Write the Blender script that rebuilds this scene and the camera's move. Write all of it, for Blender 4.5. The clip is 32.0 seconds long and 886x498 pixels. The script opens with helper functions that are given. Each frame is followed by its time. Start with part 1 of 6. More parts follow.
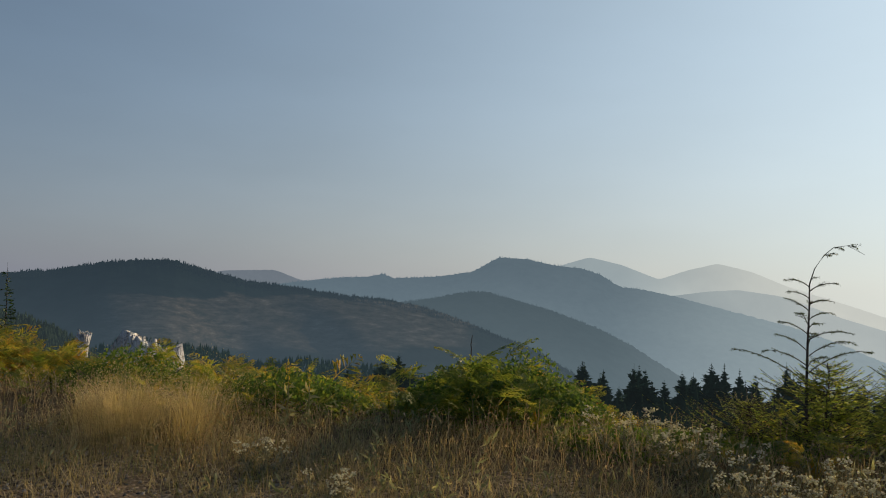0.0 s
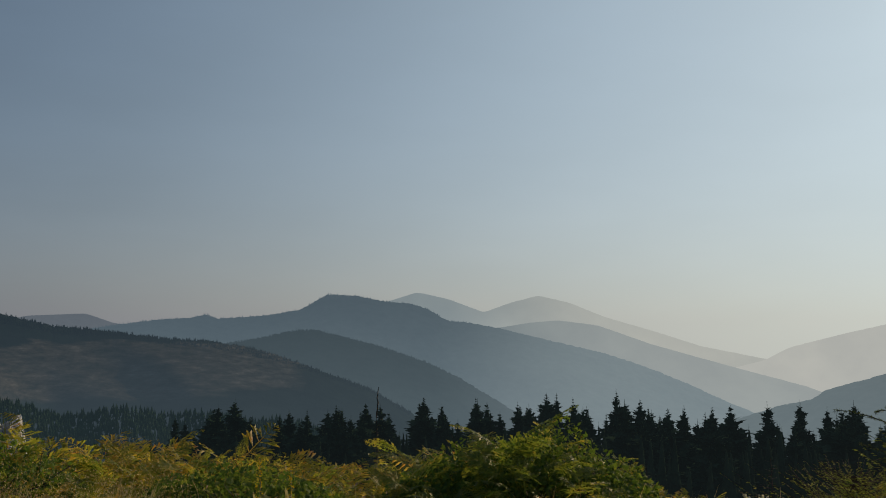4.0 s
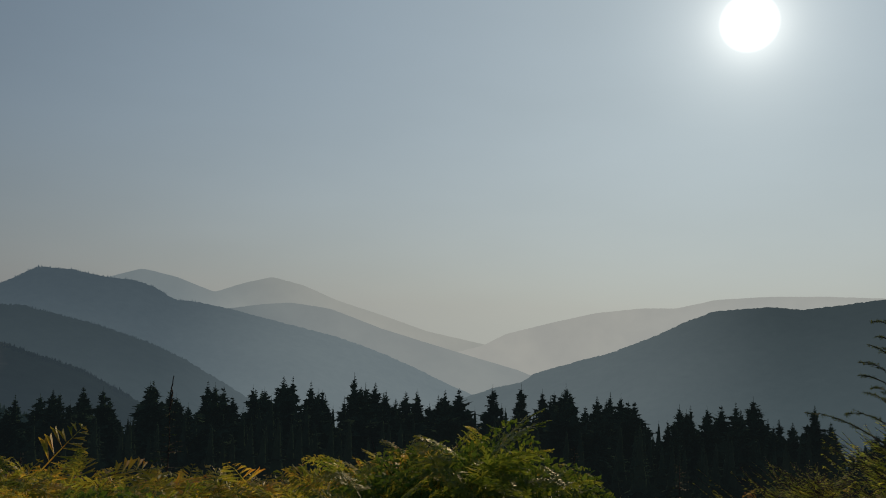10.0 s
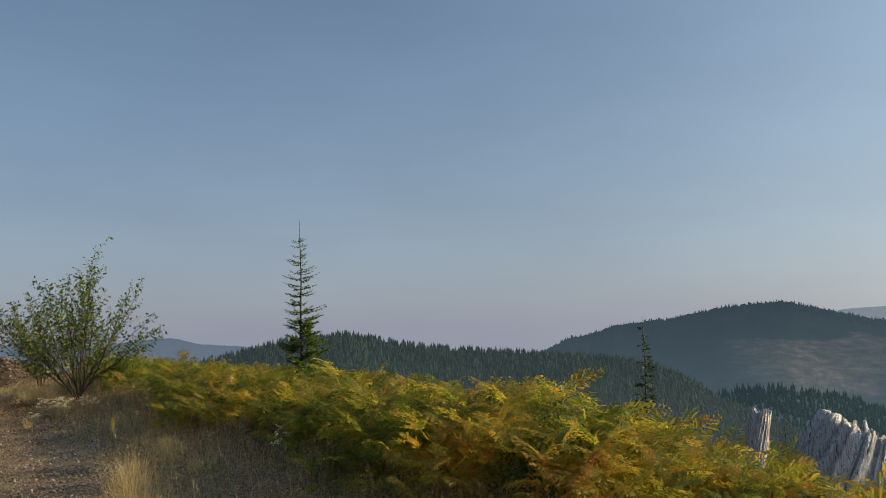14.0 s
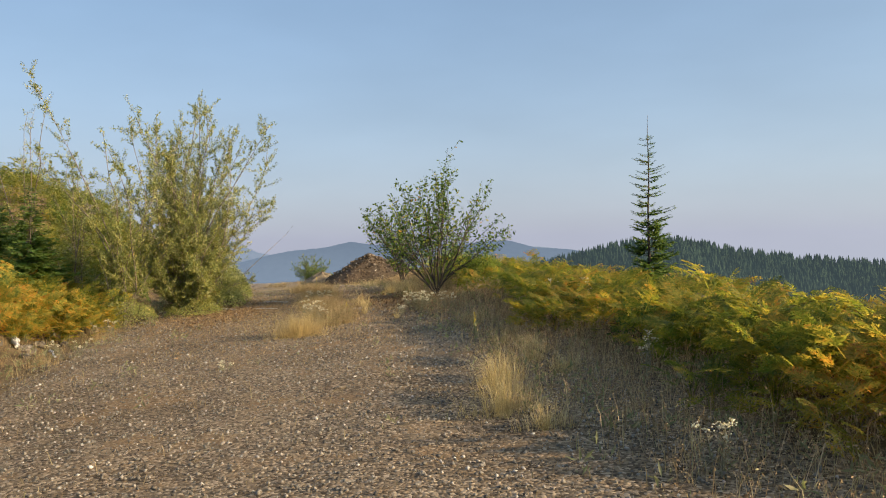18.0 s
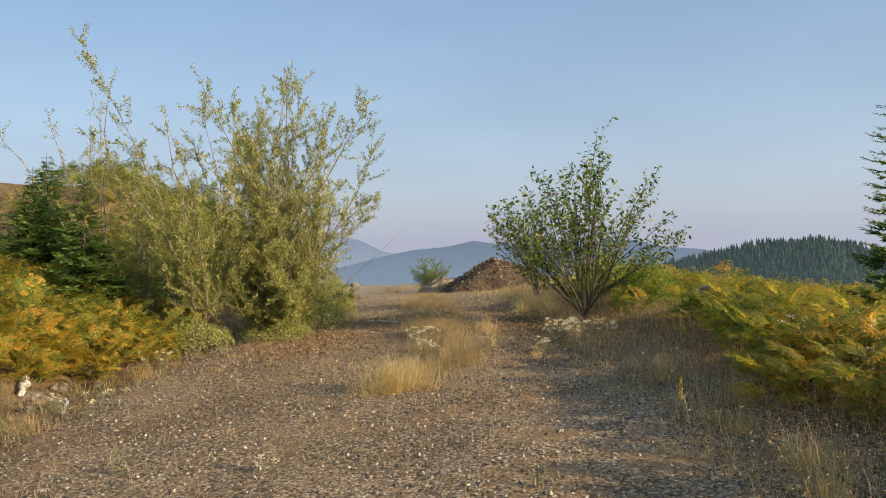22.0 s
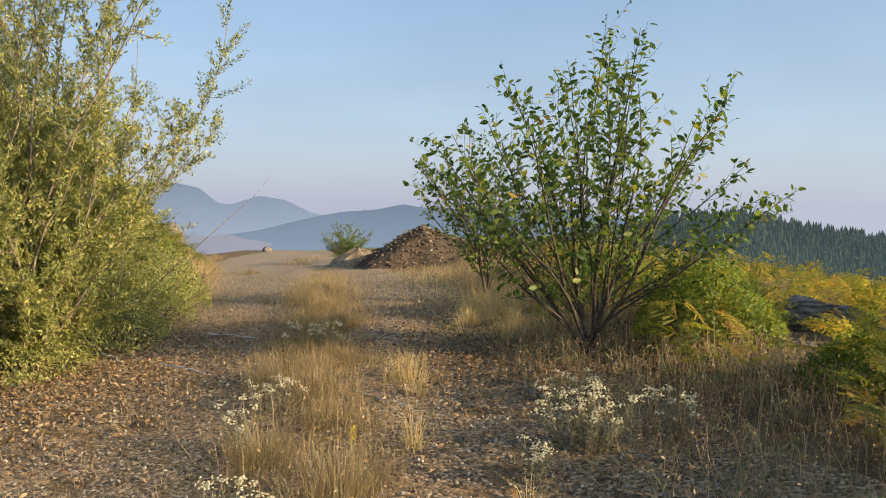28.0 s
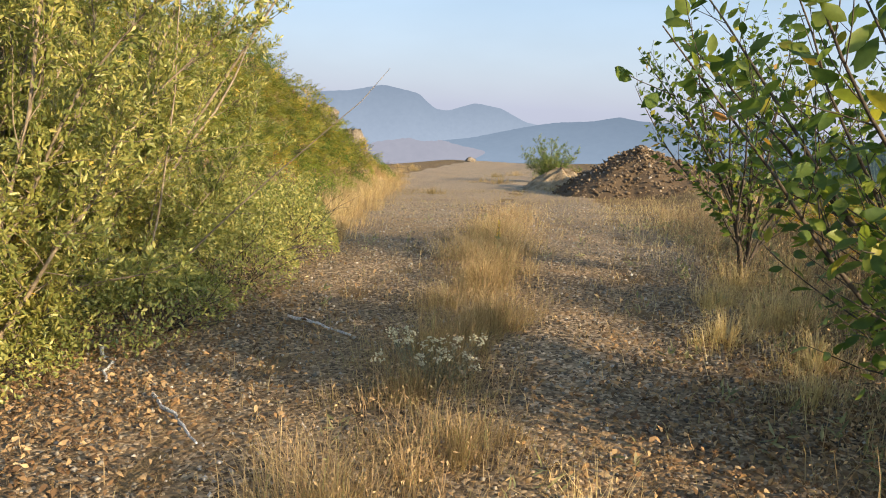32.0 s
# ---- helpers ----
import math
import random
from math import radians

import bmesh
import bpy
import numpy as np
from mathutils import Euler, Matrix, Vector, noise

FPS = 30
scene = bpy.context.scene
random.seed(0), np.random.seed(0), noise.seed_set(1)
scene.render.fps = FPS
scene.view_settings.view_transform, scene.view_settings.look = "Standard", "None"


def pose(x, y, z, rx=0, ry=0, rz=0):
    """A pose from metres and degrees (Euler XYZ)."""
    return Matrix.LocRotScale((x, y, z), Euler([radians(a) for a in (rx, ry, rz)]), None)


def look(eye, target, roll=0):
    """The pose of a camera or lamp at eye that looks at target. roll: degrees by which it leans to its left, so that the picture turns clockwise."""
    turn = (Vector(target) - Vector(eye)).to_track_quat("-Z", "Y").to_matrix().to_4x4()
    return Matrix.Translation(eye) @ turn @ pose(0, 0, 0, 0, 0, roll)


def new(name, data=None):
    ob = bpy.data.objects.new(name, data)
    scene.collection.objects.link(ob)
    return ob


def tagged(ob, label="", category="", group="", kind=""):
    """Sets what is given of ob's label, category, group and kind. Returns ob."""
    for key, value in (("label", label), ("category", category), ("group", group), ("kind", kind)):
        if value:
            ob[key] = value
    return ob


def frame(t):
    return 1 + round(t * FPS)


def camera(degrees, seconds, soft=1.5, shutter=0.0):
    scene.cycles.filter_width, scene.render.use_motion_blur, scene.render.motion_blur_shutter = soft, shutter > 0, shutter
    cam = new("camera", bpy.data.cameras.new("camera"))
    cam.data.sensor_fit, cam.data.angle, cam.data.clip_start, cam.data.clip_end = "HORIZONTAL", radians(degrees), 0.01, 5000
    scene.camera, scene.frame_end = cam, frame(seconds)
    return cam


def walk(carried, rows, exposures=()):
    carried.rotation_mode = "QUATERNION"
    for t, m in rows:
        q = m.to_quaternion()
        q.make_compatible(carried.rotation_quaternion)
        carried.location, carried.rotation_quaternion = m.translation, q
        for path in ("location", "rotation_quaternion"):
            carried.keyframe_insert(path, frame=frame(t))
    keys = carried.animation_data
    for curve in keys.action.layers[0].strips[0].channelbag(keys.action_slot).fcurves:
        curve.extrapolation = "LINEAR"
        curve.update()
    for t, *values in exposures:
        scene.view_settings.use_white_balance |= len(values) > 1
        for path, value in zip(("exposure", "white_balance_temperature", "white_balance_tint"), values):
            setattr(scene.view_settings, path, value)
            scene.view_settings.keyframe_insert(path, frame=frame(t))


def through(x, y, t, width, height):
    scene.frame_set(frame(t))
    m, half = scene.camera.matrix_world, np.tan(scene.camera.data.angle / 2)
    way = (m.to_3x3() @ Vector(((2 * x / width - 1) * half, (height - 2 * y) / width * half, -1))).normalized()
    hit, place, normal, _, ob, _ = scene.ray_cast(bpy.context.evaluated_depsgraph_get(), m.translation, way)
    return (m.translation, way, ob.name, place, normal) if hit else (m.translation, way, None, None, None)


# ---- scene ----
cam = camera(56.1, 32.0, soft=1.05)
PATH = [
    (0, (1.893, -1.159, 1.468), (1.242, 0.73, 1.544), 1.52),
    (0.5, (1.708, -1.051, 1.478), (1.239, 0.892, 1.5), 1.52),
    (1, (1.566, -0.925, 1.494), (1.242, 1.048, 1.486), 1.46),
    (1.5, (1.426, -0.711, 1.521), (1.146, 1.269, 1.517), 0.75),
    (2, (1.237, -0.577, 1.512), (0.954, 1.403, 1.525), 0.07),
    (2.5, (0.964, -0.452, 1.543), (0.683, 1.528, 1.584), -0.27),
    (3, (0.731, -0.233, 1.537), (0.449, 1.745, 1.635), -0.52),
    (3.5, (0.525, -0.048, 1.564), (0.251, 1.926, 1.727), -0.30),
    (5.5, (-0.402, 0.603, 1.539), (-0.534, 2.591, 1.711), -0.09),
    (6, (-0.54, 0.656, 1.548), (-0.639, 2.646, 1.72), -0.06),
    (6.5, (-0.714, 0.96, 1.545), (-0.751, 2.953, 1.708), 0.08),
    (7, (-0.878, 1.049, 1.575), (-0.793, 3.04, 1.744), 0.38),
    (7.5, (-0.914, 1.102, 1.575), (-0.752, 3.087, 1.755), 0.42),
    (8, (-0.9, 1.107, 1.567), (-0.635, 3.083, 1.731), 0.95),
    (8.5, (-0.918, 1.132, 1.562), (-0.565, 3.095, 1.707), 1.36),
    (9, (-0.926, 1.12, 1.562), (-0.5, 3.069, 1.696), 1.68),
    (9.5, (-0.922, 1.127, 1.56), (-0.49, 3.076, 1.692), 1.69),
    (10, (-0.924, 1.13, 1.561), (-0.548, 3.09, 1.696), 1.61),
    (10.5, (-0.959, 1.151, 1.57), (-0.769, 3.135, 1.73), 1.57),
    (11, (-1.004, 1.163, 1.567), (-1.054, 3.155, 1.747), 1.51),
    (11.5, (-1.047, 1.206, 1.563), (-1.327, 3.178, 1.747), 1.20),
    (12, (-1.078, 1.259, 1.567), (-1.616, 3.177, 1.753), 0.86),
    (12.5, (-1.12, 1.284, 1.581), (-1.962, 3.088, 1.778), -0.19),
    (13, (-1.282, 1.39, 1.597), (-2.437, 3.011, 1.796), -1.04),
    (13.5, (-1.307, 1.355, 1.615), (-2.772, 2.703, 1.809), -1.63),
    (14, (-1.329, 1.485, 1.593), (-3.041, 2.503, 1.777), -1.74),
    (14.5, (-1.295, 1.47, 1.608), (-3.152, 2.192, 1.777), -1.61),
    (15, (-1.282, 1.422, 1.606), (-3.223, 1.877, 1.765), -1.52),
    (15.5, (-1.255, 1.404, 1.596), (-3.229, 1.697, 1.728), -0.52),
    (17.5, (-1.52, 1.417, 1.533), (-3.499, 1.707, 1.554), -0.27),
    (18, (-1.981, 1.352, 1.55), (-3.961, 1.637, 1.522), -0.83),
    (18.5, (-2.54, 1.348, 1.575), (-4.521, 1.619, 1.534), -1.07),
    (19, (-3.073, 1.324, 1.54), (-5.06, 1.555, 1.561), -0.33),
    (19.5, (-3.546, 1.391, 1.552), (-5.538, 1.569, 1.522), -0.69),
    (20, (-4.07, 1.485, 1.609), (-6.063, 1.62, 1.515), -1.13),
    (20.5, (-4.544, 1.526, 1.624), (-6.542, 1.586, 1.56), -1.41),
    (21, (-5.069, 1.572, 1.597), (-7.068, 1.591, 1.529), -1.67),
    (21.5, (-5.589, 1.555, 1.641), (-7.589, 1.548, 1.59), -1.63),
    (22, (-6.124, 1.495, 1.661), (-8.123, 1.486, 1.635), -0.79),
    (22.5, (-6.681, 1.588, 1.662), (-8.68, 1.614, 1.621), -0.40),
    (23, (-7.189, 1.662, 1.625), (-9.186, 1.722, 1.519), 0.29),
    (23.5, (-7.781, 1.81, 1.614), (-9.77, 1.986, 1.495), 2.92),
    (24, (-8.353, 1.92, 1.652), (-10.339, 2.15, 1.587), 4.41),
    (24.5, (-8.964, 1.936, 1.63), (-10.929, 2.26, 1.449), 5.34),
    (25, (-9.543, 1.951, 1.614), (-11.498, 2.273, 1.341), 5.04),
    (25.5, (-10.107, 1.917, 1.613), (-12.078, 2.184, 1.406), 3.55),
    (26, (-10.656, 1.894, 1.631), (-12.639, 2.134, 1.52), 2.44),
    (26.5, (-11.247, 1.922, 1.635), (-13.232, 2.137, 1.523), -0.04),
    (28.5, (-13.149, 1.852, 1.63), (-15.14, 1.971, 1.494), 1.65),
    (29, (-13.703, 1.855, 1.628), (-15.689, 1.925, 1.399), 3.78),
    (29.5, (-14.263, 1.848, 1.635), (-16.244, 1.851, 1.362), 4.73),
    (30, (-14.804, 1.91, 1.637), (-16.788, 1.89, 1.387), 5.27),
    (30.5, (-15.309, 1.917, 1.616), (-17.293, 1.851, 1.378), 5.28),
    (31, (-15.826, 1.944, 1.605), (-17.809, 1.828, 1.368), 5.25),
    (31.5, (-16.266, 2.008, 1.651), (-18.225, 1.75, 1.341), 4.09),
    (32, (-16.819, 2.02, 1.656), (-18.763, 1.694, 1.315), 2.93),
]
EXPOSURES = [(0, 0.03), (1, -0.14), (2, -0.2), (3, -0.36), (5.5, -0.5), (6.5, -0.62), (8, -0.86), (9, -0.85), (10, -0.85), (11.5, -0.51), (12.5, -0.18), (13.5, 0.26), (14.5, 0.76), (15.5, 0.98), (17.5, 1.17), (23, 1.2), (25.2, 1.3), (26, 1.24), (27, 1.28), (29, 1.38), (30, 1.5), (32, 1.54)]
walk(cam, [(t, look(eye, target, roll)) for t, eye, target, roll in PATH], EXPOSURES)

# ---- light ----
SUN_YAW, SUN_UP = -31.1, 18.5
sun_dir = Vector((-math.sin(radians(SUN_YAW)) * math.cos(radians(SUN_UP)), math.cos(radians(SUN_YAW)) * math.cos(radians(SUN_UP)), math.sin(radians(SUN_UP))))
sun = new("sun", bpy.data.lights.new("sun", "SUN"))
sun.data.energy, sun.data.angle, sun.data.color = 3.75, radians(0.8), (1.0, 0.74, 0.42)
sun.rotation_euler = sun_dir.to_track_quat("Z", "Y").to_euler()

world = bpy.data.worlds.new("world")
scene.world = world
world.use_nodes = True
wn, wl = world.node_tree.nodes, world.node_tree.links
wn.clear()
sky = wn.new("ShaderNodeTexSky")
sky.sky_type, sky.sun_disc = "NISHITA", False
sky.sun_elevation, sky.sun_rotation = radians(SUN_UP), radians(-SUN_YAW)
sky.altitude, sky.air_density, sky.dust_density, sky.ozone_density = 800, 1.0, 0.6, 2.0


def wmath(op, a, b=None, c=None):
    n = wn.new("ShaderNodeMath")
    n.operation = op
    for i, v in enumerate((a, b, c)):
        if v is None:
            continue
        if isinstance(v, (int, float)):
            n.inputs[i].default_value = v
        else:
            wl.new(v, n.inputs[i])
    return n.outputs[0]


co = wn.new("ShaderNodeTexCoord")
sep = wn.new("ShaderNodeSeparateXYZ")
wl.new(co.outputs["Generated"], sep.inputs[0])
up = wmath("MAXIMUM", sep.outputs[2], 0.0)
dot = wn.new("ShaderNodeVectorMath")
dot.operation = "DOT_PRODUCT"
wl.new(co.outputs["Generated"], dot.inputs[0])
dot.inputs[1].default_value = sun_dir
away = dot.outputs["Value"]
# thick smoke evens the sky out: bright parts are held down, and a grey-rose layer lies over the horizon
veil = wn.new("ShaderNodeVectorMath")
veil.operation = "MULTIPLY_ADD"
wl.new(sky.outputs[0], veil.inputs[0])
veil.inputs[1].default_value, veil.inputs[2].default_value = (0.172, 0.125, 0.094), (1.0, 1.0, 1.0)
held = wn.new("ShaderNodeVectorMath")
held.operation = "DIVIDE"
wl.new(sky.outputs[0], held.inputs[0])
wl.new(veil.outputs[0], held.inputs[1])
smoke = wmath("MULTIPLY", wmath("EXPONENT", wmath("MULTIPLY", up, -8.5)), 0.9)
mix = wn.new("ShaderNodeMix")
mix.data_type = "RGBA"
wl.new(smoke, mix.inputs["Factor"])
wl.new(held.outputs[0], mix.inputs["A"])
tint = wn.new("ShaderNodeMix")
tint.data_type = "RGBA"
tint.inputs["A"].default_value, tint.inputs["B"].default_value = (1.95, 2.04, 2.64, 1), (5.0, 4.35, 3.35, 1)
wl.new(wmath("POWER", wmath("MAXIMUM", away, 0.0), 2.0), tint.inputs["Factor"])
wl.new(tint.outputs["Result"], mix.inputs["B"])
bg = wn.new("ShaderNodeBackground")
# faint drifts in the smoke
drift_at = wn.new("ShaderNodeMapping")
drift_at.inputs["Scale"].default_value = (2.2, 2.2, 7.0)
wl.new(co.outputs["Generated"], drift_at.inputs["Vector"])
drift = wn.new("ShaderNodeTexNoise")
drift.inputs["Scale"].default_value, drift.inputs["Detail"].default_value = 1.6, 4.0
wl.new(drift_at.outputs[0], drift.inputs["Vector"])
wl.new(wmath("MULTIPLY_ADD", drift.outputs["Fac"], 0.022, 0.083), bg.inputs["Strength"])
wl.new(mix.outputs["Result"], bg.inputs["Color"])
# the disc of the sun, seen through smoke
disc = wn.new("ShaderNodeMapRange")
disc.interpolation_type = "SMOOTHSTEP"
disc.inputs["From Min"].default_value, disc.inputs["From Max"].default_value = math.cos(radians(1.9)), math.cos(radians(0.9))
wl.new(away, disc.inputs["Value"])
front = wmath("MAXIMUM", away, 0.0)
near_halo = wmath("ADD", wmath("MULTIPLY", wmath("POWER", front, 260.0), 0.42), wmath("MULTIPLY", wmath("POWER", front, 1500.0), 0.9))
glow = wn.new("ShaderNodeBackground")
glow.inputs["Color"].default_value = (1.0, 0.98, 0.90, 1)
wl.new(wmath("MULTIPLY_ADD", disc.outputs[0], 3.0, near_halo), glow.inputs["Strength"])
wide_glow = wn.new("ShaderNodeBackground")
wide_glow.inputs["Color"].default_value = (0.82, 0.97, 0.98, 1)
half_way = wmath("MULTIPLY_ADD", away, 0.5, 0.5)
wl.new(wmath("ADD", wmath("MULTIPLY", wmath("POWER", half_way, 2.0), 0.10), wmath("MULTIPLY", wmath("POWER", front, 3.4), 0.40)), wide_glow.inputs["Strength"])
halos = wn.new("ShaderNodeAddShader")
wl.new(glow.outputs[0], halos.inputs[0])
wl.new(wide_glow.outputs[0], halos.inputs[1])
both = wn.new("ShaderNodeAddShader")
wl.new(bg.outputs[0], both.inputs[0])
wl.new(halos.outputs[0], both.inputs[1])
wo = wn.new("ShaderNodeOutputWorld")
wl.new(both.outputs[0], wo.inputs["Surface"])

# ---- materials ----
MATS = {}


class Nodes:
    """A short hand for node trees of materials."""

    def __init__(self, name):
        self.m = bpy.data.materials.new(name)
        self.m.use_nodes = True
        self.t = self.m.node_tree
        self.t.nodes.clear()
        MATS[name] = self.m

    def add(self, kind, **props):
        n = self.t.nodes.new(kind)
        for k, v in props.items():
            if k == "op":
                n.operation = v
            elif k == "data":
                n.data_type = v
            elif k == "blend":
                n.blend_type = v
            elif k == "feature":
                n.feature = v
            elif k == "clamp":
                n.clamp_factor = v
        return n

    def put(self, n, key, v):
        s = n.inputs[key]
        if isinstance(v, bpy.types.NodeSocket):
            self.t.links.new(v, s)
        else:
            s.default_value = v

    def math(self, op, a, b=0.0):
        n = self.add("ShaderNodeMath", op=op)
        self.put(n, 0, a)
        self.put(n, 1, b)
        return n.outputs[0]

    def pos(self):
        return self.add("ShaderNodeNewGeometry").outputs["Position"]

    def noise(self, scale, detail=4.0, rough=0.55, vec=None, key="Fac"):
        n = self.add("ShaderNodeTexNoise")
        self.put(n, "Vector", vec if vec is not None else self.pos())
        self.put(n, "Scale", scale)
        self.put(n, "Detail", detail)
        self.put(n, "Roughness", rough)
        return n.outputs[key]

    def voronoi(self, scale, key="Distance", vec=None, feature="F1"):
        n = self.add("ShaderNodeTexVoronoi", feature=feature)
        self.put(n, "Vector", vec if vec is not None else self.pos())
        self.put(n, "Scale", scale)
        return n.outputs[key]

    def ramp(self, v, stops):
        n = self.add("ShaderNodeValToRGB")
        e = n.color_ramp.elements
        while len(e) < len(stops):
            e.new(0.5)
        for el, (p, c) in zip(e, stops):
            el.position, el.color = p, (*c, 1)
        self.put(n, 0, v)
        return n.outputs[0]

    def mix(self, f, a, b, blend="MIX"):
        n = self.add("ShaderNodeMix", data="RGBA", blend=blend)
        for k, v in (("Factor", f), ("A", a), ("B", b)):
            self.put(n, k, (*v, 1) if isinstance(v, tuple) and len(v) == 3 else v)
        return n.outputs["Result"]

    def bump(self, h, strength, dist=0.02):
        n = self.add("ShaderNodeBump")
        self.put(n, "Height", h)
        self.put(n, "Strength", strength)
        self.put(n, "Distance", dist)
        return n.outputs[0]

    def out(self, color, rough=0.9, normal=None, spec=0.2, through=0.0, through_color=None):
        b = self.add("ShaderNodeBsdfPrincipled")
        self.put(b, "Base Color", (*color, 1) if isinstance(color, tuple) else color)
        self.put(b, "Roughness", rough)
        self.put(b, "Specular IOR Level", spec)
        if normal is not None:
            self.put(b, "Normal", normal)
        last = b.outputs[0]
        if through:
            t = self.add("ShaderNodeBsdfTranslucent")
            tc = through_color if through_color is not None else color
            self.put(t, "Color", (*tc, 1) if isinstance(tc, tuple) else tc)
            s = self.add("ShaderNodeMixShader")
            self.put(s, 0, through)
            self.t.links.new(last, s.inputs[1])
            self.t.links.new(t.outputs[0], s.inputs[2])
            last = s.outputs[0]
        o = self.add("ShaderNodeOutputMaterial")
        self.t.links.new(last, o.inputs["Surface"])
        return self.m


def leaf_material(name, stops, through=0.45, rough=0.55, patch=0.0, patch_scale=0.6, spec=0.3, clump=0.0, clump_scale=5.0):
    """Leaves whose hue changes from leaf to leaf and, with patch, from place to place."""
    n = Nodes(name)
    isl = n.add("ShaderNodeNewGeometry").outputs["Random Per Island"]
    obr = n.add("ShaderNodeObjectInfo").outputs["Random"]
    v = n.math("FRACT", n.math("ADD", isl, obr))
    if patch:
        big = n.noise(patch_scale, 3.0)
        v = n.math("ADD", n.math("MULTIPLY", v, 1 - patch), n.math("MULTIPLY", n.math("SUBTRACT", n.math("MULTIPLY", big, 2.6), 0.8), patch))
    if clump:
        own = n.math("SUBTRACT", n.math("MULTIPLY", n.noise(clump_scale, 2.0), 3.2), 1.1)
        v = n.math("ADD", n.math("MULTIPLY", v, 1 - clump), n.math("MULTIPLY", own, clump))
    c = n.ramp(v, stops)
    c = n.mix(0.35, c, n.ramp(n.noise(60.0, 2.0), [(0.3, (0.35, 0.35, 0.3)), (0.7, (1.0, 1.0, 0.95))]), "MULTIPLY")
    bright = n.mix(1.0, c, (1.5, 1.45, 0.9), "MULTIPLY")
    return n.out(c, rough, None, spec, through, bright)


BRACKEN = leaf_material("bracken", [(0.0, (0.055, 0.09, 0.022)), (0.29, (0.14, 0.18, 0.034)), (0.50, (0.28, 0.275, 0.05)), (0.68, (0.47, 0.35, 0.07)), (0.86, (0.54, 0.25, 0.05)), (1.0, (0.20, 0.10, 0.045))], 0.62, 0.5, 0.62, 0.8, spec=0.3, clump=0.34, clump_scale=7.0)
GREEN_BRACKEN = leaf_material("green_bracken", [(0.0, (0.05, 0.085, 0.021)), (0.36, (0.13, 0.18, 0.034)), (0.60, (0.25, 0.265, 0.05)), (0.78, (0.44, 0.34, 0.07)), (0.92, (0.50, 0.24, 0.05)), (1.0, (0.20, 0.10, 0.045))], 0.56, 0.5, 0.62, 0.8, spec=0.3, clump=0.34, clump_scale=7.0)
BRACKEN_GOLD = leaf_material("golden_bracken", [(0.0, (0.06, 0.095, 0.022)), (0.34, (0.15, 0.19, 0.035)), (0.52, (0.33, 0.30, 0.05)), (0.68, (0.54, 0.36, 0.055)), (0.88, (0.54, 0.22, 0.04)), (1.0, (0.24, 0.11, 0.045))], 0.48, 0.6, 0.6, 0.8, clump=0.36, clump_scale=8.0)
BANK_LEAF = leaf_material("bank_leaf", [(0.0, (0.065, 0.10, 0.025)), (0.40, (0.165, 0.20, 0.045)), (0.66, (0.32, 0.30, 0.06)), (0.84, (0.46, 0.33, 0.075)), (0.95, (0.44, 0.20, 0.05)), (1.0, (0.22, 0.11, 0.05))], 0.45, 0.6, 0.6, 0.8, clump=0.36, clump_scale=4.0)
BRIGHT_LEAF = leaf_material("bright_leaf", [(0.0, (0.11, 0.17, 0.032)), (0.5, (0.205, 0.275, 0.05)), (1.0, (0.37, 0.37, 0.075))], 0.5, 0.6, clump=0.4, clump_scale=5.0)
STRAW_DULL = leaf_material("fading_grass", [(0.0, (0.307, 0.218, 0.128)), (0.5, (0.461, 0.346, 0.192)), (1.0, (0.589, 0.461, 0.282))], 0.3, 0.8)
WILLOW_LEAF = leaf_material("willow_leaf", [(0.0, (0.105, 0.14, 0.044)), (0.4, (0.235, 0.265, 0.076)), (0.8, (0.40, 0.385, 0.12)), (0.95, (0.56, 0.50, 0.195)), (1.0, (0.60, 0.43, 0.10))], 0.34, 0.42, spec=0.5, clump=0.3, clump_scale=3.0)
GREY_LEAF = leaf_material("grey_leaf", [(0.0, (0.16, 0.155, 0.115)), (0.6, (0.27, 0.26, 0.20)), (1.0, (0.42, 0.39, 0.31))], 0.35, 0.8)
MAT_GRASS = leaf_material("matted_grass", [(0.0, (0.13, 0.16, 0.06)), (0.3, (0.24, 0.22, 0.10)), (0.55, (0.40, 0.31, 0.17)), (1.0, (0.60, 0.48, 0.29))], 0.35, 0.8, clump=0.5, clump_scale=3.0)
WILLOW_GREEN = leaf_material("green_willow_leaf", [(0.0, (0.09, 0.15, 0.045)), (0.6, (0.17, 0.235, 0.07)), (1.0, (0.29, 0.31, 0.10))], 0.4, 0.5)
ALDER_LEAF = leaf_material("alder_leaf", [(0.0, (0.05, 0.095, 0.022)), (0.55, (0.10, 0.165, 0.034)), (0.9, (0.19, 0.245, 0.048)), (0.99, (0.34, 0.31, 0.05)), (1.0, (0.36, 0.18, 0.05))], 0.45, 0.48, spec=0.35)
VINE_LEAF = leaf_material("vine_leaf", [(0.0, (0.058, 0.109, 0.026)), (0.6, (0.115, 0.186, 0.036)), (0.93, (0.256, 0.282, 0.058)), (1.0, (0.384, 0.256, 0.051))], 0.42, 0.75, clump=0.4, clump_scale=6.0)
NEEDLE = leaf_material("needles", [(0.0, (0.026, 0.058, 0.023)), (0.6, (0.041, 0.079, 0.028)), (1.0, (0.064, 0.102, 0.033))], 0.25, 0.6)
YOUNG_NEEDLE = leaf_material("young_needles", [(0.0, (0.065, 0.125, 0.035)), (0.6, (0.13, 0.215, 0.055)), (1.0, (0.22, 0.28, 0.075))], 0.45, 0.6)
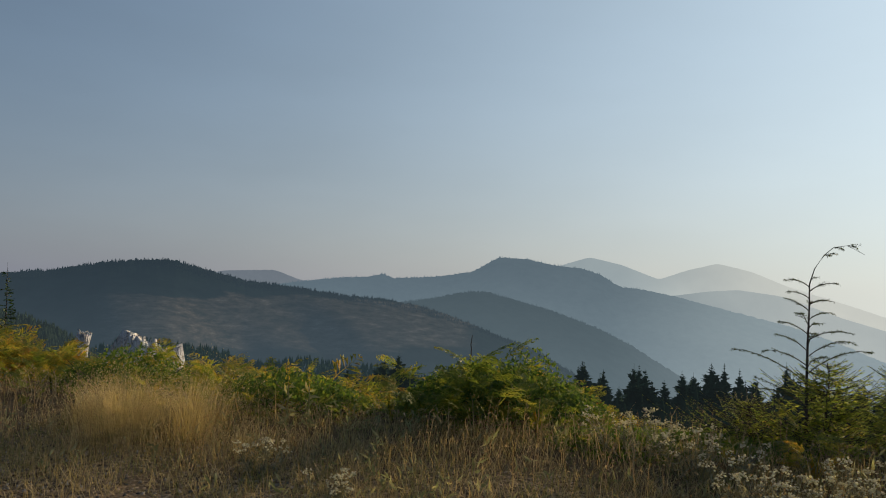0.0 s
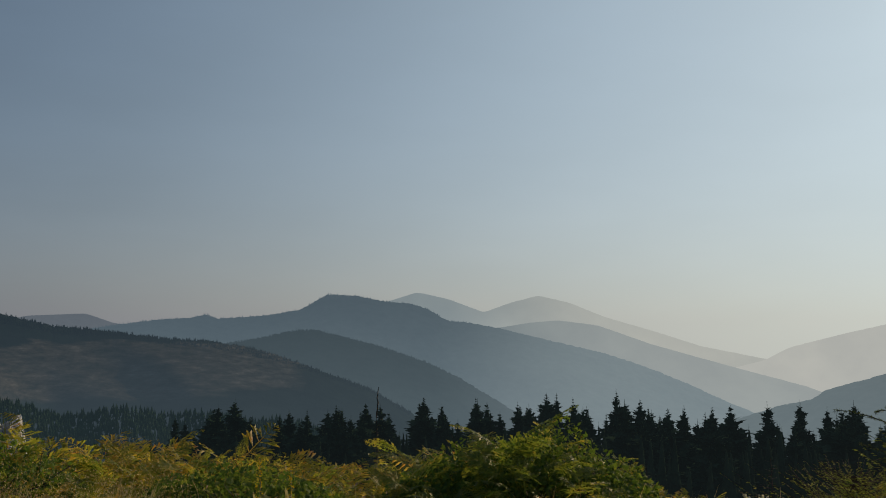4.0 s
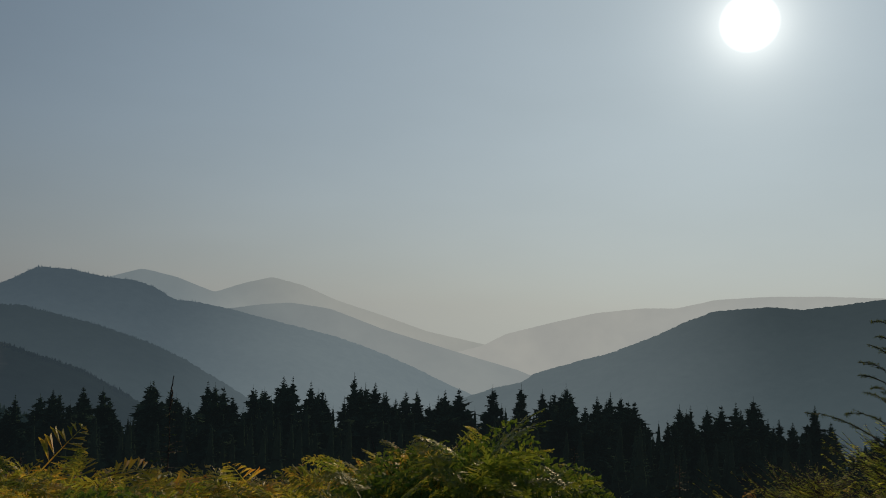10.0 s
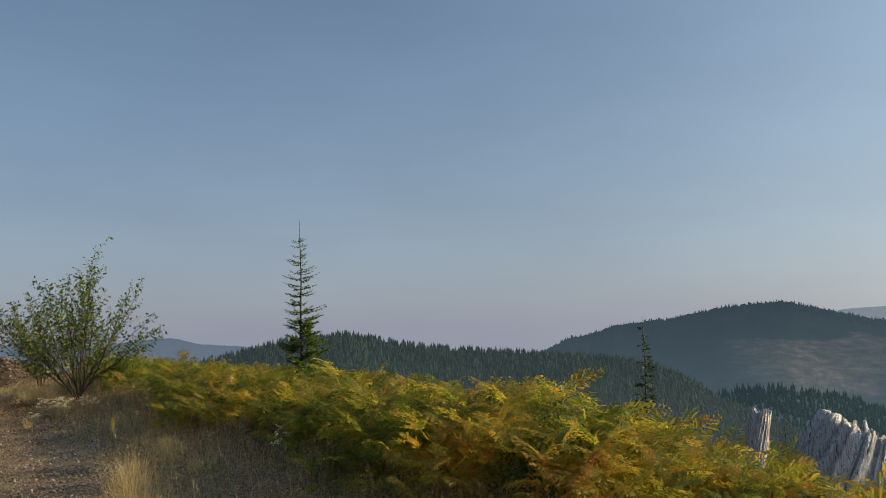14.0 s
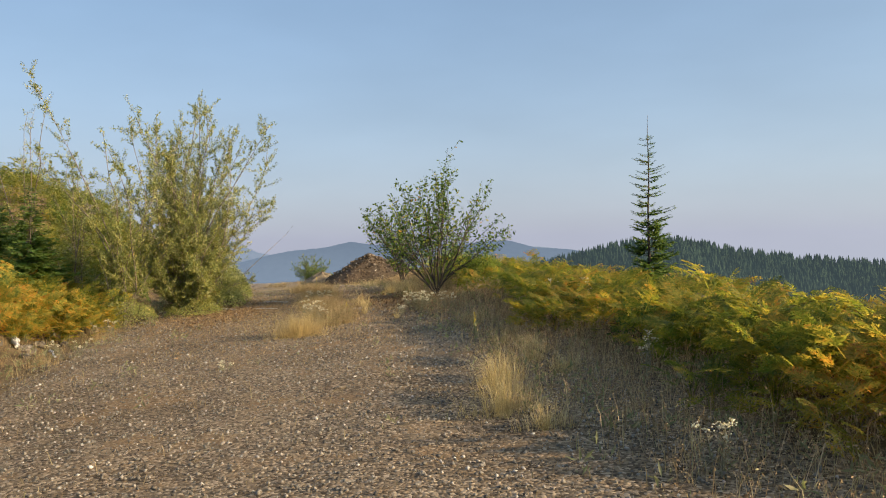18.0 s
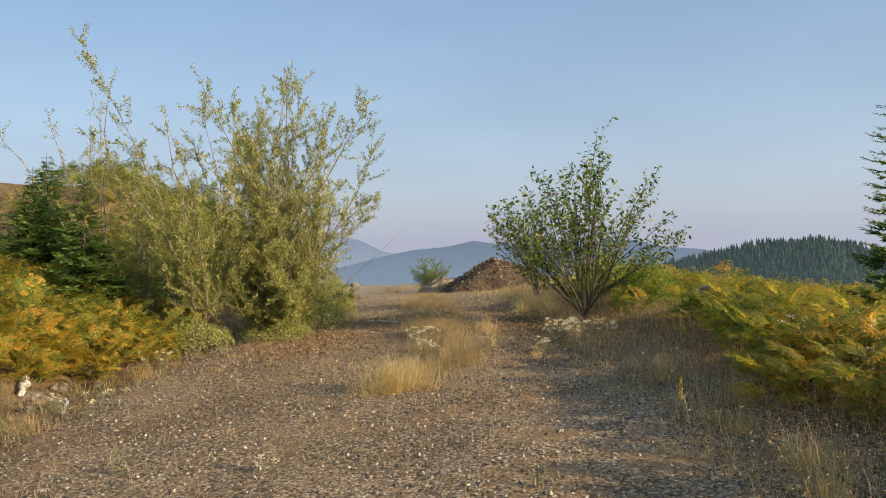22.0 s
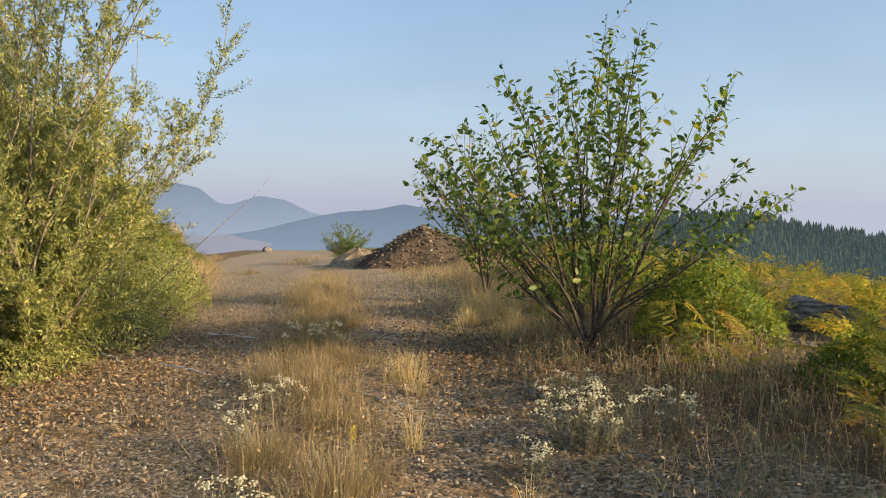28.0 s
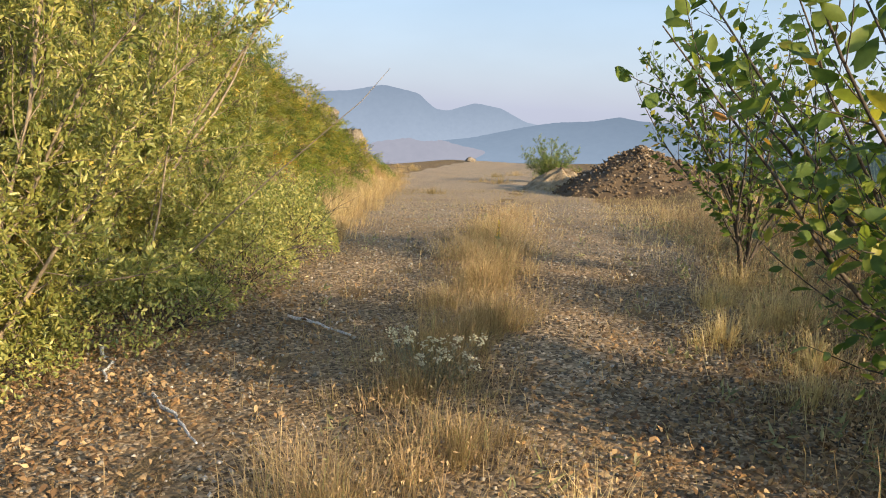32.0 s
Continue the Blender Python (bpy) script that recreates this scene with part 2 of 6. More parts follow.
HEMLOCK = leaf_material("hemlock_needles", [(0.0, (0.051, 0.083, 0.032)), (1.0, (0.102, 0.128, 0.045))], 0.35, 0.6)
# lighter, yellower hemlock green: sun shining through is put into the colour
HEMLOCK_LIT = leaf_material("hemlock_needles_lit", [(0.0, (0.18, 0.25, 0.055)), (0.6, (0.33, 0.40, 0.085)), (1.0, (0.50, 0.48, 0.11))], 0.66, 0.6)
STRAW = leaf_material("dry_grass", [(0.0, (0.40, 0.305, 0.16)), (0.5, (0.57, 0.45, 0.24)), (1.0, (0.72, 0.60, 0.37))], 0.35, 0.7)
DULL_GRASS = leaf_material("withered_grass", [(0.0, (0.19, 0.145, 0.095)), (0.5, (0.36, 0.27, 0.165)), (0.85, (0.49, 0.39, 0.24)), (1.0, (0.25, 0.26, 0.125))], 0.42, 0.8)
DEAD_WEED = leaf_material("withered_weed", [(0.0, (0.218, 0.147, 0.090)), (0.5, (0.422, 0.294, 0.173)), (0.85, (0.614, 0.461, 0.282)), (1.0, (0.282, 0.282, 0.141))], 0.25, 0.8)
GREEN_STEM = leaf_material("weed_leaf", [(0.0, (0.17, 0.19, 0.105)), (0.7, (0.29, 0.295, 0.18)), (1.0, (0.40, 0.36, 0.23))], 0.45, 0.7)
FLOWER = leaf_material("everlasting_flower", [(0.0, (0.60, 0.57, 0.50)), (1.0, (0.80, 0.78, 0.73))], 0.45, 0.8)
YELLOW = leaf_material("yellow_flower", [(0.0, (0.60, 0.42, 0.02)), (1.0, (0.75, 0.58, 0.04))], 0.2, 0.7)
LITTER = leaf_material("dead_leaf", [(0.0, (0.10, 0.06, 0.036)), (0.4, (0.22, 0.135, 0.072)), (0.8, (0.38, 0.25, 0.13)), (1.0, (0.50, 0.37, 0.22))], 0.15, 0.85)

n = Nodes("bark")
c = n.ramp(n.noise(38.0, 5.0), [(0.3, (0.034, 0.028, 0.023)), (0.7, (0.115, 0.095, 0.078))])
BARK = n.out(c, 0.9, n.bump(n.noise(90.0, 3.0), 0.5, 0.005))

n = Nodes("grey_stem")
c = n.ramp(n.noise(25.0, 4.0), [(0.3, (0.06, 0.05, 0.038)), (0.7, (0.15, 0.125, 0.095))])
STEM = n.out(c, 0.85)

n = Nodes("pale_stem")
c = n.ramp(n.noise(22.0, 4.0), [(0.3, (0.12, 0.095, 0.07)), (0.7, (0.32, 0.265, 0.2))])
PALE_STEM = n.out(c, 0.85)

n = Nodes("weathered_wood")
v = n.add("ShaderNodeMapping")
n.put(v, "Vector", n.pos())
n.put(v, "Scale", (34.0, 34.0, 1.1))
c = n.ramp(n.noise(2.2, 6.0, 0.7, v.outputs[0]), [(0.36, (0.03, 0.027, 0.026)), (0.43, (0.40, 0.39, 0.39)), (0.52, (0.78, 0.78, 0.79)), (0.74, (0.92, 0.92, 0.93))])
c = n.mix(0.5, c, n.ramp(n.noise(2.0, 3.0), [(0.32, (0.70, 0.64, 0.58)), (0.5, (1.0, 1.0, 1.0))]), "MULTIPLY")
WOOD = n.out(c, 0.85, n.bump(n.noise(3.0, 6.0, 0.7, v.outputs[0]), 0.9, 0.03))

n = Nodes("old_log")
v = n.add("ShaderNodeMapping")
n.put(v, "Vector", n.pos())
n.put(v, "Scale", (9.0, 3.0, 26.0))
c = n.ramp(n.noise(1.6, 6.0, 0.7, v.outputs[0]), [(0.3, (0.02, 0.018, 0.016)), (0.5, (0.13, 0.115, 0.10)), (0.7, (0.36, 0.335, 0.31))])
OLD_LOG = n.out(c, 0.9, n.bump(n.noise(2.4, 6.0, 0.7, v.outputs[0]), 1.0, 0.03))

n = Nodes("gravel")
p = n.pos()
cell = n.voronoi(44.0, "Color")
sepc = n.add("ShaderNodeSeparateColor")
n.put(sepc, 0, cell)
c = n.ramp(sepc.outputs[0], [(0.0, (0.062, 0.052, 0.042)), (0.45, (0.165, 0.142, 0.112)), (0.8, (0.265, 0.232, 0.185)), (1.0, (0.44, 0.40, 0.34))])
c = n.mix(0.75, c, n.ramp(n.noise(0.55, 5.0), [(0.34, (0.58, 0.50, 0.40)), (0.5, (0.88, 0.80, 0.70)), (0.68, (1.0, 0.97, 0.92))]), "MULTIPLY")
c = n.mix(n.ramp(n.noise(1.1, 5.0, 0.7), [(0.52, (0, 0, 0)), (0.66, (0.75, 0.75, 0.75))]), c, n.ramp(n.noise(45.0, 3.0), [(0.3, (0.11, 0.07, 0.04)), (0.7, (0.32, 0.225, 0.125))]))
hgt = n.math("ADD", n.math("MULTIPLY", n.voronoi(44.0), -1.0), n.math("MULTIPLY", n.noise(120.0, 3.0), 0.35))
c = n.mix(1.0, c, (1.30, 1.18, 1.03), "MULTIPLY")
# gravel turns to a paler tan where the track runs out over the crest
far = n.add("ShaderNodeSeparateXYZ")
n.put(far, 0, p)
pale_end = n.add("ShaderNodeMapRange")
n.put(pale_end, "Value", n.math("ADD", far.outputs[0], n.math("MULTIPLY", n.noise(0.25, 4.0), 12.0)))
n.put(pale_end, "From Min", -20.0)
n.put(pale_end, "From Max", -31.0)
n.put(pale_end, "To Max", 0.45)
c = n.mix(pale_end.outputs[0], c, n.ramp(n.noise(18.0, 4.0), [(0.3, (0.26, 0.205, 0.15)), (0.7, (0.50, 0.42, 0.32))]))
GRAVEL = n.out(c, 0.95, n.bump(hgt, 1.0, 0.008), 0.15)

n = Nodes("soil")
c = n.ramp(n.noise(3.0, 6.0, 0.65), [(0.3, (0.08, 0.06, 0.04)), (0.5, (0.16, 0.12, 0.075)), (0.75, (0.26, 0.195, 0.115))])
c = n.mix(0.6, c, n.ramp(n.noise(40.0, 4.0), [(0.3, (0.5, 0.45, 0.35)), (0.7, (1, 1, 1))]), "MULTIPLY")
c = n.mix(1.0, c, (1.28, 1.25, 1.2), "MULTIPLY")
SOIL = n.out(c, 0.97, n.bump(n.noise(30.0, 5.0), 0.9, 0.05), 0.1)

n = Nodes("pale_earth")
c = n.ramp(n.noise(5.0, 6.0, 0.65), [(0.3, (0.16, 0.12, 0.075)), (0.5, (0.26, 0.205, 0.135)), (0.75, (0.38, 0.31, 0.22))])
PALE_EARTH = n.out(c, 0.97, n.bump(n.noise(24.0, 5.0), 0.9, 0.05), 0.1)

n = Nodes("stone")
isl = n.add("ShaderNodeNewGeometry").outputs["Random Per Island"]
obr = n.add("ShaderNodeObjectInfo").outputs["Random"]
c = n.ramp(n.math("FRACT", n.math("ADD", isl, obr)), [(0.0, (0.085, 0.078, 0.068)), (0.45, (0.20, 0.182, 0.155)), (0.85, (0.32, 0.292, 0.25)), (0.97, (0.46, 0.43, 0.385)), (1.0, (0.64, 0.61, 0.56))])
c = n.mix(0.5, c, n.ramp(n.noise(50.0, 4.0), [(0.3, (0.55, 0.5, 0.45)), (0.7, (1, 1, 1))]), "MULTIPLY")
STONE = n.out(c, 0.9, n.bump(n.noise(80.0, 4.0), 0.4, 0.01), 0.25)

n = Nodes("rubble")
isl = n.add("ShaderNodeNewGeometry").outputs["Random Per Island"]
c = n.ramp(isl, [(0.0, (0.07, 0.052, 0.036)), (0.6, (0.14, 0.105, 0.072)), (0.93, (0.20, 0.165, 0.125)), (1.0, (0.34, 0.31, 0.27))])
c = n.mix(0.6, c, n.ramp(n.noise(30.0, 4.0), [(0.3, (0.5, 0.45, 0.4)), (0.7, (1, 1, 1))]), "MULTIPLY")
c = n.mix(1.0, c, (1.34, 1.34, 1.34), "MULTIPLY")
RUBBLE = n.out(c, 0.95, n.bump(n.noise(60.0, 4.0), 0.5, 0.02), 0.15)

n = Nodes("pale_rock")
c = n.ramp(n.noise(4.0, 6.0, 0.7), [(0.32, (0.05, 0.042, 0.034)), (0.5, (0.17, 0.145, 0.115)), (0.72, (0.32, 0.28, 0.235))])
ROCK = n.out(c, 0.92, n.bump(n.noise(9.0, 6.0), 1.0, 0.12), 0.2)


def haze_glow_material(name, air, air_sun, dark, scale, amount, clear=None, haze=0.45, valley=0.5, smoke=(0.32, 0.385, 0.405), soft=0.5):
    """Far slopes: the forest's own colour mixed with emission that paints the smoke haze, brighter towards the sun."""
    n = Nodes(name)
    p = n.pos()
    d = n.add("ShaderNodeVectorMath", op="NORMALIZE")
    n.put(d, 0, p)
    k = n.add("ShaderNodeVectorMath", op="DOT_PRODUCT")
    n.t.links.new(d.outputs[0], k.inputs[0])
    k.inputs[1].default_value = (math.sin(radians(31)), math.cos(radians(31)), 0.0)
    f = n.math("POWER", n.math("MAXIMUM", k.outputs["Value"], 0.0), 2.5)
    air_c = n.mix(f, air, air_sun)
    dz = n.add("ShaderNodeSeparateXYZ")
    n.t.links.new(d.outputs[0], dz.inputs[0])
    # the emitted haze brightens towards low ground
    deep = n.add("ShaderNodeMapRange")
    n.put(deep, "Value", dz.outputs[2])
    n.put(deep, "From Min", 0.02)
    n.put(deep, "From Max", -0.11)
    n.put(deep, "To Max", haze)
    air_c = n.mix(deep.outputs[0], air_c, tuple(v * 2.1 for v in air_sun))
    # painted haze: the emission turns to the smoke colour where the valley opens
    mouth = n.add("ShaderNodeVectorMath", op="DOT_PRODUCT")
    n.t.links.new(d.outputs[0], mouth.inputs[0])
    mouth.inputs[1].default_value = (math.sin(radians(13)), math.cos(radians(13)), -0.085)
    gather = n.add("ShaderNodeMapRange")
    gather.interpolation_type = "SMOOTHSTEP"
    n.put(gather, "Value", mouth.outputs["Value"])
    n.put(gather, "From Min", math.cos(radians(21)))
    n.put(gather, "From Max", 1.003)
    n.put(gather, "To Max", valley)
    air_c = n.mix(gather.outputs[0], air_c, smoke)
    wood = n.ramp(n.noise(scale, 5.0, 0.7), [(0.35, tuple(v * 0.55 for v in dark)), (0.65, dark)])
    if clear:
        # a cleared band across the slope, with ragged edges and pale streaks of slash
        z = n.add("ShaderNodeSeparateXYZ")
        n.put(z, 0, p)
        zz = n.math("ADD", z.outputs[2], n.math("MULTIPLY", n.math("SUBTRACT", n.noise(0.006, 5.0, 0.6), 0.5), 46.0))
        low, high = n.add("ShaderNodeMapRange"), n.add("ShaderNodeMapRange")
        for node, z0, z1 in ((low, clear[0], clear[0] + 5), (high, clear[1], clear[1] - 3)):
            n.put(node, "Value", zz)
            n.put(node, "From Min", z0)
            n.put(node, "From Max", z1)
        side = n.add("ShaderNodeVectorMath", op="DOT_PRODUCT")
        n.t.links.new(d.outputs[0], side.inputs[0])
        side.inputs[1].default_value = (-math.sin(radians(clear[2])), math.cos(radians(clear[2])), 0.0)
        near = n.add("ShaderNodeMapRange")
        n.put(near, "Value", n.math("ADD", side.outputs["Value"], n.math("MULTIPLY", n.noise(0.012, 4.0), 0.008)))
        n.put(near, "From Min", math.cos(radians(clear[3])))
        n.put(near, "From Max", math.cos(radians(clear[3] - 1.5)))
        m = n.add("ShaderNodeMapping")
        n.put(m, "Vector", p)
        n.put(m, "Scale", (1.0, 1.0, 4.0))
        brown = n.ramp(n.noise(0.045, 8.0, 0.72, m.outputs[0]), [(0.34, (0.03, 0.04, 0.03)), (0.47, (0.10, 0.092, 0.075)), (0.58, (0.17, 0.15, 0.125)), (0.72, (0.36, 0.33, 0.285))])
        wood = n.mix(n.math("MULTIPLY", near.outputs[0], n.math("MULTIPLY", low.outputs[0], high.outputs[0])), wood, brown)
    # crowns and gullies as faint tone in the emitted haze
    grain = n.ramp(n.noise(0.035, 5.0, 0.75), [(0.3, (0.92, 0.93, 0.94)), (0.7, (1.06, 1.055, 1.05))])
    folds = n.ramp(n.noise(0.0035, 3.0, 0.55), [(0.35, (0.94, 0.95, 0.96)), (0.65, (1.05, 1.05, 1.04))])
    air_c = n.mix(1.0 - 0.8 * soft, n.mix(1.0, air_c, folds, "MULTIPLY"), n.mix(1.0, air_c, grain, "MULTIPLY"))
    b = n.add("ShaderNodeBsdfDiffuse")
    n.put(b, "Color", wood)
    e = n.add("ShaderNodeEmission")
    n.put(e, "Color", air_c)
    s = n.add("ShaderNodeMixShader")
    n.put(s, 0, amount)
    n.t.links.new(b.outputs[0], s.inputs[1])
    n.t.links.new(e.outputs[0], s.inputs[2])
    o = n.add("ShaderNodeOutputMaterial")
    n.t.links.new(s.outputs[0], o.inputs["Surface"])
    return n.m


# ---- mesh tools ----
rng = np.random.default_rng(7)


def mesh_of(name, verts, faces, material, smooth=False):
    """A mesh from arrays of vertices and of triangles or quads."""
    verts, faces = np.asarray(verts, np.float32).reshape(-1, 3), np.asarray(faces, np.int32)
    k = faces.shape[1]
    me = bpy.data.meshes.new(name)
    me.vertices.add(len(verts))
    me.vertices.foreach_set("co", verts.ravel())
    me.loops.add(faces.size)
    me.loops.foreach_set("vertex_index", faces.ravel())
    me.polygons.add(len(faces))
    me.polygons.foreach_set("loop_start", np.arange(0, faces.size, k, dtype=np.int32))
    me.update(calc_edges=True)
    if smooth:
        me.polygons.foreach_set("use_smooth", np.ones(len(faces), bool))
    me.materials.append(material)
    return me


def part(name, me, parent=None, m=None, label=""):
    ob = new(name, me)
    if parent is not None:
        ob.parent = parent
    if m is not None:
        ob.matrix_basis = m
    return tagged(ob, label)


class Bag:
    """Gathers triangles from many small pieces into one mesh."""

    def __init__(self):
        self.v, self.f, self.n = [], [], 0

    def add(self, verts, faces):
        self.v.append(np.asarray(verts, float).reshape(-1, 3))
        self.f.append(np.asarray(faces, int).reshape(-1, 3) + self.n)
        self.n += len(self.v[-1])

    def spread(self, verts, faces, mats):
        """The same piece at many poses: mats is (n, 4, 4)."""
        verts, faces = np.asarray(verts, float), np.asarray(faces, int)
        if not len(mats):
            return
        all_v = np.einsum("nij,vj->nvi", mats[:, :3, :3], verts) + mats[:, None, :3, 3]
        all_f = faces[None] + (np.arange(len(mats)) * len(verts))[:, None, None]
        self.add(all_v.reshape(-1, 3), all_f.reshape(-1, 3))

    def tube(self, pts, radii, sides=5):
        pts, radii = np.asarray(pts, float), np.broadcast_to(np.asarray(radii, float), (len(pts),))
        way = np.gradient(pts, axis=0)
        way /= np.linalg.norm(way, axis=1)[:, None] + 1e-9
        ref = np.where(np.abs(way[:, 2:3]) > 0.9, [[1.0, 0, 0]], [[0, 0, 1.0]])
        a = np.cross(way, ref)
        a /= np.linalg.norm(a, axis=1)[:, None] + 1e-9
        b = np.cross(way, a)
        ang = np.arange(sides) * 2 * math.pi / sides
        ring = pts[:, None] + radii[:, None, None] * (np.cos(ang)[None, :, None] * a[:, None] + np.sin(ang)[None, :, None] * b[:, None])
        f = []
        for i in range(len(pts) - 1):
            for j in range(sides):
                p, q = i * sides + j, i * sides + (j + 1) % sides
                f += [(p, q, q + sides), (p, q + sides, p + sides)]
        self.add(ring.reshape(-1, 3), f)

    def mesh(self, name, material, smooth=False):
        return mesh_of(name, np.concatenate(self.v), np.concatenate(self.f), material, smooth)


def frames_of(at, ahead, up, size):
    """Poses (n, 4, 4) of pieces that lie along ahead, with their faces towards up."""
    at, ahead, up = (np.asarray(a, float) for a in (at, ahead, up))
    y = ahead / (np.linalg.norm(ahead, axis=1)[:, None] + 1e-9)
    x = np.cross(y, up)
    x /= np.linalg.norm(x, axis=1)[:, None] + 1e-9
    z = np.cross(x, y)
    size = np.broadcast_to(np.asarray(size, float).reshape(-1, 1) if np.ndim(size) < 2 else size, (len(at), 3)) if np.ndim(size) else np.full((len(at), 3), size)
    m = np.zeros((len(at), 4, 4))
    m[:, :3, 0], m[:, :3, 1], m[:, :3, 2], m[:, :3, 3], m[:, 3, 3] = x * size[:, :1], y * size[:, 1:2], z * size[:, 2:3], at, 1
    return m


def smooth_step(a, b, v):
    t = np.clip((v - a) / (b - a), 0, 1)
    return t * t * (3 - 2 * t)


def wave(x, y, s, seed=0.0):
    """A cheap smooth noise of about -1 to 1, made of sines."""
    return (np.sin(x * s + 1.7 * seed + 1.3 * np.sin(y * s * 0.7 + seed)) + np.sin(y * s * 1.13 + 2.1 + seed + 1.1 * np.sin(x * s * 0.83)) + 0.5 * np.sin((x + y) * s * 2.3 + seed)) / 2.5


# ---- ground ----
TILT = 0.0577


def ground_z(x, y):
    x, y = np.asarray(x, float), np.asarray(y, float)
    z = TILT * np.clip(y, -3.4, 4.6)
    z = z - 0.042 * np.clip(-25 - x, 0, 60) - 0.32 * np.clip(-84 - x, 0, 900)
    z = z - 0.2 * np.clip(x - 60, 0, 1200)
    # the bank above the road, cut off by a rock at its far end
    foot = -2.9 - 0.9 * smooth_step(-14, -22, x) - 0.4 * smooth_step(-26, -36, x)
    into = np.clip(foot - y, 0, 400)
    bank = (0.45 + 0.47 * smooth_step(-24.5, -29.5, x)) * np.minimum(into, 2.4 + 1.7 * smooth_step(-25, -30, x)) + 0.03 * np.clip(into - 4.1, 0, 40) + 0.10 * wave(x, y, 1.1, 3.0) * np.clip(into, 0, 1)
    z = z + bank * smooth_step(-46.0, -42.0, x) - 0.35 * np.clip(-9 - y, 0, 300) * smooth_step(-44, -50, x)
    # the berm on the valley side and the slope below it
    drop = 5.6 + 2.7 * smooth_step(-12, -18, x)
    berm = smooth_step(3.6, 4.9, y) * (0.08 + 0.14 * smooth_step(-9, -16, x))
    over = np.clip(y - drop, 0, 2000)
    fall = (0.27 + 0.10 * smooth_step(-8, -3, x)) * np.minimum(over, 20) + 0.175 * np.clip(over - 20, 0, 150) + 0.42 * np.clip(over - 170, 0, 800)
    return z + berm - fall + 0.012 * wave(x, y, 2.7)


count = 320
u = np.linspace(-7.4, 7.4, count)
gx, gy = -11 + 6.0 * np.sinh(u), 2 + 6.0 * np.sinh(u)
GX, GY = np.meshgrid(gx, gy)
GZ = np.maximum(ground_z(GX, GY), -420.0)
idx = np.arange(count * count).reshape(count, count)
quads = np.stack([idx[:-1, :-1], idx[:-1, 1:], idx[1:, 1:], idx[1:, :-1]], -1).reshape(-1, 4)
ground = new("ground", mesh_of("ground", np.stack([GX, GY, GZ], -1), quads, SOIL, True))
tagged(ground, "brown soil slope with withered plants falling to a valley", "ground", kind="structure")

# the gravelled track, a few millimetres over the soil
nx, ny = 330, 60
rx = np.linspace(9, -90, nx)
RX, RV = np.meshgrid(rx, np.linspace(0, 1, ny), indexing="ij")
left = np.interp(RX, [-90, -45, -30, -22, -14, 0, 9], [-7.5, -5.5, -3.4, -2.3, -2.5, -2.7, -3.0]) + 0.25 * wave(RX, RX, 0.9)
right = np.interp(RX, [-90, -45, -30, -22, -14, -8, -2, 9], [-2.5, 1.5, 3.3, 3.6, 4.5, 4.5, 4.1, 3.6]) + 0.25 * wave(RX, RX, 0.8, 5)
RY = left + (right - left) * RV
ruts = -0.035 * (np.exp(-((RY - 2.6) / 0.35) ** 2) + np.exp(-((RY - 0.2) / 0.35) ** 2)) * smooth_step(-12, -18, RX)
edge = -0.03 * (1 - np.clip(np.minimum(RV, 1 - RV) / 0.06, 0, 1))
RZ = ground_z(RX, RY) + 0.022 + 0.012 * wave(RX, RY, 5.0, 2) + ruts * 0.5 + edge
idx = np.arange(nx * ny).reshape(nx, ny)
quads = np.stack([idx[:-1, :-1], idx[1:, :-1], idx[1:, 1:], idx[:-1, 1:]], -1).reshape(-1, 4)[:, ::-1]
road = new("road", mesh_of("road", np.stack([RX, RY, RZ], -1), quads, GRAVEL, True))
tagged(road, "old forest track of grey gravel with two wheel ruts", "track", kind="structure")

# ---- distant ridges ----
CENTRE = np.array([-8.0, 1.5, 1.6])


def ridge(name, label, far, profile, material, depth=0.45, low=-14.0, rough=0.05, rows=16, step=0.12, relief=0.02):
    """A ridge whose crest stands at the given headings (degrees to the left of +y) and heights (degrees over the horizon)."""
    prof = sorted(profile)
    yaw = np.arange(prof[0][0], prof[-1][0] + step / 2, step)
    up = np.interp(yaw, [p[0] for p in prof], [p[1] for p in prof])
    # round off the corners of the crest
    k = np.hanning(9)
    up = np.convolve(np.pad(up, 4, mode="edge"), k / k.sum(), "valid")
    spikes = rough * (wave(yaw, yaw * 0.3, 9.0, far) * 0.5 + np.random.default_rng(int(far)).uniform(-0.5, 0.5, len(yaw)))
    f = np.linspace(0, 1, rows)
    Y, F = np.meshgrid(yaw, f, indexing="ij")
    dist = far * (1 - depth * F + relief * wave(Y * 0.35, F * 5, 1.0, far % 7) * np.sin(F * math.pi))
    U = up[:, None] + spikes[:, None] * (F == 0) + (low - up[:, None]) * F ** 1.15 + relief * 14 * wave(Y * 0.5, F * 7, 1.0, far % 5) * np.sin(F * math.pi)
    a = np.radians(Y)
    P = np.stack([-np.sin(a) * dist, np.cos(a) * dist, np.tan(np.radians(U)) * dist], -1) + CENTRE
    # the far side of the hill
    back = np.stack([-np.sin(a[:, 0]) * far * 1.15, np.cos(a[:, 0]) * far * 1.15, np.full(len(yaw), -far * 0.25)], -1) + CENTRE
    P = np.concatenate([back[:, None], P], 1)
    r = rows + 1
    idx = np.arange(len(yaw) * r).reshape(len(yaw), r)
    quads = np.stack([idx[:-1, :-1], idx[1:, :-1], idx[1:, 1:], idx[:-1, 1:]], -1).reshape(-1, 4)
    ob = new(name, mesh_of(name, P, quads, material, True))
    return tagged(ob, label, "mountain", kind="structure")


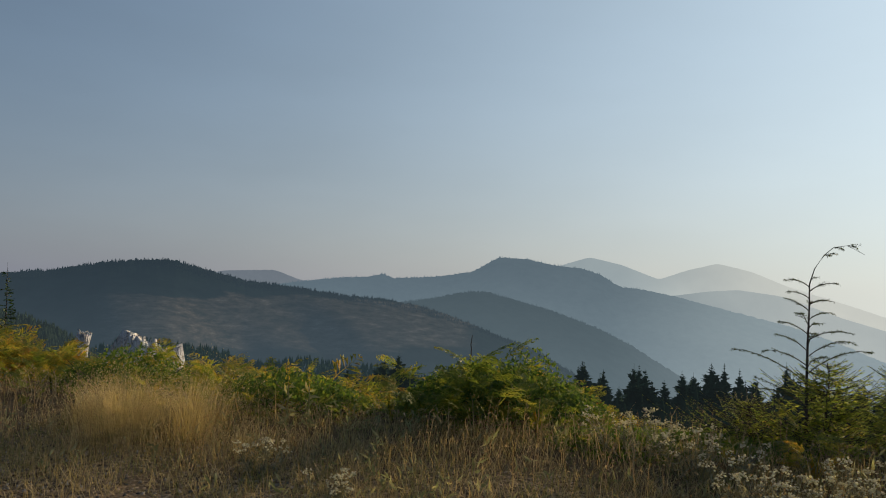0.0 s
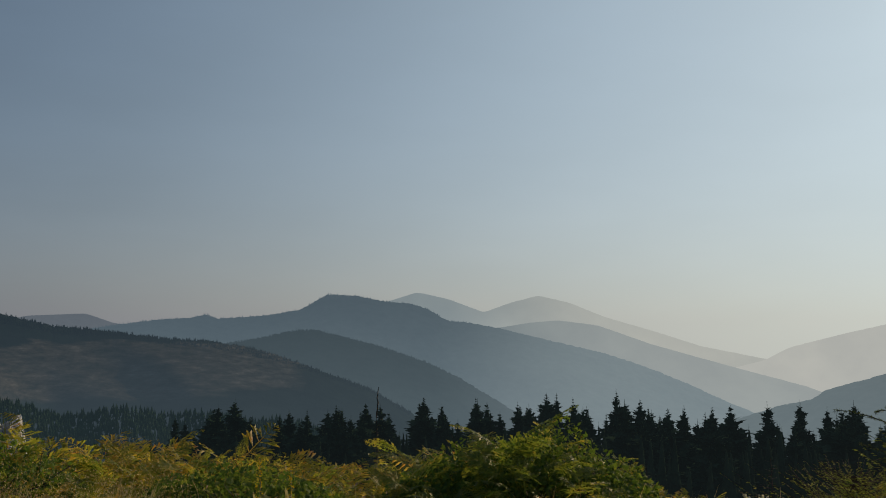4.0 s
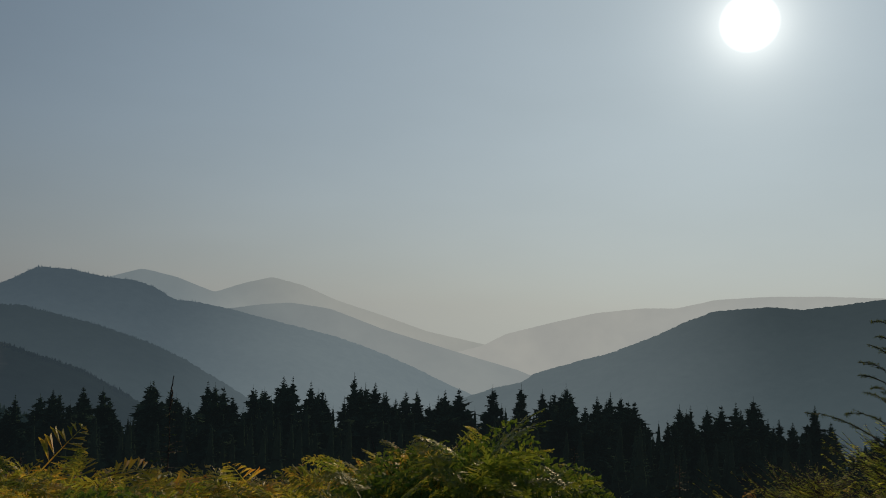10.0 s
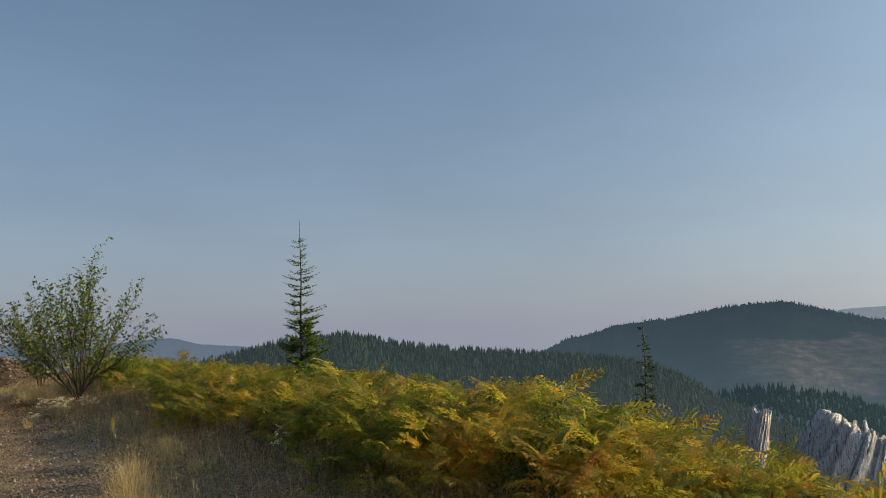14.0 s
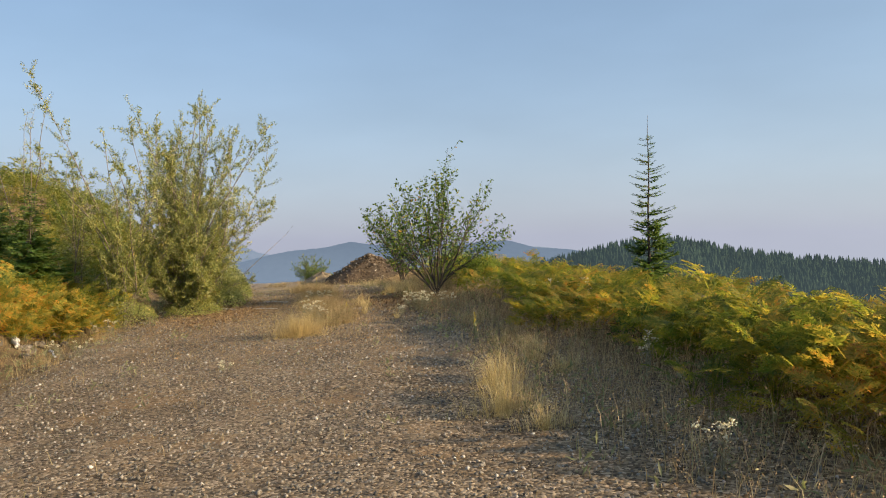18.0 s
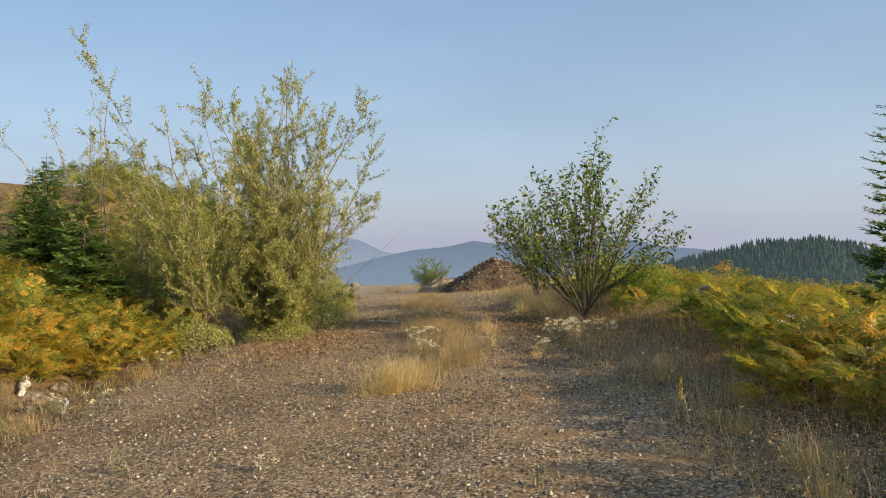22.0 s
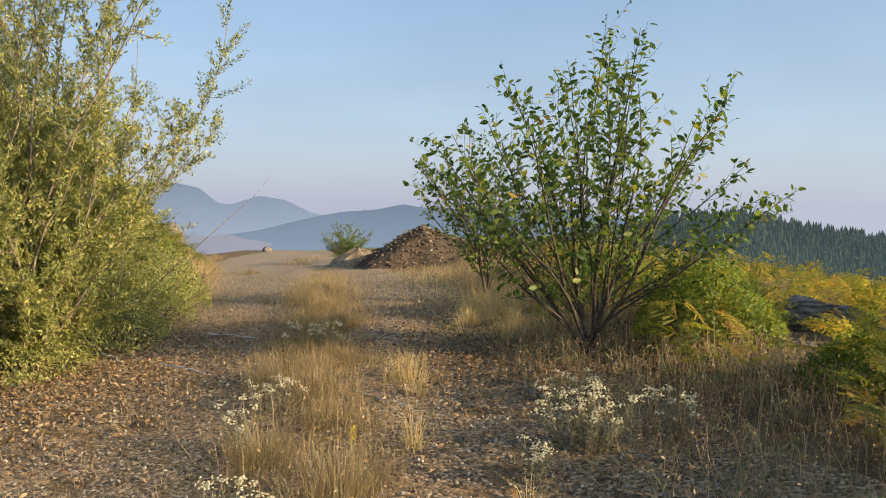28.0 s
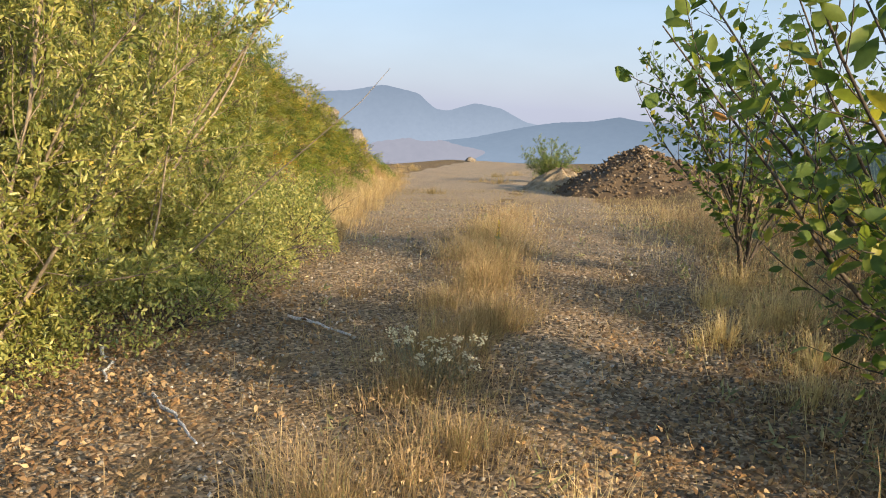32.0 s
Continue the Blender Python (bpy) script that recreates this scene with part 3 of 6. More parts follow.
# haze painted as emission, nearly the whole colour on the farthest ridges
AIR_1 = haze_glow_material("air_1", (0.033, 0.052, 0.070), (0.058, 0.080, 0.095), (0.024, 0.040, 0.034), 0.03, 0.68, (-84.0, -25.0, 29.0, 12.0), haze=0.4, valley=0.1)
AIR_12 = haze_glow_material("air_12", (0.024, 0.040, 0.048), (0.032, 0.05, 0.056), (0.05, 0.088, 0.06), 0.2, 0.5, haze=0.2, valley=0.0)
AIR_0 = haze_glow_material("air_0", (0.030, 0.042, 0.048), (0.045, 0.058, 0.064), (0.058, 0.095, 0.064), 0.05, 0.46, haze=0.3, valley=0.0)
# conifers below the brink: added emission paints haze and lifts their darks
CONIFER_GLOW = haze_glow_material("conifer_glow", (0.022, 0.032, 0.036), (0.024, 0.032, 0.034), (0.05, 0.085, 0.05), 0.4, 0.28, haze=0.0, valley=0.0)
AIR_2 = haze_glow_material("air_2", (0.054, 0.080, 0.100), (0.078, 0.106, 0.120), (0.03, 0.04, 0.035), 0.01, 0.92, valley=0.42)
AIR_3 = haze_glow_material("air_3", (0.096, 0.138, 0.174), (0.124, 0.164, 0.186), (0.03, 0.04, 0.04), 0.006, 0.95, valley=0.72)
AIR_4 = haze_glow_material("air_4", (0.26, 0.315, 0.345), (0.34, 0.39, 0.395), (0.03, 0.04, 0.04), 0.004, 0.98, valley=0.95, smoke=(0.58, 0.585, 0.535), soft=1.1)
AIR_5 = haze_glow_material("air_5", (0.155, 0.205, 0.24), (0.20, 0.25, 0.27), (0.03, 0.04, 0.04), 0.004, 0.97, valley=0.85, smoke=(0.46, 0.49, 0.475), soft=1.0)
AIR_6 = haze_glow_material("air_6", (0.060, 0.088, 0.104), (0.074, 0.101, 0.112), (0.03, 0.04, 0.04), 0.006, 0.94, valley=0.42)
AIR_7 = haze_glow_material("air_7", (0.50, 0.53, 0.515), (0.59, 0.605, 0.57), (0.03, 0.04, 0.04), 0.004, 0.98, valley=0.95, smoke=(0.60, 0.60, 0.555), soft=1.1)
AIR_10 = haze_glow_material("air_10", (0.13, 0.155, 0.19), (0.22, 0.25, 0.26), (0.03, 0.04, 0.04), 0.004, 0.97, haze=0.2, valley=0.0)
AIR_8 = haze_glow_material("air_8", (0.072, 0.095, 0.130), (0.10, 0.125, 0.16), (0.03, 0.05, 0.05), 0.006, 0.94, haze=0.5, valley=0.0)
AIR_9 = haze_glow_material("air_9", (0.105, 0.130, 0.170), (0.14, 0.16, 0.195), (0.03, 0.05, 0.05), 0.006, 0.96, haze=0.5, valley=0.0)

# valley smoke shaped as a low ridge, its rose haze painted as emission
SMOKE_BANK = haze_glow_material("smoke_bank", (0.128, 0.130, 0.158), (0.15, 0.15, 0.17), (0.03, 0.05, 0.05), 0.006, 0.98, haze=0.2, valley=0.0)
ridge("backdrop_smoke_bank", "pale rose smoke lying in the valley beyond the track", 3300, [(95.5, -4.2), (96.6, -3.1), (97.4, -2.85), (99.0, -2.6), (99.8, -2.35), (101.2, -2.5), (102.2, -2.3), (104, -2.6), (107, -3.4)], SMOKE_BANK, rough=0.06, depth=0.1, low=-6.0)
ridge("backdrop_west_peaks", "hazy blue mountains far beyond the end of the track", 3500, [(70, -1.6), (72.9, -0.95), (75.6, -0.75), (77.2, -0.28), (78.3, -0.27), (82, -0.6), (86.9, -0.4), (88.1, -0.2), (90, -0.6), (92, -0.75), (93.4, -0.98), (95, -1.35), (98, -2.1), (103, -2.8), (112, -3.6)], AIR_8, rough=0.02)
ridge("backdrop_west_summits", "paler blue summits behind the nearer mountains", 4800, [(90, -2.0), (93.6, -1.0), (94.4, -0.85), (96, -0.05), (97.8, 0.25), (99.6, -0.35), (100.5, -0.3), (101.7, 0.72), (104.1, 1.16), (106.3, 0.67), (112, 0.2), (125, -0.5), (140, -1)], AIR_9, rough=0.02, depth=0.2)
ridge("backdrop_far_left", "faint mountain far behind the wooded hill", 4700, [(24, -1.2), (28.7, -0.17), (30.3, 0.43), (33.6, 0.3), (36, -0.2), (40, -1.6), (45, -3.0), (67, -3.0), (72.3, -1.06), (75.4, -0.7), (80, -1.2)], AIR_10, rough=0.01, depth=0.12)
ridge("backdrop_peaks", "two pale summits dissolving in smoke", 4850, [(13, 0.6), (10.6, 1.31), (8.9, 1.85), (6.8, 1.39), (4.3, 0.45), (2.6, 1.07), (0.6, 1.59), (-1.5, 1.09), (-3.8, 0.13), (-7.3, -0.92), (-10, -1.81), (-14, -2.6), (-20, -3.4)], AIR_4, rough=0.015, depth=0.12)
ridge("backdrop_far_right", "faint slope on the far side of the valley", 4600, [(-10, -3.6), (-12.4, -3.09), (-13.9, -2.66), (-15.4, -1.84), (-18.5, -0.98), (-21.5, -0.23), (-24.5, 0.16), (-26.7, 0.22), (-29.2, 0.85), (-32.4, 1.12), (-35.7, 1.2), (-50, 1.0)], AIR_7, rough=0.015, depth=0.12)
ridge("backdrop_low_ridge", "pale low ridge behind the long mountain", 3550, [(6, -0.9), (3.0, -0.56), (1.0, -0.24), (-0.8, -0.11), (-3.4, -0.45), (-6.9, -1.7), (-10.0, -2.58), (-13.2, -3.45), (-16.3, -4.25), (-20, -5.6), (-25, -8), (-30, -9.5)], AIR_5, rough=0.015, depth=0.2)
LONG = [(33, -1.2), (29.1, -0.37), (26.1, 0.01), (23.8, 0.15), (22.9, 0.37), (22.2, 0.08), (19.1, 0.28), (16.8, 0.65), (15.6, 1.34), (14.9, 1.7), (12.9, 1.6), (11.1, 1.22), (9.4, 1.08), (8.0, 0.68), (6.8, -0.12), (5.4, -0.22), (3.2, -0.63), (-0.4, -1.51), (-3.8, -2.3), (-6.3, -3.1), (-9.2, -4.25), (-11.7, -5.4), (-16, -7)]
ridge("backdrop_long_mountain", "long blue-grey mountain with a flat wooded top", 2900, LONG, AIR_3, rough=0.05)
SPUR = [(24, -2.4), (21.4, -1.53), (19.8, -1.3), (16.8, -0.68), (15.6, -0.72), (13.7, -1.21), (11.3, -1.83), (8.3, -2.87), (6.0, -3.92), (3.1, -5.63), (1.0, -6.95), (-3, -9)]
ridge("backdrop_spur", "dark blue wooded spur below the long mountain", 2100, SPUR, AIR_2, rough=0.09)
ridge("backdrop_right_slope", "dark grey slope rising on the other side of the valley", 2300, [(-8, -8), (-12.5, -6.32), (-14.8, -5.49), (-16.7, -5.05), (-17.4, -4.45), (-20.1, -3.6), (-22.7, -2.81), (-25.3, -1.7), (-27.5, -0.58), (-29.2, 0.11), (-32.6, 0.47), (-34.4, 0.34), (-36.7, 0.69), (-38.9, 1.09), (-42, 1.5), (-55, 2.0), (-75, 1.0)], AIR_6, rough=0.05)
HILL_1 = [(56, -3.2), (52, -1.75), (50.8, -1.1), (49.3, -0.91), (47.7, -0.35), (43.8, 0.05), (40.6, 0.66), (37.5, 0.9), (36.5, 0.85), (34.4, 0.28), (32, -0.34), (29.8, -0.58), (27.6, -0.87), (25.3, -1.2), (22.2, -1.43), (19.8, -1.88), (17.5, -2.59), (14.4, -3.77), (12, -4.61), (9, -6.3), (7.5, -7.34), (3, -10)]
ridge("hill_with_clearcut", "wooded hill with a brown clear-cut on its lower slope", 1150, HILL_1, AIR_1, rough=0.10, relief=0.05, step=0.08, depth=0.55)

# ---- leaves and fronds ----
def frond_piece(pairs, lobes, seed):
    """A bracken frond along +y from the origin, 1 long, arching over, of pinnae cut into lobes."""
    r = np.random.default_rng(seed)
    v, f = [], []

    def arch(p):
        p = np.asarray(p, float)
        y = p[:, 1]
        out = p.copy()
        out[:, 2] += 0.08 * np.sin(y * 2.0) - 0.30 * np.clip(y - 0.3, 0, 2) ** 2
        return out

    knots = 8 if lobes > 2 else 3
    stem = np.linspace(0, 0.97, knots + 1)
    for i in range(knots):
        w0, w1 = 0.009 * (1 - stem[i]) + 0.002, 0.009 * (1 - stem[i + 1]) + 0.002
        k = len(v)
        v += [(-w0, stem[i], 0), (w0, stem[i], 0), (w1, stem[i + 1], 0), (-w1, stem[i + 1], 0)]
        f += [(k, k + 1, k + 2), (k, k + 2, k + 3)]
    for i in range(pairs):
        s = 0.26 + 0.72 * (i + 0.5 * r.random()) / pairs
        length = (0.44 * (1 - s) ** 0.75 + 0.015) * r.uniform(0.65, 1.1)
        for side in (-1, 1):
            lean = radians(62 - 18 * s + r.uniform(-8, 8))
            d = np.array([side * math.sin(lean), math.cos(lean), 0])
            q = np.array([-d[1], d[0], 0])
            droop = r.uniform(-0.1, 0.5)
            base = np.array([0, s, 0])
            n_l = max(2 if lobes > 2 else 1, int(round(lobes * length / 0.3)))
            for j in range(n_l):
                t0, t1 = j / n_l, (j + 1) / n_l
                tm = (t0 + t1) / 2
                w = 0.055 * (1 - tm) ** 0.6 * (0.4 + length) * r.uniform(0.8, 1.2) * (1.75 if lobes > 2 else 1.9)
                for g in (-1, 1):
                    a, b = base + d * length * t0, base + d * length * t1
                    c = base + d * length * (t1 + 0.25 / n_l) + g * q * w
                    pts = [a, b, c]
                    k = len(v)
                    for p in pts:
                        h = np.linalg.norm((p - base)[:2])
                        v.append((p[0], p[1], -droop * h * h * 2.0 + r.uniform(-0.012, 0.012)))
                    f.append((k, k + 1, k + 2))
    return arch(v), np.array(f)


FRONDS = [frond_piece(12, 3, 10 + i) for i in range(5)]
FAR_FRONDS = [frond_piece(7, 1, 30 + i) for i in range(4)]


def leaf_piece(width, fold=0.25, curl=0.15):
    """A leaf along +y, 1 long, folded along its midrib."""
    ys, ws = [0.0, 0.22, 0.5, 0.78, 1.0], [0.02, 0.36, 0.5, 0.32, 0.0]
    v, f = [], []
    for y, w in zip(ys, ws):
        z = -curl * y * y
        v += [(-w * width, y, z + fold * w * width), (0, y, z), (w * width, y, z + fold * w * width)]
    for i in range(4):
        k = 3 * i
        f += [(k, k + 1, k + 4), (k, k + 4, k + 3), (k + 1, k + 2, k + 5), (k + 1, k + 5, k + 4)]
    return np.array(v), np.array(f)


def small_leaf(width):
    return np.array([(0, 0, 0), (width / 2, 0.45, 0.05), (0, 1, -0.05), (-width / 2, 0.45, 0.05)]), np.array([(0, 1, 2), (0, 2, 3)])


def unit(v):
    v = np.asarray(v, float)
    return v / (np.linalg.norm(v, axis=-1, keepdims=True) + 1e-9)


def random_dirs(n, r, up=0.0):
    d = r.normal(size=(n, 3))
    d[:, 2] += up
    return unit(d)


def thing(name, x, y, z, label, category, group="", turn=0.0):
    ob = new(name)
    ob.empty_display_size = 0.1
    ob.matrix_basis = pose(x, y, z, 0, 0, turn)
    return tagged(ob, label, category, group)


# ---- bracken ----
FROND_MESHES = [mesh_of("frond", v, f, BRACKEN) for v, f in FRONDS]
GOLD_MESHES = [mesh_of("frond", v, f, BRACKEN_GOLD) for v, f in FRONDS]


def fern_angles(r, count):
    """Heading, start height, rise and length of the fronds of one plant, as shares of its height."""
    return [(r.uniform(0, 360), h := r.uniform(0.05, 0.82), r.uniform(2, 52), r.uniform(0.42, 0.82) * (1 - 0.1 * h)) for _ in range(count)]


def bracken_top(x, y):
    """How high the bracken reaches along the brink."""
    a = np.interp(x, [-27, -22, -15, -13.8, -12, -11, -9.5, -8, -6.4, -5.2, -3.8, -2.4, -0.7, -0.3, 0.2, 0.7, 1.2, 1.8, 2.3, 2.8, 6], [0.95, 0.92, 0.98, 1.02, 0.94, 0.86, 0.96, 1.08, 1.14, 0.86, 0.58, 0.56, 0.46, 0.86, 0.90, 0.6, 0.28, 0.28, 0.5, 0.58, 0.6])
    b = np.interp(x, [-27, -19, -16, -14, -12, -10, -7, -4.5, -2.5, 0, 2, 6], [0.72, 0.72, 0.46, 0.40, 0.55, 0.66, 0.55, 0.50, 0.3, 0.25, -0.1, -0.1])
    return float(a + (b - a) * np.clip((y - 5.5) / 2.0, 0, 3.0)) + 0.04


def bracken_density(x, y):
    """How thick the bracken stands, 0 to 1."""
    edge = 4.30 + 0.28 * smooth_step(-15.8, -17.4, x) + 0.3 * wave(x, y, 1.3, 4.0) + 0.15 * smooth_step(-4, -2, x) - 0.1 * smooth_step(-14, -17, x) - 0.35 * np.exp(-((x + 13.3) / 0.9) ** 2)
    right = smooth_step(edge - 0.1, edge + 0.35, y) * (1 - smooth_step(10.5, 14, y)) * smooth_step(-30, -27, x) * (1 - smooth_step(4.5, 7, x))
    foot = -2.45 - 0.75 * smooth_step(-17.2, -15.6, x) - 1.5 * smooth_step(-18, -22, x) - 0.4 * smooth_step(-26, -36, x)
    left = smooth_step(foot + 0.1, foot - 0.6, y) * (1 - smooth_step(-9.0, -11, y)) * smooth_step(-44, -41, x) * (1 - smooth_step(-8, -4, x))
    bare = (1 - smooth_step(-16.3, -15.6, x) * (1 - smooth_step(-12.6, -12, x)) * smooth_step(-3.7, -3.2, y))
    return np.maximum(right, left * bare)


def bracken():
    r = np.random.default_rng(21)
    brink, mass, far, gold, bank = [Bag() for _ in FRONDS], [Bag() for _ in FRONDS], [Bag() for _ in FAR_FRONDS], [Bag() for _ in FRONDS], [Bag() for _ in FRONDS]
    near = 0
    pts = []
    for _ in range(10500):
        if r.random() < 0.56:
            x, y = r.uniform(-30, 6.5), r.uniform(3.4, 13.5)
        else:
            x, y = r.uniform(-44, -5), r.uniform(-10, -2.2)
        d = float(bracken_density(x, y))
        if r.random() > d * (0.6 if y > 8.5 or y < -7 else 1.0):
            continue
        # gaps round the woody plants and the weathered stump
        if any((x - a) ** 2 + (y - b) ** 2 < c * c for a, b, c in ((-20.2, 3.85, 0.9), (-7.38, 10.08, 0.95), (-8.27, 9.62, 0.4), (-7.9, 9.0, 0.4), (-7.0, 8.9, 0.7), (-18.35, 8.0, 0.4), (2.42, 5.1, 0.3), (-19.2, 5.6, 0.7), (-18.6, 5.0, 0.5))):
            continue
        pts.append((x, y))
    for _ in range(26):
        pts.append((r.uniform(-0.5, 0.9), r.uniform(5.9, 6.7)))
    for _ in range(260):
        pts.append((r.uniform(-27, -19), r.uniform(-9, -4.2)))
    for _ in range(70):
        pts.append((r.uniform(0.7, 2.4), r.uniform(4.5, 6.3)))
    for x, y in pts:
        z = float(ground_z(x, y))
        tall = 0.80 + 0.14 * float(wave(x, y, 0.8, 9.0)) + 0.14 * float(wave(x, y, 2.3, 2.0)) + r.uniform(-0.12, 0.12)
        if y > 0:
            tall *= 0.55 + 0.45 * float(smooth_step(4.15, 4.8 if x < -4 else 5.4, y))
            tall = max(0.07 if 0.6 < x < 2.6 else 0.16, min(tall, bracken_top(x, y) - z + 0.10 * float(wave(x, y, 2.6, 5.0)) + r.uniform(-0.16, 0.06)))
        # lower ferns leave the stump in view from the track
        if 4.2 < y < 9.8 and -1.78 - 0.85 * (y - 1.39) < x < -0.5 - 0.70 * (y - 1.39):
            tall *= 0.78
        elif r.random() < 0.1:
            tall += r.uniform(0.06, 0.2) * (1.0 if x < -3 else 0.3)
        if y < 0:
            tall *= 0.8
        close = (-16.5 < x < 3.0 and 3.6 < y < 6.0) or (-20 < x < -10 and -4.6 < y < -2.8)
        if close and near < 110 and r.random() < 0.5:
            near += 1
            fern = thing("bracken_fern", x, y, z - 0.02, "bracken fern turning from green to yellow and rust", "fern", "bracken beside the track")
            stalks = Bag()
            for a, up, rise, length in fern_angles(r, int(r.integers(9, 12))):
                b, w = radians(a + 90), 0.12 * tall
                foot = (math.cos(b) * w, math.sin(b) * w, up * tall)
                stalks.tube([(0, 0, 0), (foot[0] * 0.4, foot[1] * 0.4, foot[2] * 0.6 + 0.01), (foot[0], foot[1], foot[2] + 0.02)], [0.005, 0.004, 0.003], 3)
                part("frond", (FROND_MESHES if y > 0 else GOLD_MESHES)[int(r.integers(5))], fern, pose(*foot, 0, 0, a) @ pose(0, 0, 0, rise, r.uniform(-45, 45), 0) @ Matrix.Scale(length * tall, 4))
            part("stalk", stalks.mesh("stalk", BRACKEN), fern)
            continue
        hi = (-19 < x < 3.5 and 3.3 < y < 6.3) or (-22 < x < -8 and -4.4 < y < 0)
        bags = (gold if x > -22 else bank) if y < 0 else (brink if x > -5 else mass) if hi else far
        for a, up, rise, length in fern_angles(r, 7 if hi and y > 0 else 6):
            b = radians(a + 90)
            m = pose(x + math.cos(b) * 0.12 * tall, y + math.sin(b) * 0.12 * tall, z - 0.02 + up * tall, 0, 0, a) @ pose(0, 0, 0, rise, r.uniform(-45, 45), 0) @ Matrix.Scale(length * tall, 4)
            k = int(r.integers(4))
            v, f = (FRONDS if hi else FAR_FRONDS)[k]
            bags[k].spread(v, f, np.array(m)[None])
    for name, group, leaf, label in (("bracken_brink", brink, GREEN_BRACKEN, "mostly green bracken along the brink"), ("bracken_thicket", mass, BRACKEN, "dense waist-high bracken in green, yellow and rust"), ("bracken_slope", far, BRACKEN, "bracken covering the slope below the track"), ("bracken_bank", gold, BRACKEN_GOLD, "sunlit golden and orange bracken covering the bank"), ("bank_plants", bank, BANK_LEAF, "yellow-green bracken and weeds covering the high bank")):
        all_bag = Bag()
        for b in group:
            if b.n:
                all_bag.add(np.concatenate(b.v), np.concatenate(b.f))
        ob = new(name, all_bag.mesh(name, leaf))
        tagged(ob, label, "bracken", kind="stuff")


# ---- grasses and weeds ----
def blade_bag(bag, r, x, y, z, tall, lean, width=0.0045, heading=None):
    """Dry blades as narrow strips of three triangles, bent outwards."""
    n = len(x)
    a = r.uniform(0, 2 * math.pi, n) if heading is None else heading
    d = np.stack([np.cos(a), np.sin(a)], -1)
    side = np.stack([-d[:, 1], d[:, 0], np.zeros(n)], -1) * width
    p0 = np.stack([x, y, z], -1)
    p1 = p0 + np.concatenate([d * (lean * tall * 0.35)[:, None], (tall * 0.6)[:, None]], 1)
    p2 = p0 + np.concatenate([d * (lean * tall)[:, None], tall[:, None] * (1 - 0.25 * lean[:, None])], 1)
    v = np.stack([p0 - side, p0 + side, p1 - side * 0.8, p1 + side * 0.8, p2], 1)
    f = np.array([(0, 1, 3), (0, 3, 2), (2, 3, 4)])[None] + (np.arange(n) * 5)[:, None, None]
    bag.add(v.reshape(-1, 3), f.reshape(-1, 3))


def grass_clump(x, y, radius, tall, count, label, material=STRAW, seeds=0, name="grass_tuft", lean=0.9, width=0.0015):
    count, seeds = int(count * 1.5), seeds * 3
    r = np.random.default_rng(abs(int(x * 917 + y * 131)) + 3)
    bag = Bag()
    a, q = r.uniform(0, 2 * math.pi, count), r.random(count) ** 0.55
    lump = radius * (0.5 + 0.35 * np.sin(a * 2 + x) + 0.2 * np.sin(a * 5 + y))
    bx, by = np.cos(a) * q * lump, np.sin(a) * q * lump
    z0 = float(ground_z(x, y))
    bz = ground_z(x + bx, y + by) - z0 - 0.01
    h = tall * (0.15 + 0.9 * r.random(count) ** 1.3) * (1.05 - 0.3 * q)
    blade_bag(bag, r, bx, by, bz, h, lean * (0.1 + 0.5 * r.random(count) + 0.9 * q * r.random(count)), width, a + r.normal(0, 0.8, count))
    ob = thing(name, x, y, z0, label, "grass", "dry tufts on the track")
    tagged(part("tuft_foliage", bag.mesh("tuft_foliage", material), ob), kind="stuff")
    if seeds:
        bag = Bag()
        k = r.integers(0, count, seeds)
        tip = np.stack([bx[k] * 1.9, by[k] * 1.9, bz[k] + h[k] * r.uniform(0.45, 1.12, seeds)], -1) + r.normal(0, 0.05, (seeds, 3))
        v, f = small_leaf(0.3)
        bag.spread(v, f, frames_of(tip, random_dirs(seeds, r, 1.0), random_dirs(seeds, r), r.uniform(0.006, 0.016, seeds)))
        tagged(part("seed_plume", bag.mesh("seed_plume", material), ob), "fine golden seed heads", kind="stuff")
    return ob


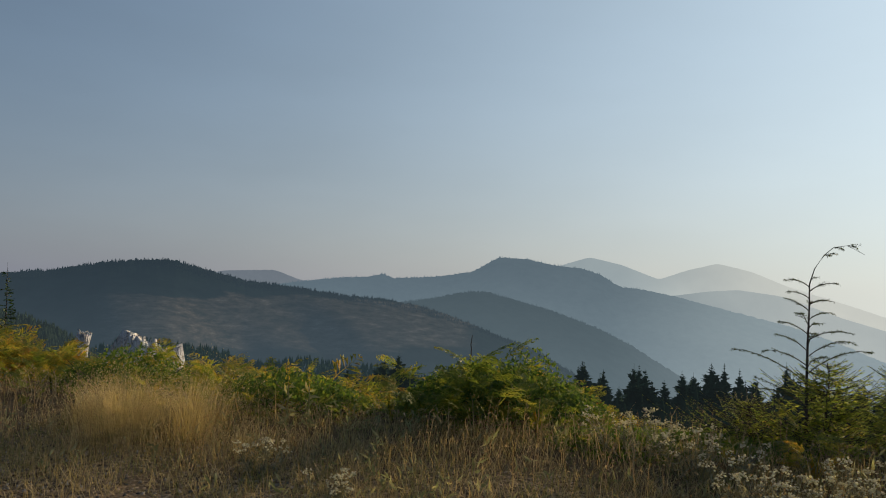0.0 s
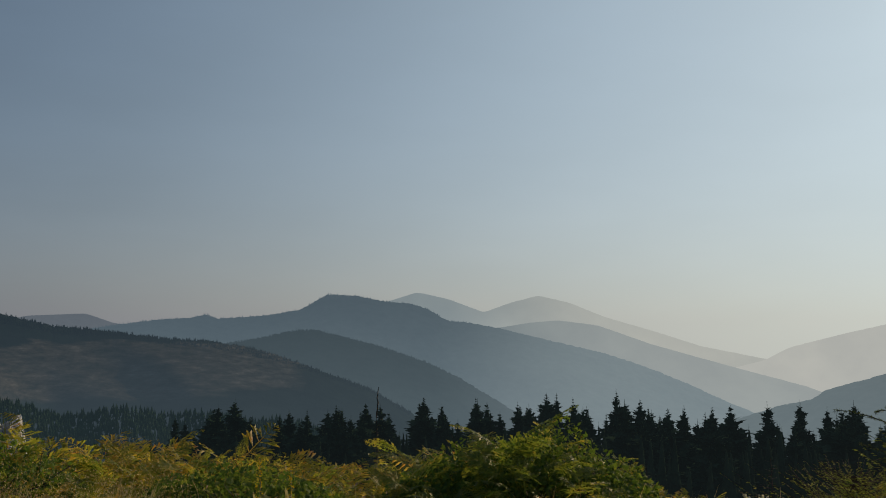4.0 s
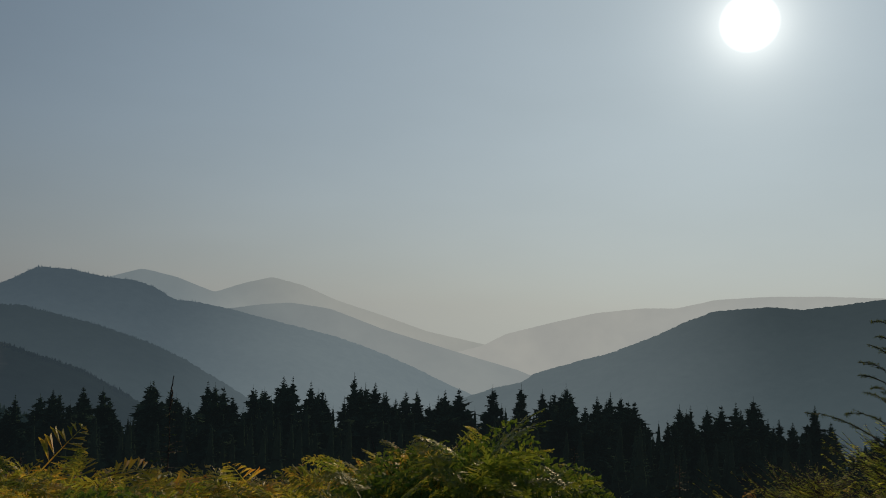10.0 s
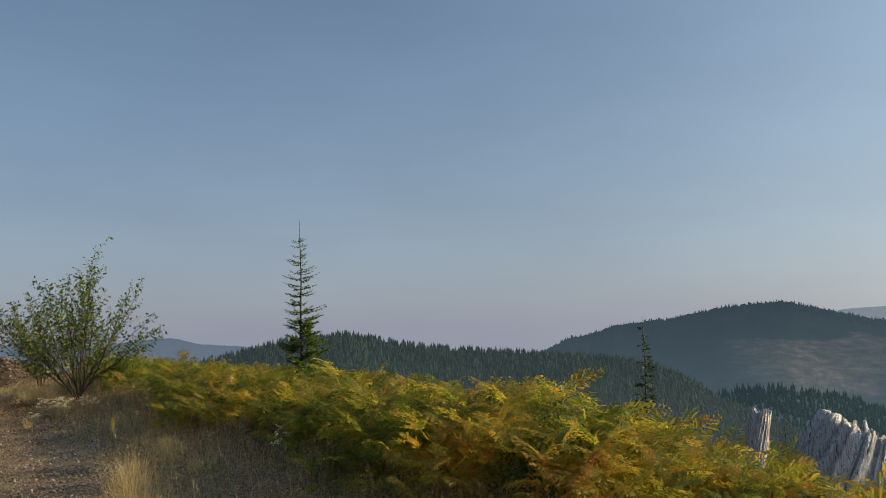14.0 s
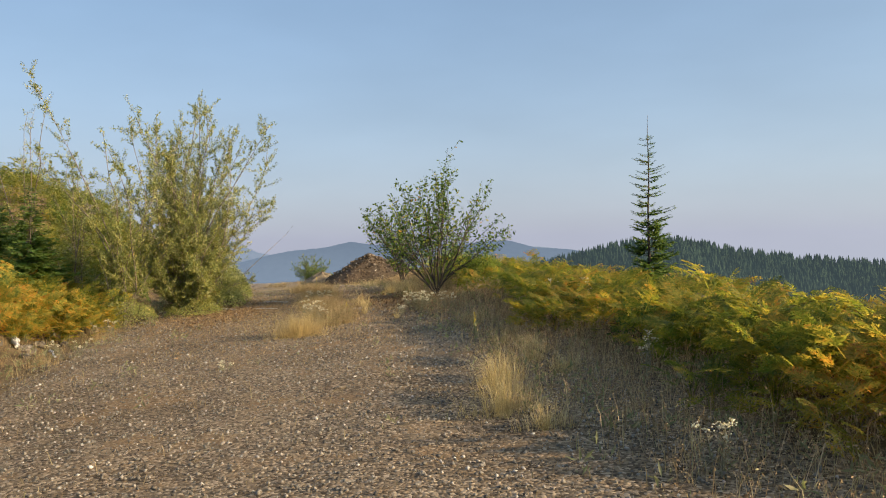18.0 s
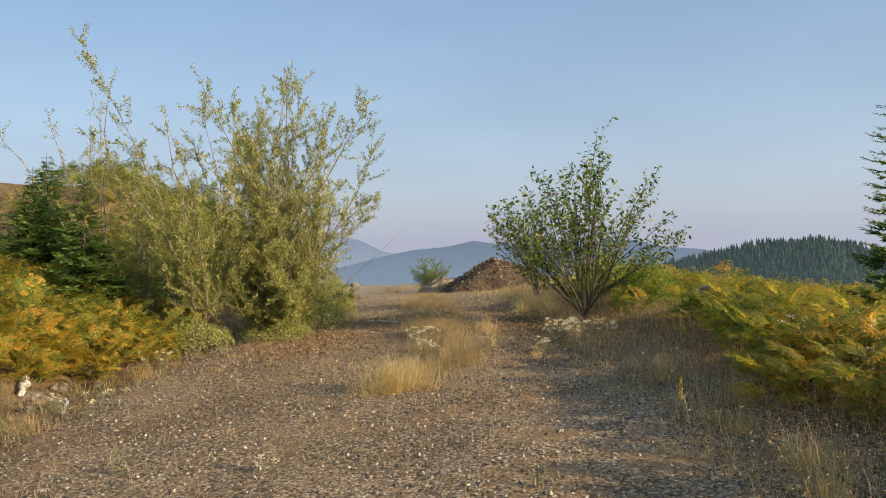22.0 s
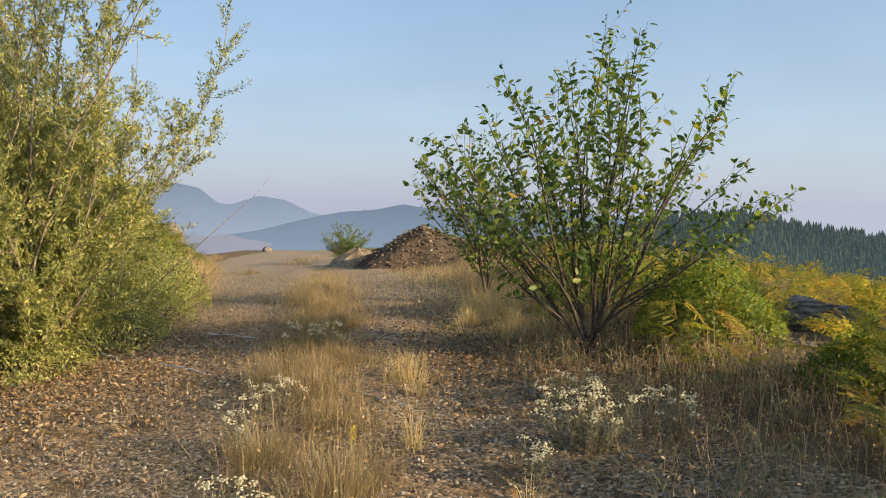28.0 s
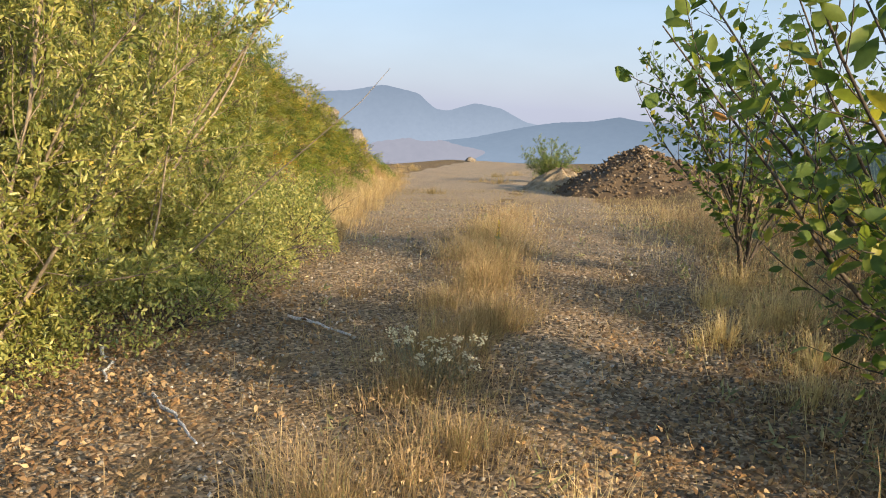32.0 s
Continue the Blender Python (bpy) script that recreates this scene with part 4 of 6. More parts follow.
def everlasting(x, y, radius, tall, stems, label="dry white everlasting flowers on grey-green stems"):
    r = np.random.default_rng(abs(int(x * 613 + y * 77)) + 11)
    z0 = float(ground_z(x, y))
    ob = thing("white_wildflower", x, y, z0, label, "wildflower", "white flowers beside the track")
    stem_bag, leaf_bag, heads = Bag(), Bag(), Bag()
    lv, lf = small_leaf(0.2)
    for _ in range(stems):
        a, q = r.uniform(0, 2 * math.pi), radius * r.random() ** 0.6
        base = np.array([math.cos(a) * q * 0.5, math.sin(a) * q * 0.5, -0.02])
        top = np.array([math.cos(a) * q * 1.2, math.sin(a) * q * 1.2, tall * r.uniform(0.6, 1.05)])
        base[2] += float(ground_z(x + base[0], y + base[1])) - z0
        mid = (base + top) / 2 + r.normal(0, 0.02, 3)
        stem_bag.tube([base, mid, top], [0.004, 0.003, 0.002], 3)
        k = 30
        t = r.uniform(0.03, 0.85, k)[:, None]
        leaf_bag.spread(lv, lf, frames_of(base + (top - base) * t, random_dirs(k, r, 0.5), random_dirs(k, r), r.uniform(0.025, 0.055, k)))
        k = int(r.integers(10, 20))
        at = top + r.normal(0, 1, (k, 3)) * (0.016, 0.016, 0.009)
        # little papery heads, each a small faceted button
        hv = np.array([(0, 0, 0), (1, 0, 0.5), (0.3, 0.95, 0.5), (-0.8, 0.6, 0.5), (-0.8, -0.6, 0.5), (0.3, -0.95, 0.5), (0, 0, 1.0)])
        hf = np.array([(0, 2, 1), (0, 3, 2), (0, 4, 3), (0, 5, 4), (0, 1, 5), (6, 1, 2), (6, 2, 3), (6, 3, 4), (6, 4, 5), (6, 5, 1)])
        heads.spread(hv, hf, frames_of(at, random_dirs(k, r), np.tile([0, 0, 1.0], (k, 1)) + r.normal(0, 0.3, (k, 3)), r.uniform(0.006, 0.010, k)))
    tagged(part("stem_growth", stem_bag.mesh("stem_growth", GREY_LEAF), ob), kind="stuff")
    tagged(part("foliage", leaf_bag.mesh("foliage", GREY_LEAF), ob), kind="stuff")
    tagged(part("bloom", heads.mesh("bloom", FLOWER), ob), "papery white flower heads", kind="stuff")
    return ob


def spike_flower(x, y, tall, label="green spike with small yellow flowers"):
    r = np.random.default_rng(abs(int(x * 37 + y * 711)) + 2)
    ob = thing("goldenrod", x, y, float(ground_z(x, y)), label, "wildflower")
    bag = Bag()
    bag.tube([(0, 0, 0), (0.01, 0.0, tall * 0.5), (0.0, 0.01, tall)], [0.006, 0.005, 0.002], 4)
    v, f = small_leaf(0.28)
    k = 30
    h = r.uniform(0.05, 0.65, k) * tall
    bag.spread(v, f, frames_of(np.stack([0 * h, 0 * h, h], -1), random_dirs(k, r, 0.4), random_dirs(k, r), r.uniform(0.05, 0.1, k)))
    part("stem", bag.mesh("stem", GREEN_STEM), ob)
    bag = Bag()
    k = 70
    h = tall * r.uniform(0.6, 1.0, k)
    a = r.uniform(0, 2 * math.pi, k)
    q = 0.016 * (1.15 - (h / tall - 0.6) / 0.4)
    bag.spread(*small_leaf(0.7), frames_of(np.stack([np.cos(a) * q, np.sin(a) * q, h], -1), random_dirs(k, r), random_dirs(k, r), 0.013))
    part("flower_spike", bag.mesh("flower_spike", YELLOW), ob, label="bright yellow flowers")


def meadow():
    """Withered grass and weeds along both edges and on the middle of the track."""
    r = np.random.default_rng(5)
    n = 150000
    x, y = r.uniform(-40, 6, n), r.uniform(-4.2, 5.6, n)
    right = smooth_step(2.6, 3.7, y + 0.3 * wave(x, y, 1.5)) * (1 - smooth_step(4.8, 5.6, y))
    left = smooth_step(-1.7, -2.9, y + 0.3 * wave(x, y, 1.2, 8))
    middle = np.exp(-((y - 1.25 - 0.05 * (x + 22)) / 0.42) ** 2) * smooth_step(-12.5, -15.5, x) * (0.75 + 0.25 * wave(x, y, 2.2, 1))
    front = smooth_step(2.7, 3.6, y) * smooth_step(-4, -1, x)
    scat = 0.035 + 0.1 * np.clip(wave(x, y, 0.9, 2.0), 0, 1) + smooth_step(-10, -14, x) * (0.10 + 0.35 * np.clip(wave(x, y, 1.1, 5.0), 0, 1))
    ruts = np.exp(-((y - 2.35 - 0.06 * (x + 22)) / 0.5) ** 2) + np.exp(-((y - 0.1 - 0.05 * (x + 22)) / 0.6) ** 2)
    far = smooth_step(-24, -30, x) * 0.3 * np.clip(1 - ruts, 0, 1)
    under = np.exp(-((x + 21.5) / 2.5) ** 2 - ((y - 3.7) / 0.8) ** 2)
    keep = r.random(n) < np.clip(np.maximum.reduce([right * 0.6, left * 0.7, middle * 0.95, front, scat, far, under]), 0, 1)
    x, y = x[keep], y[keep]
    bag = Bag()
    tall = 0.04 + 0.2 * r.random(len(x)) ** 1.6 * (0.75 + 0.35 * wave(x, y, 1.7, 6.0)) * np.where((y > 3) | (np.abs(y - 1.4) < 0.5), 1.0, 0.7)
    blade_bag(bag, r, x, y, ground_z(x, y) + 0.005, np.clip(tall, 0.025, 0.4), r.uniform(0.2, 1.4, len(x)), 0.0026)
    ob = new("withered_grass", bag.mesh("withered_grass", DULL_GRASS))
    tagged(ob, "short withered brown grass on the edges of the track", "grass", kind="stuff")
    # a dense mat of dead grass before the brink
    n = 52000
    x, y = r.uniform(-3.2, 4.4, n), r.uniform(1.9, 4.8, n)
    keep = r.random(n) < smooth_step(2.0, 3.0, y + 0.25 * wave(x, y, 1.6)) * (0.6 + 0.4 * wave(x, y, 2.8, 1.0))
    x, y = x[keep], y[keep]
    bag = Bag()
    blade_bag(bag, r, x, y, ground_z(x, y) + 0.01, 0.03 + 0.17 * r.random(len(x)) ** 1.8, r.uniform(0.2, 1.9, len(x)), 0.0022)
    tagged(new("dead_grass_mat", bag.mesh("dead_grass_mat", MAT_GRASS)), "matted dead grass before the brink", "grass", kind="stuff")
    # golden blades among them
    n = 60000
    x, y = r.uniform(-34, 4, n), r.uniform(-3.6, 5.2, n)
    spot = smooth_step(0.35, 0.9, wave(x, y, 1.05, 12.0)) * np.maximum(smooth_step(2.4, 3.4, y), np.maximum(smooth_step(-1.4, -2.6, y), 0.5 * np.exp(-((y - 1.4) / 0.5) ** 2) * smooth_step(-13, -16, x)))
    spot = np.maximum(spot, np.maximum(0.8 * np.exp(-((x + 22.5) / 2.5) ** 2 - ((y - 3.8) / 0.7) ** 2), 0.6 * smooth_step(-23, -27, x) * np.clip(smooth_step(2.6, 3.2, y - 0.06 * (x + 22)) + np.exp(-((y - 1.25 - 0.05 * (x + 22)) / 0.45) ** 2) + smooth_step(-1.4, -2.2, y), 0, 1)))
    keep = r.random(n) < spot
    x, y = x[keep], y[keep]
    bag = Bag()
    blade_bag(bag, r, x, y, ground_z(x, y) + 0.005, 0.05 + 0.27 * r.random(len(x)) ** 1.7, r.uniform(0.3, 1.7, len(x)), 0.0018)
    tagged(new("golden_grass", bag.mesh("golden_grass", STRAW)), "scattered golden grass stalks beside the track", "grass", kind="stuff")
    # taller withered stalks where the bracken begins, with shrivelled leaves
    n = 62000
    x, y = r.uniform(-32, 3, n), r.uniform(0.0, 5.2, n)
    verge = smooth_step(3.0, 3.7, y + 0.2 * wave(x, y, 1.5)) * (1 - smooth_step(4.5, 5.0, y)) * (0.65 + 0.35 * wave(x, y, 2.0, 7.0)) * (1 - 0.6 * smooth_step(-4, -2, x))
    crown = np.exp(-((y - 1.25 - 0.05 * (x + 22)) / 0.38) ** 2) * smooth_step(-14.5, -17, x) * np.clip(0.6 + 0.6 * wave(x, y, 1.4, 3.0), 0, 1)
    keep = r.random(n) < np.maximum(verge, crown)
    x, y = x[keep], y[keep]
    z, tall = ground_z(x, y), r.uniform(0.08, 0.40, len(x)) * np.where(y > 2.8, 1.0, 0.85)
    bag = Bag()
    blade_bag(bag, r, x, y, z, tall, r.uniform(0.1, 1.3, len(x)), 0.0022)
    v, f = small_leaf(0.4)
    for _ in range(4):
        k = len(x)
        at = np.stack([x, y, z + tall * r.uniform(0.2, 0.9, k)], -1) + r.normal(0, 0.025, (k, 3)) * (1, 1, 0)
        bag.spread(v, f, frames_of(at, random_dirs(k, r, -0.2), random_dirs(k, r), r.uniform(0.012, 0.03, k)))
    tagged(new("withered_weeds", bag.mesh("withered_weeds", DEAD_WEED)), "tangle of brown withered stalks where the bracken begins", "weeds", kind="stuff")
    # small grey-green weeds with dry white heads
    n = 2600
    x, y = r.uniform(-30, 4.5, n), r.uniform(-3.4, 5.0, n)
    spot = 0.05 + 0.95 * np.maximum(smooth_step(2.5, 3.4, y + 0.3 * wave(x, y, 1.8, 4.0)), smooth_step(-1.8, -2.8, y))
    keep = r.random(n) < spot
    x, y = x[keep], y[keep]
    z = ground_z(x, y)
    bag = Bag()
    v, f = small_leaf(0.22)
    for _ in range(9):
        k = len(x)
        at = np.stack([x, y, z + r.uniform(0.01, 0.14, k)], -1) + r.normal(0, 0.03, (k, 3)) * (1, 1, 0)
        bag.spread(v, f, frames_of(at, random_dirs(k, r, 0.9), random_dirs(k, r), r.uniform(0.04, 0.10, k)))
    tagged(new("low_weeds", bag.mesh("low_weeds", GREEN_STEM)), "low grey-green weeds between the grass", "weeds", kind="stuff")


def litter():
    r = np.random.default_rng(8)
    n = 17000
    c = np.array([0, 0, 0, 1, 1, 1, 2])[r.integers(0, 7, n)]
    x = np.where(c == 0, r.normal(-20.4, 1.7, n), np.where(c == 1, r.normal(-20.4, 1.6, n), r.uniform(-24, -13, n)))
    y = np.where(c == 0, r.normal(-0.8, 0.6, n), np.where(c == 1, r.normal(3.3, 0.65, n), r.uniform(-1.8, 3.9, n)))
    bag = Bag()
    v, f = leaf_piece(0.5, 0.5, 0.4)
    nrm = r.normal(0, 0.5, (n, 3)) + (0, 0, 1)
    ahead = random_dirs(n, r)
    ahead[:, 2] *= 0.3
    bag.spread(v[[0, 3, 5, 6, 8, 12]], np.array([(0, 2, 1), (1, 2, 4), (1, 4, 3), (3, 4, 5)]), frames_of(np.stack([x, y, ground_z(x, y) + 0.035 + r.uniform(0, 0.015, n)], -1), ahead, nrm, r.uniform(0.02, 0.052, n)))
    tagged(new("leaf_litter", bag.mesh("leaf_litter", LITTER)), "brown fallen leaves under the shrubs", "leaf litter", kind="stuff")
    # broken straw lying flat between the stones
    n = 26000
    x, y = r.uniform(-25, 0, n), r.uniform(-2.6, 4.4, n)
    keep = r.random(n) < np.clip(0.25 + 0.5 * wave(x, y, 0.9, 6.0) + 0.6 * smooth_step(-12, -15, x), 0.04, 1)
    x, y = x[keep], y[keep]
    bag = Bag()
    blade_bag(bag, r, x, y, ground_z(x, y) + 0.034, r.uniform(0.004, 0.02, len(x)), r.uniform(3.0, 9.0, len(x)), 0.0016)
    tagged(new("straw_litter", bag.mesh("straw_litter", DEAD_WEED)), "broken straw and thin twigs lying on the gravel", "leaf litter", kind="stuff")


# ---- stones ----
def stone_piece(seed):
    r = np.random.default_rng(seed)
    g = (1 + 5 ** 0.5) / 2
    v = unit([(-1, g, 0), (1, g, 0), (-1, -g, 0), (1, -g, 0), (0, -1, g), (0, 1, g), (0, -1, -g), (0, 1, -g), (g, 0, -1), (g, 0, 1), (-g, 0, -1), (-g, 0, 1)])
    v = v * r.uniform(0.7, 1.2, (12, 1)) * (1.0, r.uniform(0.6, 0.9), r.uniform(0.4, 0.65))
    f = [(0, 11, 5), (0, 5, 1), (0, 1, 7), (0, 7, 10), (0, 10, 11), (1, 5, 9), (5, 11, 4), (11, 10, 2), (10, 7, 6), (7, 1, 8), (3, 9, 4), (3, 4, 2), (3, 2, 6), (3, 6, 8), (3, 8, 9), (4, 9, 5), (2, 4, 11), (6, 2, 10), (8, 6, 7), (9, 8, 1)]
    return v, np.array(f)


STONES = [stone_piece(i) for i in range(7)]


def stone_frames(r, x, y, z, size):
    n = len(x)
    a = r.uniform(0, 2 * math.pi, n)
    return frames_of(np.stack([x, y, z], -1), np.stack([np.cos(a), np.sin(a), r.normal(0, 0.15, n)], -1), np.stack([r.normal(0, 0.25, n), r.normal(0, 0.25, n), np.ones(n)], -1), size)


def gravel_stones():
    r = np.random.default_rng(31)
    bag = Bag()
    n = 52000
    x, y = -0.5 - 34 * r.random(n) ** 1.15, r.uniform(-2.5, 4.0, n)
    size = 0.006 + 0.017 * r.random(n) ** 2.5
    for k in range(5):
        # pebbles of eight faces
        q = np.random.default_rng(60 + k)
        v = np.array([(1, 0, 0), (0, 1, 0), (-1, 0, 0), (0, -1, 0), (0, 0, 1), (0, 0, -1)]) * q.uniform(0.6, 1.2, (6, 1)) * (1, 0.8, 0.62) + q.normal(0, 0.12, (6, 3))
        f = np.array([(0, 1, 4), (1, 2, 4), (2, 3, 4), (3, 0, 4), (1, 0, 5), (2, 1, 5), (3, 2, 5), (0, 3, 5)])
        s = np.arange(n) % 5 == k
        bag.spread(v, f, stone_frames(r, x[s], y[s], ground_z(x[s], y[s]) + 0.028, size[s]))
    tagged(part("loose_gravel", bag.mesh("loose_gravel", STONE), road, label="loose grey gravel"), kind="stuff")
    meshes = [mesh_of("stone", v, f, STONE) for v, f in STONES]
    n = 290
    x, y = -4.5 - 9 * r.random(n), r.uniform(-1.6, 3.4, n)
    m = stone_frames(r, x, y, ground_z(x, y) + 0.032, 0.009 + 0.018 * r.random(n) ** 2.0)
    for i in range(n):
        part("stone", meshes[i % 7], road, Matrix(m[i].tolist()))


PALE = [(-12.5, 2.35, 0.055), (-11.27, 1.69, 0.05), (-11.4, 1.85, 0.03), (-10.05, 1.49, 0.09), (-8.22, 1.91, 0.075), (-8.3, 2.0, 0.04), (-6.86, 1.6, 0.05), (-7.89, 0.47, 0.06), (-14.57, -0.39, 0.05), (-19.3, -0.33, 0.05), (-13.5, 1.9, 0.035), (-9.3, 0.9, 0.03), (-10.8, 2.3, 0.035), (-12.0, 0.7, 0.03)]


def pale_stones():
    v, f = STONES[2]
    me = mesh_of("flat_stone", v * (1, 0.55, 0.35), f, ROCK)
    r = random.Random(4)
    for x, y, s in PALE:
        ob = new("flat_stone", me)
        ob.matrix_basis = pose(x, y, float(ground_z(x, y)) + 0.03, r.uniform(-8, 8), r.uniform(-8, 8), r.uniform(0, 360)) @ Matrix.Scale(s, 4)
        tagged(ob, "small pale flat stone lying on the gravel", "stone", "pale stones on the track")


# ---- woody plants ----
def limb(r, base, way, length, bend, steps=7, up=0.25):
    pts, d = [np.array(base, float)], unit(np.array(way, float))
    for _ in range(steps):
        d = unit(d + r.normal(0, bend, 3) + (0, 0, up / steps))
        pts.append(pts[-1] + d * length / steps)
    return np.array(pts)


def broadleaf(name, x, y, label, category, stems, twig, leaves, leaf, size, material, seed, bark=STEM, parts=0, base_z=None, leaf_up=0.35, twig_len=(0.2, 0.6), low=0.12):
    """A shrub of several stems; stems: (heading, lean, length, thickness) rows."""
    r = np.random.default_rng(seed)
    z0 = float(ground_z(x, y)) if base_z is None else base_z
    ob = thing(name, x, y, z0 - 0.03, label, category)
    wood, at, ahead = Bag(), [], []
    for heading, lean, length, thick in stems:
        a, b = radians(heading), radians(lean)
        way = (math.cos(a) * math.sin(b), math.sin(a) * math.sin(b), math.cos(b))
        start = (math.cos(a) * 0.06, math.sin(a) * 0.06, 0)
        main = limb(r, start, way, length, 0.14, 9, 0.3)
        one = Bag()
        one.tube(main, np.linspace(thick, thick * 0.18, len(main)), 6)
        part("stem", one.mesh("stem", bark, True), ob)
        for _ in range(twig):
            t = r.uniform(low, 1.0)
            k = t * (len(main) - 1)
            i = min(int(k), len(main) - 2)
            p = main[i] + (main[i + 1] - main[i]) * (k - i)
            d = unit(unit(main[i + 1] - main[i]) * 0.9 + random_dirs(1, r, 0.15)[0] * 0.9)
            ln = length * r.uniform(*twig_len) * (1.15 - 0.75 * t)
            tw = limb(r, p, d, ln, 0.16, 5, 0.3)
            wood.tube(tw, np.linspace(thick * 0.28 * (1.2 - t) + 0.0015, 0.001, len(tw)), 3)
            m = max(2, int(leaves * (0.4 + ln)))
            q = r.uniform(0.15, 1.0, m) * (len(tw) - 1)
            j = np.minimum(q.astype(int), len(tw) - 2)
            pp = tw[j] + (tw[j + 1] - tw[j]) * (q - j)[:, None]
            at.append(pp + random_dirs(m, r) * (size * 0.55))
            ahead.append(unit(unit(tw[j + 1] - tw[j]) * 0.7 + random_dirs(m, r, leaf_up)))
    tagged(part("twig_growth", wood.mesh("twig_growth", bark), ob), kind="stuff")
    at, ahead = np.concatenate(at), np.concatenate(ahead)
    n = len(at)
    m = frames_of(at, ahead, random_dirs(n, r, 0.8), size * r.uniform(0.6, 1.15, n))
    v, f = leaf
    pick = np.zeros(n, bool)
    if parts:
        pick[r.permutation(n)[:parts]] = True
        me = mesh_of("leaf", v, f, material)
        for i in np.nonzero(pick)[0]:
            part("leaf", me, ob, Matrix(m[i].tolist()))
    bag = Bag()
    bag.spread(v, f, m[~pick])
    tagged(part("foliage", bag.mesh("foliage", material), ob), kind="stuff")
    return ob


def conifer_piece(seed, tall, wide, whorls, arms, twigs, sparse=0.0, leader=0.06, droop=0.3, needle=0.05, taper=0.8, slim=0.33, wood=True, tip=0.25):
    """Trunk and crown of a young conifer with whorls of feathery branches."""
    r = np.random.default_rng(seed)
    trunk, crown = Bag(), Bag()
    pts = np.array([(0.01 * math.sin(k), 0.01 * math.cos(1.7 * k), tall * k / 10) for k in range(11)])
    trunk.tube(pts, np.linspace(0.009 * tall + 0.004, 0.003, 11), 6)
    top = 1 - leader
    for w in range(whorls):
        s = 0.06 + (top - 0.06) * w / (whorls - 1)
        reach = wide * (1 - s) ** taper * r.uniform(0.7, 1.12) + 0.03 * wide
        thin = 1.0
        if sparse and s > sparse:
            thin = 0.72
        for _ in range(arms if not sparse else int(arms * (1.0 if thin < 1 else 1.3))):
            a = r.uniform(0, 2 * math.pi)
            ln = reach * r.uniform(0.6, 1.15)
            p0 = np.array([0, 0, tall * (s + r.uniform(-0.5, 0.5) * (0.6 if sparse and s > sparse else 1.0) / whorls)])
            out = np.array([math.cos(a), math.sin(a), 0])
            k = 5
            t = np.linspace(0, 1, k)[:, None]
            br = p0 + out * ln * t + np.array([0, 0, 1]) * (0.12 * ln * t - droop * ln * t * t + 0.10 * ln * t ** 3)
            if wood:
                trunk.tube(br, np.linspace(0.003 * tall * (1 - s) + 0.002, 0.0015, k), 3)
            m = max(3, int(twigs * ln / max(wide, 0.01)))
            tt = np.sort(r.uniform(0.12, 1.0, m))
            q = tt * (k - 1)
            j = np.minimum(q.astype(int), k - 2)
            at = br[j] + (br[j + 1] - br[j]) * (q - j)[:, None]
            side = np.cross(out, (0, 0, 1)) * r.choice([-1, 1], m)[:, None]
            way = unit(out * r.uniform(0.5, 1.1, (m, 1)) + side * r.uniform(0.4, 1.0, (m, 1)) + np.array([0, 0, 1]) * r.normal(0.02, 0.25, (m, 1)))
            lng = needle * tall * (tip + (1 - tip) * (1 - s)) * (0.5 + 0.7 * (1 - tt)) * r.uniform(0.6, 1.3, m) * thin
            crown.spread(np.array([(0, 0, 0), (0.5, 0.35, 0.03), (0.3, 0.7, -0.02), (0, 1, 0.02), (-0.3, 0.7, -0.02), (-0.5, 0.35, 0.03)]), np.array([(0, 1, 2), (0, 2, 3), (0, 3, 4), (0, 4, 5)]), frames_of(at, way, np.tile([0, 0, 1.0], (m, 1)) + r.normal(0, 0.5, (m, 3)), np.stack([lng * slim, lng, lng], -1)))
    return trunk, crown


def conifer(name, x, y, z, tall, wide, seed, label, material=NEEDLE, whorls=22, arms=7, twigs=16, **more):
    trunk, crown = conifer_piece(seed, tall, wide, whorls, arms, twigs, **more)
    ob = thing(name, x, y, z, label, "tree")
    part("trunk", trunk.mesh("trunk", BARK, True), ob)
    part("crown", crown.mesh("crown", material), ob)
    return ob


# ---- build ----
WILLOW = "tall many-stemmed willow with small grey-green leaves"
LEAF = small_leaf(0.34)

def willow_fan(seed, rows):
    """Stems of a willow: rows of (count, least lean, most lean, length)."""
    r = random.Random(seed)
    return [(360 * i / count + r.uniform(-30, 30), r.uniform(l0, l1), length * r.uniform(0.82, 1.05), 0.010 + 0.0026 * length * r.uniform(0.6, 1.0)) for count, l0, l1, length in rows for i in range(count)]


SPARSE = "slender willow with sparse leaves on bare upright stems"
broadleaf("willow", -20.0, -2.75, SPARSE, "shrub", willow_fan(1, [(1, 0, 1, 5.6), (6, 4, 10, 4.2), (8, 6, 18, 2.6)]), 34, 62, LEAF, 0.058, WILLOW_LEAF, 41, bark=PALE_STEM, low=0.16, twig_len=(0.08, 0.2))
broadleaf("willow", -20.9, -3.9, SPARSE, "shrub", willow_fan(9, [(9, 3, 18, 3.3)]), 28, 46, LEAF, 0.055, WILLOW_LEAF, 49, bark=PALE_STEM, low=0.25, twig_len=(0.07, 0.18))
broadleaf("willow", -21.1, -1.62, WILLOW, "shrub", willow_fan(2, [(6, 1, 7, 5.1), (13, 8, 17, 4.3), (13, 18, 30, 3.1), (16, 30, 52, 1.9)]), 42, 66, LEAF, 0.055, WILLOW_LEAF, 42, bark=PALE_STEM, low=0.1, twig_len=(0.1, 0.26))
